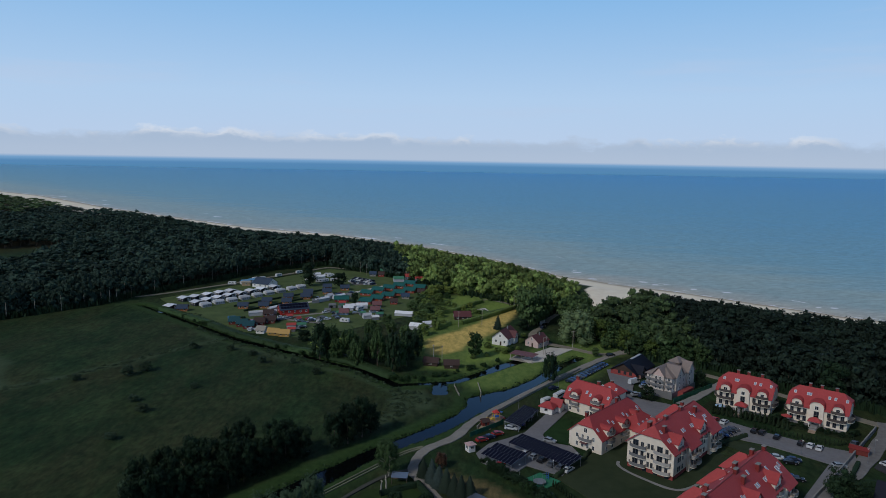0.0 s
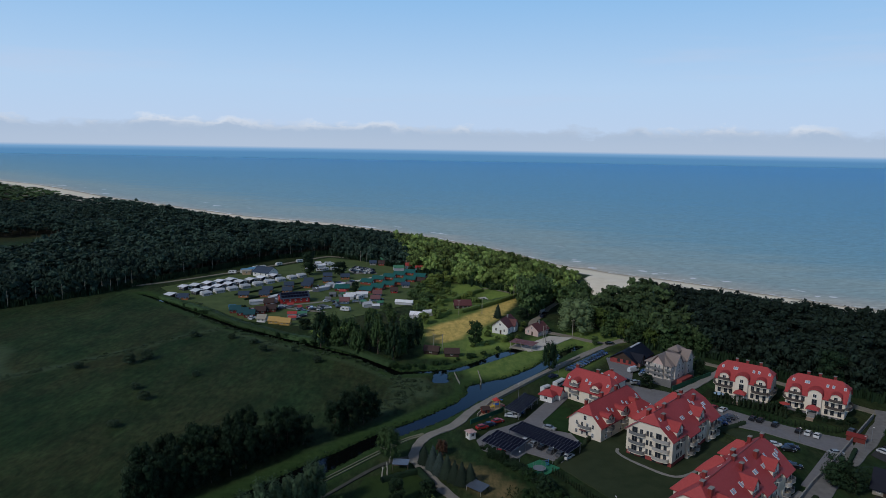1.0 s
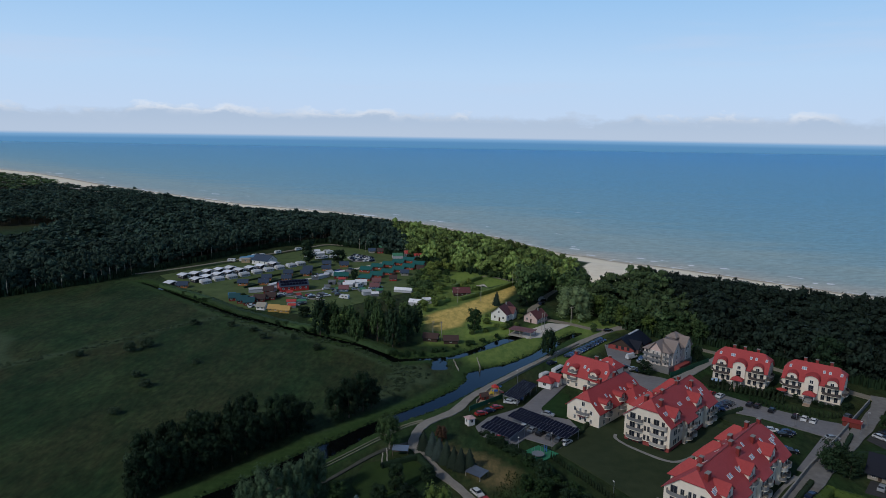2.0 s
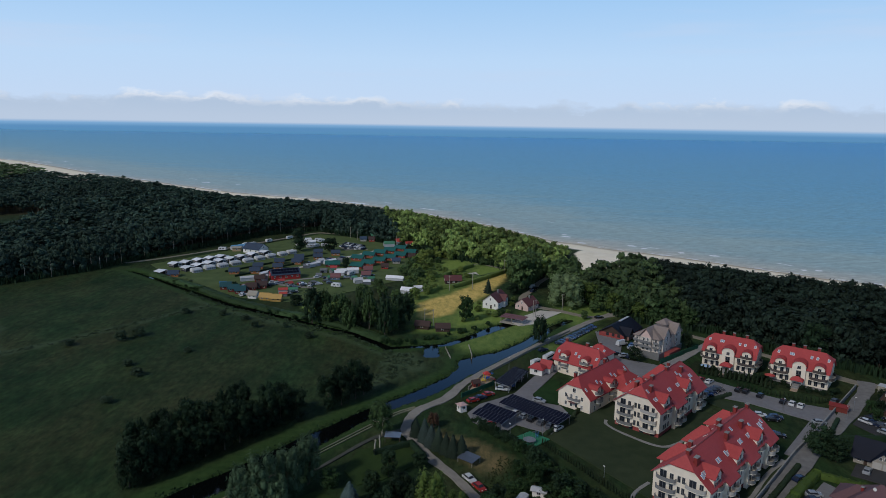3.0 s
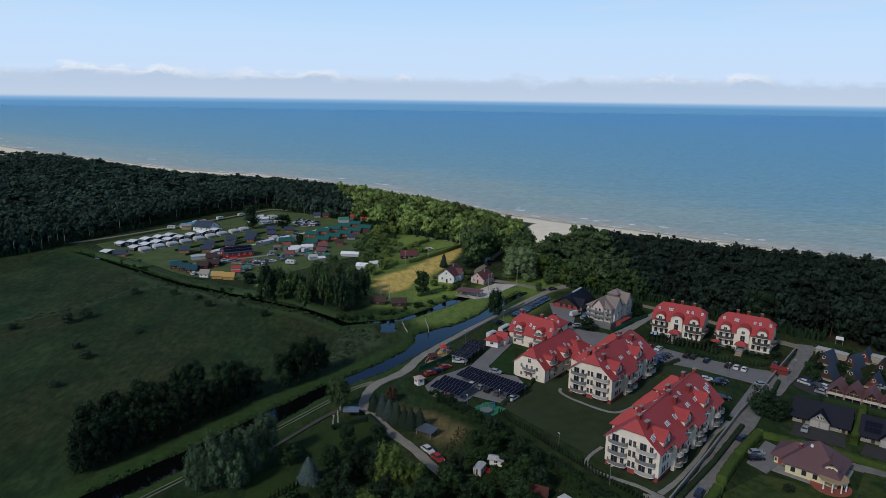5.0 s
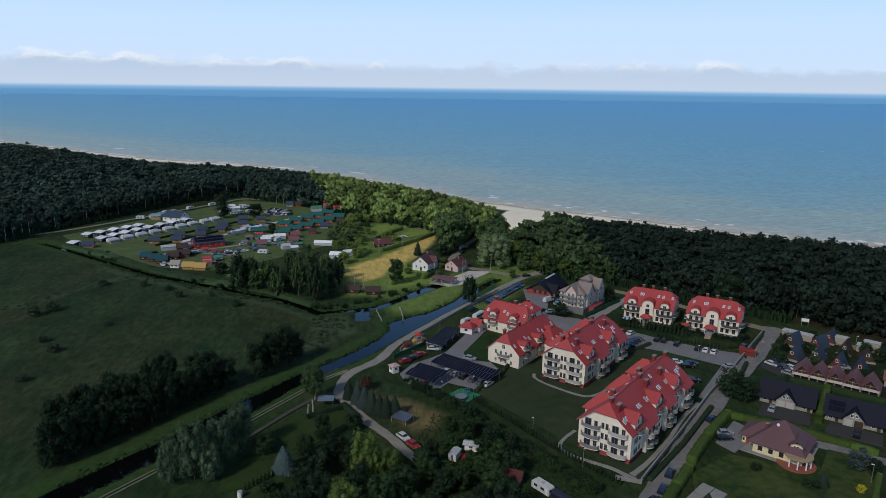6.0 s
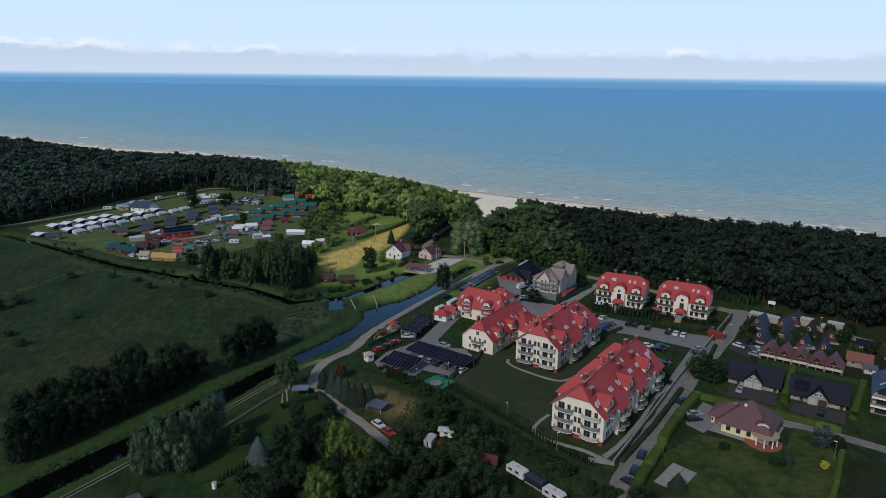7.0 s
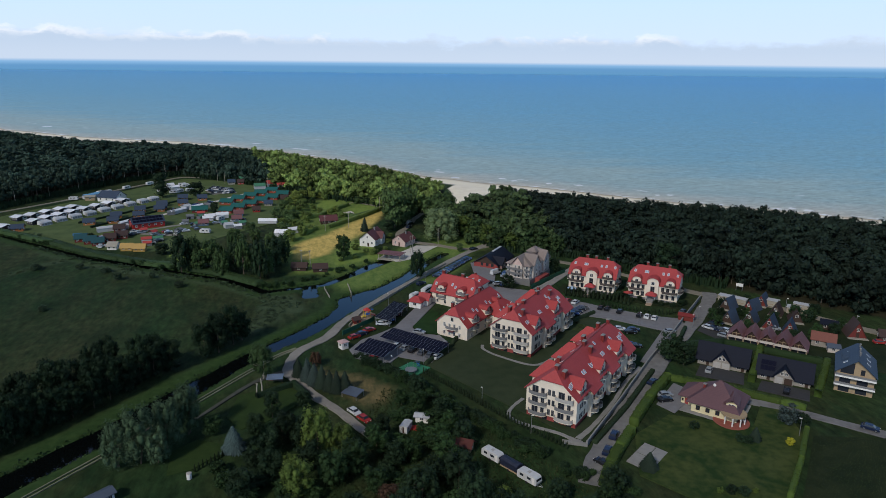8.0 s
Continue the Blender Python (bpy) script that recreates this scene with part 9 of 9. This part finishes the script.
rv = None
for x, y in ((-167.1, 424), (-161.7, 429.8), (-156.3, 437.1), (-150.6, 443.9), (-145.4, 450.2), (-154.7, 412.7), (-150.8, 421), (-146.4, 428.4), (-141.8, 436.1), (-137.1, 444.1), (-132.1, 451.7), (-127, 459.6), (-120.5, 468.5), (-166, 400.8)):
    m = pose(x, y, 0.15, 0, 0, 143 + crnd.uniform(-4, 4))
    rv = copy_thing(rv, m) if rv else roofed_van(m)
for x, y in ((-155.2, 481.4), (-130.8, 518.5), (-118, 534.1), (-104, 505), (-100, 511), (-94, 497), (-90, 500), (-84, 503)):
    copy_thing(cv, pose(x, y, 0.15, 0, 0, crnd.uniform(0, 60)))



def camp_cabin(x, y, a, L, W, wall, roof, label, group, e=2.1, r=3.8):
    return cottage("camp_cabin", pose(x, y, 0.15, 0, 0, a), L, W, e, r, wall, roof, label, "cabin", group, wins=2, over=0.5)




def camp_row(spots, a, L, W, wall, roof, label, group):
    first = None
    for x, y in spots:
        aa = a + crnd.uniform(-2, 2)
        first = copy_thing(first, pose(x, y, 0.15, 0, 0, aa)) if first else camp_cabin(x, y, aa, L, W, wall, roof, label, group)


camp_row([(-57.0, 453), (-50.5, 464), (-43.5, 472.5), (-37, 481.5), (-30, 491)], -14, 8.2, 7.6, M_BRICKWOOD, M_GREENROOF, "red-brown camp cabin with green roof", "green-roofed cabins")
camp_row([(-54.2, 426.5), (-48, 436), (-41.5, 445.5), (-35, 455.5), (-28.4, 465), (-21.8, 476)], -14, 8.2, 7.4, M_BRICKWOOD, M_GREENROOF, "red-brown camp cabin with green roof", "green-roofed cabins")
camp_row([(-70.5, 429.5)], 5, 9, 7, M_REDWOOD, M_GREENROOF, "long red-brown camp cabin with green roof", "green-roofed cabins")
camp_row([(-160, 394), (-126, 404), (-113.8, 406.5), (-115.5, 420), (-102.6, 419.5), (-105.4, 435.5), (-94, 435.5), (-95.4, 450.5), (-73, 468), (-83, 453.5), (-93.5, 440), (-86, 470.5)], 10, 5.8, 5.6, M_ORANGEWOOD, M_DARKSLATE, "orange wooden camp cabin with dark slate roof", "orange camp cabins")
camp_row([(-118.5, 365), (-112.5, 360), (-107.5, 356)], 10, 5.4, 8.5, M_REDWOOD, M_TEAL, "dark red camp cabin with teal roof", "dark red cabins")
camp_row([(-103.8, 364), (-99.2, 369), (-104.5, 384.5)], 10, 5.4, 8.0, M_REDWOOD, M_BROWNROOF, "dark red camp cabin with brown roof", "dark red cabins")
camp_row([(-33.5, 426), (-17.6, 460), (-53, 528)], 5, 4.4, 4.0, M_REDPAINT, M_BROWNROOF, "bright red camp hut with dark roof", "small camp huts")
camp_row([(-43.6, 415.8), (-43.2, 401.5), (-61, 393.4)], 5, 5.2, 4.0, mat("blue_paint", (0.10, 0.16, 0.24), (0.08, 0.13, 0.2), 0.6), M_PINKROOF, "small blue camp hut with pink roof", "small camp huts")
camp_row([(-27.5, 443.5), (-60, 528)], 5, 5.0, 5.0, M_GREYWOOD, M_SLATE, "small grey camp hut with blue roof", "small camp huts")
camp_row([(-98.2, 348)], -10, 4.6, 5.0, M_WHITE, M_GREYWOOD, "white camp house beside the ditch", "small camp huts")
yv = mat("yellow_shell", (0.44, 0.27, 0.07), (0.36, 0.22, 0.06), 0.5)
camp_row([(-91, 344.8), (-84.6, 342.6)], -8, 5.6, 3.2, yv, yv, "yellow mobile home with flat yellow roof", "yellow mobile homes")
rh = cottage("camp_hall", pose(-95.5, 389.2, 0.15, 0, 0, 25), 17, 10, 3.4, 6.0, M_REDPAINT, M_DARKSLATE, "red wooden camp hall with solar panels on roof", "hall", wins=5)
for i in range(9):
    for j in range(2):
        sp = part("solar_panel", boxes((-0.8, 0.8, 0, 1.9, 0, 0.06)), M_PANEL, rh)
        sp.matrix_local = Matrix.Translation((1.2 + i * 1.8, 0.4 + j * 2.2, 3.62 + (0.4 + j * 2.2) * 0.52)) @ pose(0, 0, 0, 27.5, 0, 0)
cottage("camp_hall", pose(-138.5, 475.5, 0.15, 0, 0, -24), 14, 11, 3.2, 6.6, M_WHITE, M_DARKSLATE, "white camp hall with dark slate-blue roof", "hall", wins=3)
cottage("camp_store", pose(-147, 478, 0.15, 0, 0, 8), 6, 5, 2.8, 3.4, M_TIMBER_PALE, M_GREYWOOD, "pale wooden store beside the camp hall", "store", wins=1)


def marquee(x, y, a, L, W, h, material, label):
    t = thing("marquee_tent", pose(x, y, 0.2, 0, 0, a), label, "tent", "camp tents")
    bm = bmesh.new()
    gable_roof(bm, 0, L, 0, W, h, h + W * 0.28, 0.2, 0.06)
    part("roof", bm, material, t)
    part("wall", boxes((0.05, L - 0.05, 0.05, W - 0.05, 0, h)), M_CANVAS if L > 4.5 else greyc, t)
    for xx in (0, L):
        for yy in (0, W):
            part("pole", boxes((xx - 0.05, xx + 0.05, yy - 0.05, yy + 0.05, 0, h)), M_STEEL, t)


greyc = mat("grey_canvas", (0.16, 0.17, 0.18), (0.11, 0.12, 0.13), 0.8)
redc = mat("red_canvas", (0.42, 0.06, 0.05), (0.34, 0.05, 0.045), 0.7)
M_BLUECANVAS = mat("pale_blue_tent", (0.16, 0.36, 0.56), (0.11, 0.27, 0.44), 0.7)
grnc = mat("green_canvas", (0.07, 0.22, 0.13), (0.05, 0.17, 0.10), 0.7)
for x, y, a, L, W, h, c, lab in ((-53.5, 411, 10, 7, 4.5, 2.2, M_SHEETWHITE, "white camp tent with pitched roof"), (-60.5, 404.5, 10, 6, 4, 2.0, M_SHEETWHITE, "white camp tent with pitched roof"), (-28, 395, -12, 11, 4, 1.7, M_SHEETWHITE, "long cream tent at the camp edge"), (-17, 362, -15, 7, 5, 2.4, M_SHEETWHITE, "white tents glimpsed between trees"), (-9, 367, 20, 5, 4, 2.2, M_SHEETWHITE, "white tents glimpsed between trees"), (-84.5, 359.5, 10, 5, 3.5, 1.8, redc, "red camp tent beside parked cars"), (-82, 352, 10, 4, 3, 1.6, redc, "red camp tent beside parked cars"), (-38.5, 505, 12, 8, 6, 2.4, grnc, "green pavilion tent near the wood"), (-30, 514, 12, 9, 7, 2.6, redc, "red pavilion tent near the wood"), (-22, 507, 12, 6, 5, 2.4, redc, "red pavilion tent near the wood"), (-52, 537, 20, 8, 6, 3, grnc, "green pavilion tent near the wood"), (-79, 361, 20, 5, 3, 1.8, grnc, "dark green camp tent"), (-122, 374, 15, 4, 3, 1.6, mat("blue_canvas", (0.05, 0.16, 0.28), (0.04, 0.13, 0.22), 0.7), "blue tent beside the camp hedge"), (8, 486, 10, 4, 4, 2.2, M_CANVAS, "white tent at the forest edge"), (-45, 384, 25, 5, 4, 2.2, M_CANVAS, "white camp tent behind trees"), (-113, 385, 25, 16, 3, 2.2, M_CANVAS, "long white awning between camp cabins"), (-76, 438, 52, 5, 4, 2.3, M_CANVAS, "white camp tent beside the paved street"), (-104, 398, 58, 10, 2.6, 2.2, M_SHEETWHITE, "long white awning between camp cabins")):
    marquee(x, y, a, L, W, h, c, lab)
for x, y, a, L, W, h, c, lab in ((-148.4, 482.5, 40, 6, 4, 2.2, M_BLUECANVAS, "blue and white family tent by the camp road"), (-144.8, 488.6, 40, 5, 3.6, 2.2, M_BLUECANVAS, "blue and white family tent by the camp road"), (-102, 519, 30, 5, 4, 2.2, M_SHEETWHITE, "white family tent beside the wood"), (-98, 511, 30, 6, 3.6, 2.0, M_SHEETWHITE, "white family tent beside the wood"), (-81.7, 424.8, 52, 12, 2.4, 2.2, M_SHEETWHITE, "long white awning beside the paved street"), (-72, 437, 52, 10, 2.2, 2.2, M_SHEETWHITE, "long white awning beside the paved street"), (-59.8, 409, 15, 6, 4, 2.0, M_SHEETWHITE, "white family tent on the square")):
    marquee(x, y, a, L, W, h, c, lab)
for x, y, a in ((-143.7, 501, 60), (-139.5, 503.6, 50), (-93, 525.8, 20), (-90, 521.7, 30), (-52.4, 414.8, 10)):
    copy_thing(cv, pose(x, y, 0.15, 0, 0, a))
for i, (x, y) in enumerate(((-93.7, 383.4), (-89.9, 381.8), (-102.6, 353.0), (-74.3, 376.8), (-70, 376.4), (-66.5, 381.6), (-68.9, 413.2), (-64.6, 416), (-99.2, 384.6), (-95.2, 376.2))):
    car(x, y, 20 + 37 * i % 90, ("white", "silver", "white", "grey", "white", "silver", "black", "white", "silver", "navy")[i], z=0.2)
crnd2 = random.Random(12)
for i in range(16):
    x, y = crnd2.uniform(-92, -48), crnd2.uniform(375, 412)
    if (x + 87) ** 2 + (y - 396) ** 2 < 180:
        continue
    if crnd2.random() < 0.5:
        copy_thing(cv, pose(x, y, 0.15, 0, 0, crnd2.uniform(0, 180)))
    else:
        marquee(x, y, crnd2.uniform(0, 60), 3.5, 3, 1.7, crnd2.choice([greyc, redc, grnc]), "small tent among caravans in the camp")


for i in range(18):
    q = crnd2.random()
    line = ((-88, 372, -58, 392), (-90, 428, -66, 460), (-60, 398, -36, 408), (-112, 372, -90, 378))[i % 4]
    car(line[0] + (line[2] - line[0]) * q + crnd2.uniform(-2.5, 2.5), line[1] + (line[3] - line[1]) * q + crnd2.uniform(-2.5, 2.5), crnd2.uniform(0, 180), crnd2.choice(MIX), z=0.2)
for x, y, m in ((-84, 424, greyc), (-71, 412, greyc), (-66, 420, redc), (-38, 390, grnc), (-40, 382, M_SHEETWHITE), (-66, 446, greyc)):
    marquee(x, y, crnd2.uniform(-20, 40), 4.2, 3.2, 1.9, m, "small tent among caravans in the camp")


# ---- walls, fences, lamps, small things ----
def wall_run(pts, h, t, material, label, name="street_wall", panel=3.0):
    b = thing(name, Matrix.Identity(4), label, "wall")
    for a, c in zip(pts[:-1], pts[1:]):
        L = math.hypot(c[0] - a[0], c[1] - a[1])
        n = max(1, int(L / panel))
        ang = math.degrees(math.atan2(c[1] - a[1], c[0] - a[0]))
        me = link_mesh("wall_panel", boxes((0.06, L / n - 0.06, -t / 2, t / 2, -0.2, h), (0.06, L / n - 0.06, -t / 2 - 0.06, t / 2 + 0.06, h, h + 0.08)), material)
        pm = link_mesh("wall_post", boxes((-0.12, 0.12, -t / 2 - 0.08, t / 2 + 0.08, -0.2, h + 0.15)), material)
        for i in range(n):
            m = pose(a[0] + (c[0] - a[0]) * i / n, a[1] + (c[1] - a[1]) * i / n, 0.1, 0, 0, ang)
            for me_, nm in ((me, "wall_panel"), (pm, "wall_post")):
                o = new(nm, me_)
                o.parent = b
                o.matrix_local = m
    return b


wall_run([(71.5, 138.0), (90.4, 158.6), (111.2, 181.9), (128, 199), (146, 218.5), (160.5, 234)], 1.5, 0.25, M_CONC, "long pale concrete wall along the street")
wall_run([(66, 140.5), (71.5, 138.0)], 0.9, 0.25, M_CONC, "low concrete wall end by the lawn")
gmesh = mat("green_mesh", (0.02, 0.10, 0.055), (0.015, 0.08, 0.045), 0.7)
wall_run([(95.2, 257.1), (106, 266.5), (117.7, 276.2)], 1.8, 0.06, gmesh, "green mesh fence by the guest house", "mesh_fence")
wall_run([(13.9, 219.6), (19, 224.5), (26.1, 231.5)], 1.6, 0.06, gmesh, "green mesh fence of the playground", "mesh_fence")
wall_run([(21.5, 238.5), (42, 266.5), (66, 297.5)], 0.9, 0.08, M_GREYWOOD, "low weathered fence along the canal lane", "lane_fence")
wall_run([(16.5, 227), (21.5, 238.5)], 0.9, 0.08, M_GREYWOOD, "low weathered fence of the playground", "lane_fence")


def lamp(x, y, h=5.0, z=0.1):
    t = thing("street_lamp", pose(x, y, z), "thin grey street lamp with small head", "lamp", "street lamps")
    bm = bmesh.new()
    tube(bm, (0, 0, -0.1), (0, 0, h), 0.09, 0.05, 8)
    part("pole", bm, M_STEEL, t)
    part("head", boxes((-0.1, 0.6, -0.12, 0.12, h, h + 0.14)), M_TRIM, t)
    return t


l0 = lamp(59.5, 146.5)
for x, y in ((38.2, 191.8), (27.8, 188.5), (140.5, 205.8), (147, 213), (128.3, 133.2), (186.2, 215.8), (199.5, 195), (214, 186), (33, 247), (52, 272), (122.3, 211.5), (50.5, 163.5)):
    copy_thing(l0, pose(x, y, 0.1, 0, 0, crnd.uniform(0, 360)))


def utility_pole(x, y, h=9):
    t = thing("utility_pole", pose(x, y, 0.1), "grey wooden utility pole with crossbar", "pole", "utility poles")
    bm = bmesh.new()
    tube(bm, (0, 0, -0.2), (0, 0, h), 0.16, 0.11, 8)
    part("pole", bm, M_GREYWOOD, t)
    part("crossbar", boxes((-0.9, 0.9, -0.07, 0.07, h - 0.6, h - 0.45)), M_GREYWOOD, t)
    return t


up = utility_pole(68.5, 333)
for x, y in ((66.5, 350), (53.2, 321), (51.8, 319.5), (10.6, 372), (-1.5, 302), (2.5, 300.5), (-63, 533), (-70, 545), (-29, 503), (48, 415), (46, 419), (24, 377)):
    copy_thing(up, pose(x, y, 0.1, 0, 0, crnd.uniform(0, 180)))
# weathered piles beside the old lock
for line in (((8.2, 272), (10.2, 259.5)), ((18.2, 275), (19.2, 262))):
    f = thing("pile_row", pose(0, 0, 0), "row of pale weathered timber piles", "fence", "timber piles by the canal")
    for i in range(9):
        q = i / 8
        bm = bmesh.new()
        x, y = line[0][0] + (line[1][0] - line[0][0]) * q + crnd.uniform(-0.2, 0.2), line[0][1] + (line[1][1] - line[0][1]) * q
        tube(bm, (x, y, -1.5), (x + crnd.uniform(-0.1, 0.1), y, 0.9 + crnd.uniform(-0.2, 0.3)), 0.16, 0.13, 6)
        part("pile", bm, M_GREYWOOD, f)
    bm = bmesh.new()
    tube(bm, (*line[0], 0.6), (*line[1], 0.6), 0.1, n=5)
    part("rail", bm, M_GREYWOOD, f)


def playground():
    t = thing("play_tower", pose(23, 233.5, 0.36, 0, 0, 20), "bright red and blue playground tower with slide", "playground")
    cols = (mat("play_red", (0.5, 0.05, 0.04), (0.4, 0.04, 0.03), 0.5), mat("play_blue", (0.04, 0.14, 0.45), (0.03, 0.11, 0.36), 0.5), mat("play_yellow", (0.6, 0.42, 0.04), (0.5, 0.35, 0.03), 0.5))
    for x in (0, 1.8):
        for y in (0, 1.8):
            part("post", boxes((x - 0.08, x + 0.08, y - 0.08, y + 0.08, 0, 3.0)), cols[2], t)
    part("platform", boxes((0, 1.8, 0, 1.8, 1.3, 1.42)), cols[1], t)
    part("panel", boxes((0, 1.8, -0.05, 0.02, 1.42, 2.1)), cols[1], t)
    bm = bmesh.new()
    hip_roof(bm, 0, 1.8, 0, 1.8, 3.0, 4.0, 0.3, 0.12)
    part("roof", bm, cols[0], t, "red plastic roof")
    bm = bmesh.new()
    plate(bm, [(1.8, 0.4, 1.4), (4.4, 0.4, 0.3), (4.4, 1.3, 0.3), (1.8, 1.3, 1.4)], 0.12)
    part("slide", bm, cols[0], t, "red plastic slide")
    part("step", boxes((-1.6, 0, 0.3, 1.5, 0.5, 0.62), (-0.8, 0, 0.3, 1.5, 0.9, 1.02)), cols[2], t)
    h = thing("play_house", pose(18.5, 228.5, 0.36, 0, 0, 20), "small dark wooden playhouse on sand", "playhouse")
    part("wall", boxes((0, 2.6, 0, 2.2, 0, 1.6)), M_REDWOOD, h)
    bm = bmesh.new()
    gable_roof(bm, 0, 2.6, 0, 2.2, 1.6, 2.5, 0.3, 0.1)
    part("roof", bm, M_BROWNROOF, h)
    part("door", boxes((0.9, 1.7, -0.04, 0, 0.0, 1.3)), M_GLASS, h)
    for x, y, c in ((24.5, 238, 0), (20.5, 234.5, 2), (26, 241, 1)):
        o = thing("spring_toy", pose(x, y, 0.36), "small coloured spring toy", "toy", "spring toys")
        part("spring", boxes((-0.08, 0.08, -0.08, 0.08, 0, 0.4)), M_STEEL, o)
        part("seat", boxes((-0.5, 0.5, -0.2, 0.2, 0.4, 0.85), bevel=0.06), cols[c], o)
    tr_ = thing("trampoline", pose(33.5, 186.6, 0.36), "round black trampoline with blue rim", "trampoline")
    bm = bmesh.new()
    bmesh.ops.create_cone(bm, cap_ends=True, segments=20, radius1=1.9, radius2=1.9, depth=0.08, matrix=Matrix.Translation((0, 0, 0.8)))
    part("bed", bm, M_RAIL, tr_)
    for i in range(6):
        a = i * math.pi / 3
        bm = bmesh.new()
        tube(bm, (1.85 * math.cos(a), 1.85 * math.sin(a), 0), (1.85 * math.cos(a), 1.85 * math.sin(a), 2.4), 0.04, n=5)
        part("pole", bm, M_STEEL, tr_)
    sl = thing("slide", pose(36.5, 189.6, 0.36, 0, 0, 100), "pale blue slide on green matting", "slide")
    bm = bmesh.new()
    plate(bm, [(0, 0, 1.8), (3.4, 0, 0.3), (3.4, 0.8, 0.3), (0, 0.8, 1.8)], 0.12)
    part("chute", bm, M_PALEPANEL, sl)
    part("ladder", boxes((-0.2, 0, 0, 0.1, 0, 2.2), (-0.2, 0, 0.7, 0.8, 0, 2.2), (-0.2, 0, 0.1, 0.7, 0.6, 0.68), (-0.2, 0, 0.1, 0.7, 1.2, 1.28)), cols[1], sl)


playground()


def parasol(x, y, z, material, label):
    t = thing("parasol", pose(x, y, z), label, "parasol")
    bm = bmesh.new()
    bmesh.ops.create_cone(bm, cap_ends=True, segments=12, radius1=1.9, radius2=0.1, depth=0.7, matrix=Matrix.Translation((0, 0, 2.5)))
    part("canopy", bm, material, t)
    bm = bmesh.new()
    tube(bm, (0, 0, 0), (0, 0, 2.3), 0.04, n=6)
    part("pole", bm, M_STEEL, t)


parasol(131.5, 240.5, 0.1, redc, "open red parasol in a villa garden")
parasol(110.5, 249.5, 0.1, mat("pale_blue_canvas", (0.3, 0.42, 0.55), (0.25, 0.36, 0.48), 0.7), "pale blue parasol in a villa garden")
cottage("garage", pose(139.0, 213.6, 0.3, 0, 0, -38), 5.4, 3.2, 2.0, 2.6, M_REDWOOD, M_REDCHIM, "low red garage beside the street", "garage", wins=0, over=0.3)
sign = thing("billboard", pose(182.5, 240.5, 0.2, 0, 0, -40), "blank pale billboard by the sandy road", "billboard")
part("board", boxes((-1.4, 1.4, -0.06, 0.06, 1.8, 3.2)), M_TRIM, sign)
for x in (-1.2, 1.2):
    part("post", boxes((x - 0.08, x + 0.08, -0.05, 0.05, -0.2, 1.8)), M_STEEL, sign)
wb = thing("water_butt", pose(-24.6, 140.9, 0.1), "small white tank standing in grass", "tank")
bm = bmesh.new()
tube(bm, (0, 0, 0), (0, 0, 1.5), 0.6, n=12)
part("tank", bm, M_TRIM, wb)
bm = bmesh.new()
tube(bm, (0, 0, 1.5), (0, 0, 1.6), 0.64, 0.4, n=12)
part("lid", bm, M_RAILPALE, wb)


# ---- surf ----
def surf():
    """Broken white lines of foam where the swell meets the sandbars."""
    r = np.random.RandomState(15)
    V, F, off = [], [], 0
    n = np.array([0.67, 0.742])
    for a, b in zip(COAST[1:-2], COAST[2:-1]):
        L = np.hypot(*(b - a))
        d = (b - a) / L
        far = a[1] > 750
        for _ in range(int(L / (26 if far else 9))):
            t, q = r.uniform(0, L), r.choice([1, 5, 30, 46, 70], p=[0.56, 0.30, 0.06, 0.05, 0.03]) + r.normal(0, 2.5)
            l, w = r.uniform(4, 16) * (2 if far else 1), r.uniform(0.4, 1.5) * (2.2 if far else 1)
            c = a + d * t + n * q
            k = 7
            s = np.linspace(-1, 1, k)
            mid = c + d * (s * l / 2)[:, None] + n * (r.normal(0, 0.4, k) + s * r.uniform(-1, 1))[:, None]
            ww = w * (1 - s ** 2 * 0.9) * r.uniform(0.5, 1.3, k)
            lo, hi = mid - n * ww[:, None], mid + n * ww[:, None]
            V.append(np.c_[np.r_[lo, hi], np.full(2 * k, -0.97)])
            for i in range(k - 1):
                F += [(off + i, off + i + 1, off + k + i + 1), (off + i, off + k + i + 1, off + k + i)]
            off += 2 * k
    # longer breakers on the bars
    for c, l in (((113, 573), 10), ((121, 543), 8), ((159, 532), 8), ((190, 505), 5), ((211, 495), 8), ((264, 447), 5), ((166, 521), 6), ((114, 585), 4), ((254, 448), 4), ((330, 384), 8), ((323, 392), 6), ((331, 370), 9), ((-849, 1452), 30), ((-823, 1474), 18), ((-644, 1239), 22), ((-703, 1347), 12), ((-362, 1034), 20), ((-898, 1490), 20), ((-587, 1160), 18), ((-60, 800), 12)):
        s = np.linspace(-1, 1, 9)
        mid = np.array(c) + np.array([0.8, -0.6]) * (s * l / 2)[:, None] + n * r.normal(0, 0.3, 9)[:, None]
        ww = (2.0 + l * 0.12) * (1 - s ** 2 * 0.85) * r.uniform(0.6, 1.3, 9)
        V.append(np.c_[np.r_[mid - n * ww[:, None], mid + n * ww[:, None]], np.full(18, -0.9)])
        for i in range(8):
            F += [(off + i, off + i + 1, off + 9 + i + 1), (off + i, off + 9 + i + 1, off + 9 + i)]
        off += 18
    V = np.concatenate(V)
    V[:, 2] += 0.12 * r.uniform(0, 1, len(V))
    tagged(new("surf", tri_mesh("surf", V, np.array(F), [mat("sea_foam", (0.88, 0.88, 0.87), (0.74, 0.76, 0.77), 0.8, scale=0.8)])), "broken white lines of surf along the beach", "surf", kind="stuff")


surf()
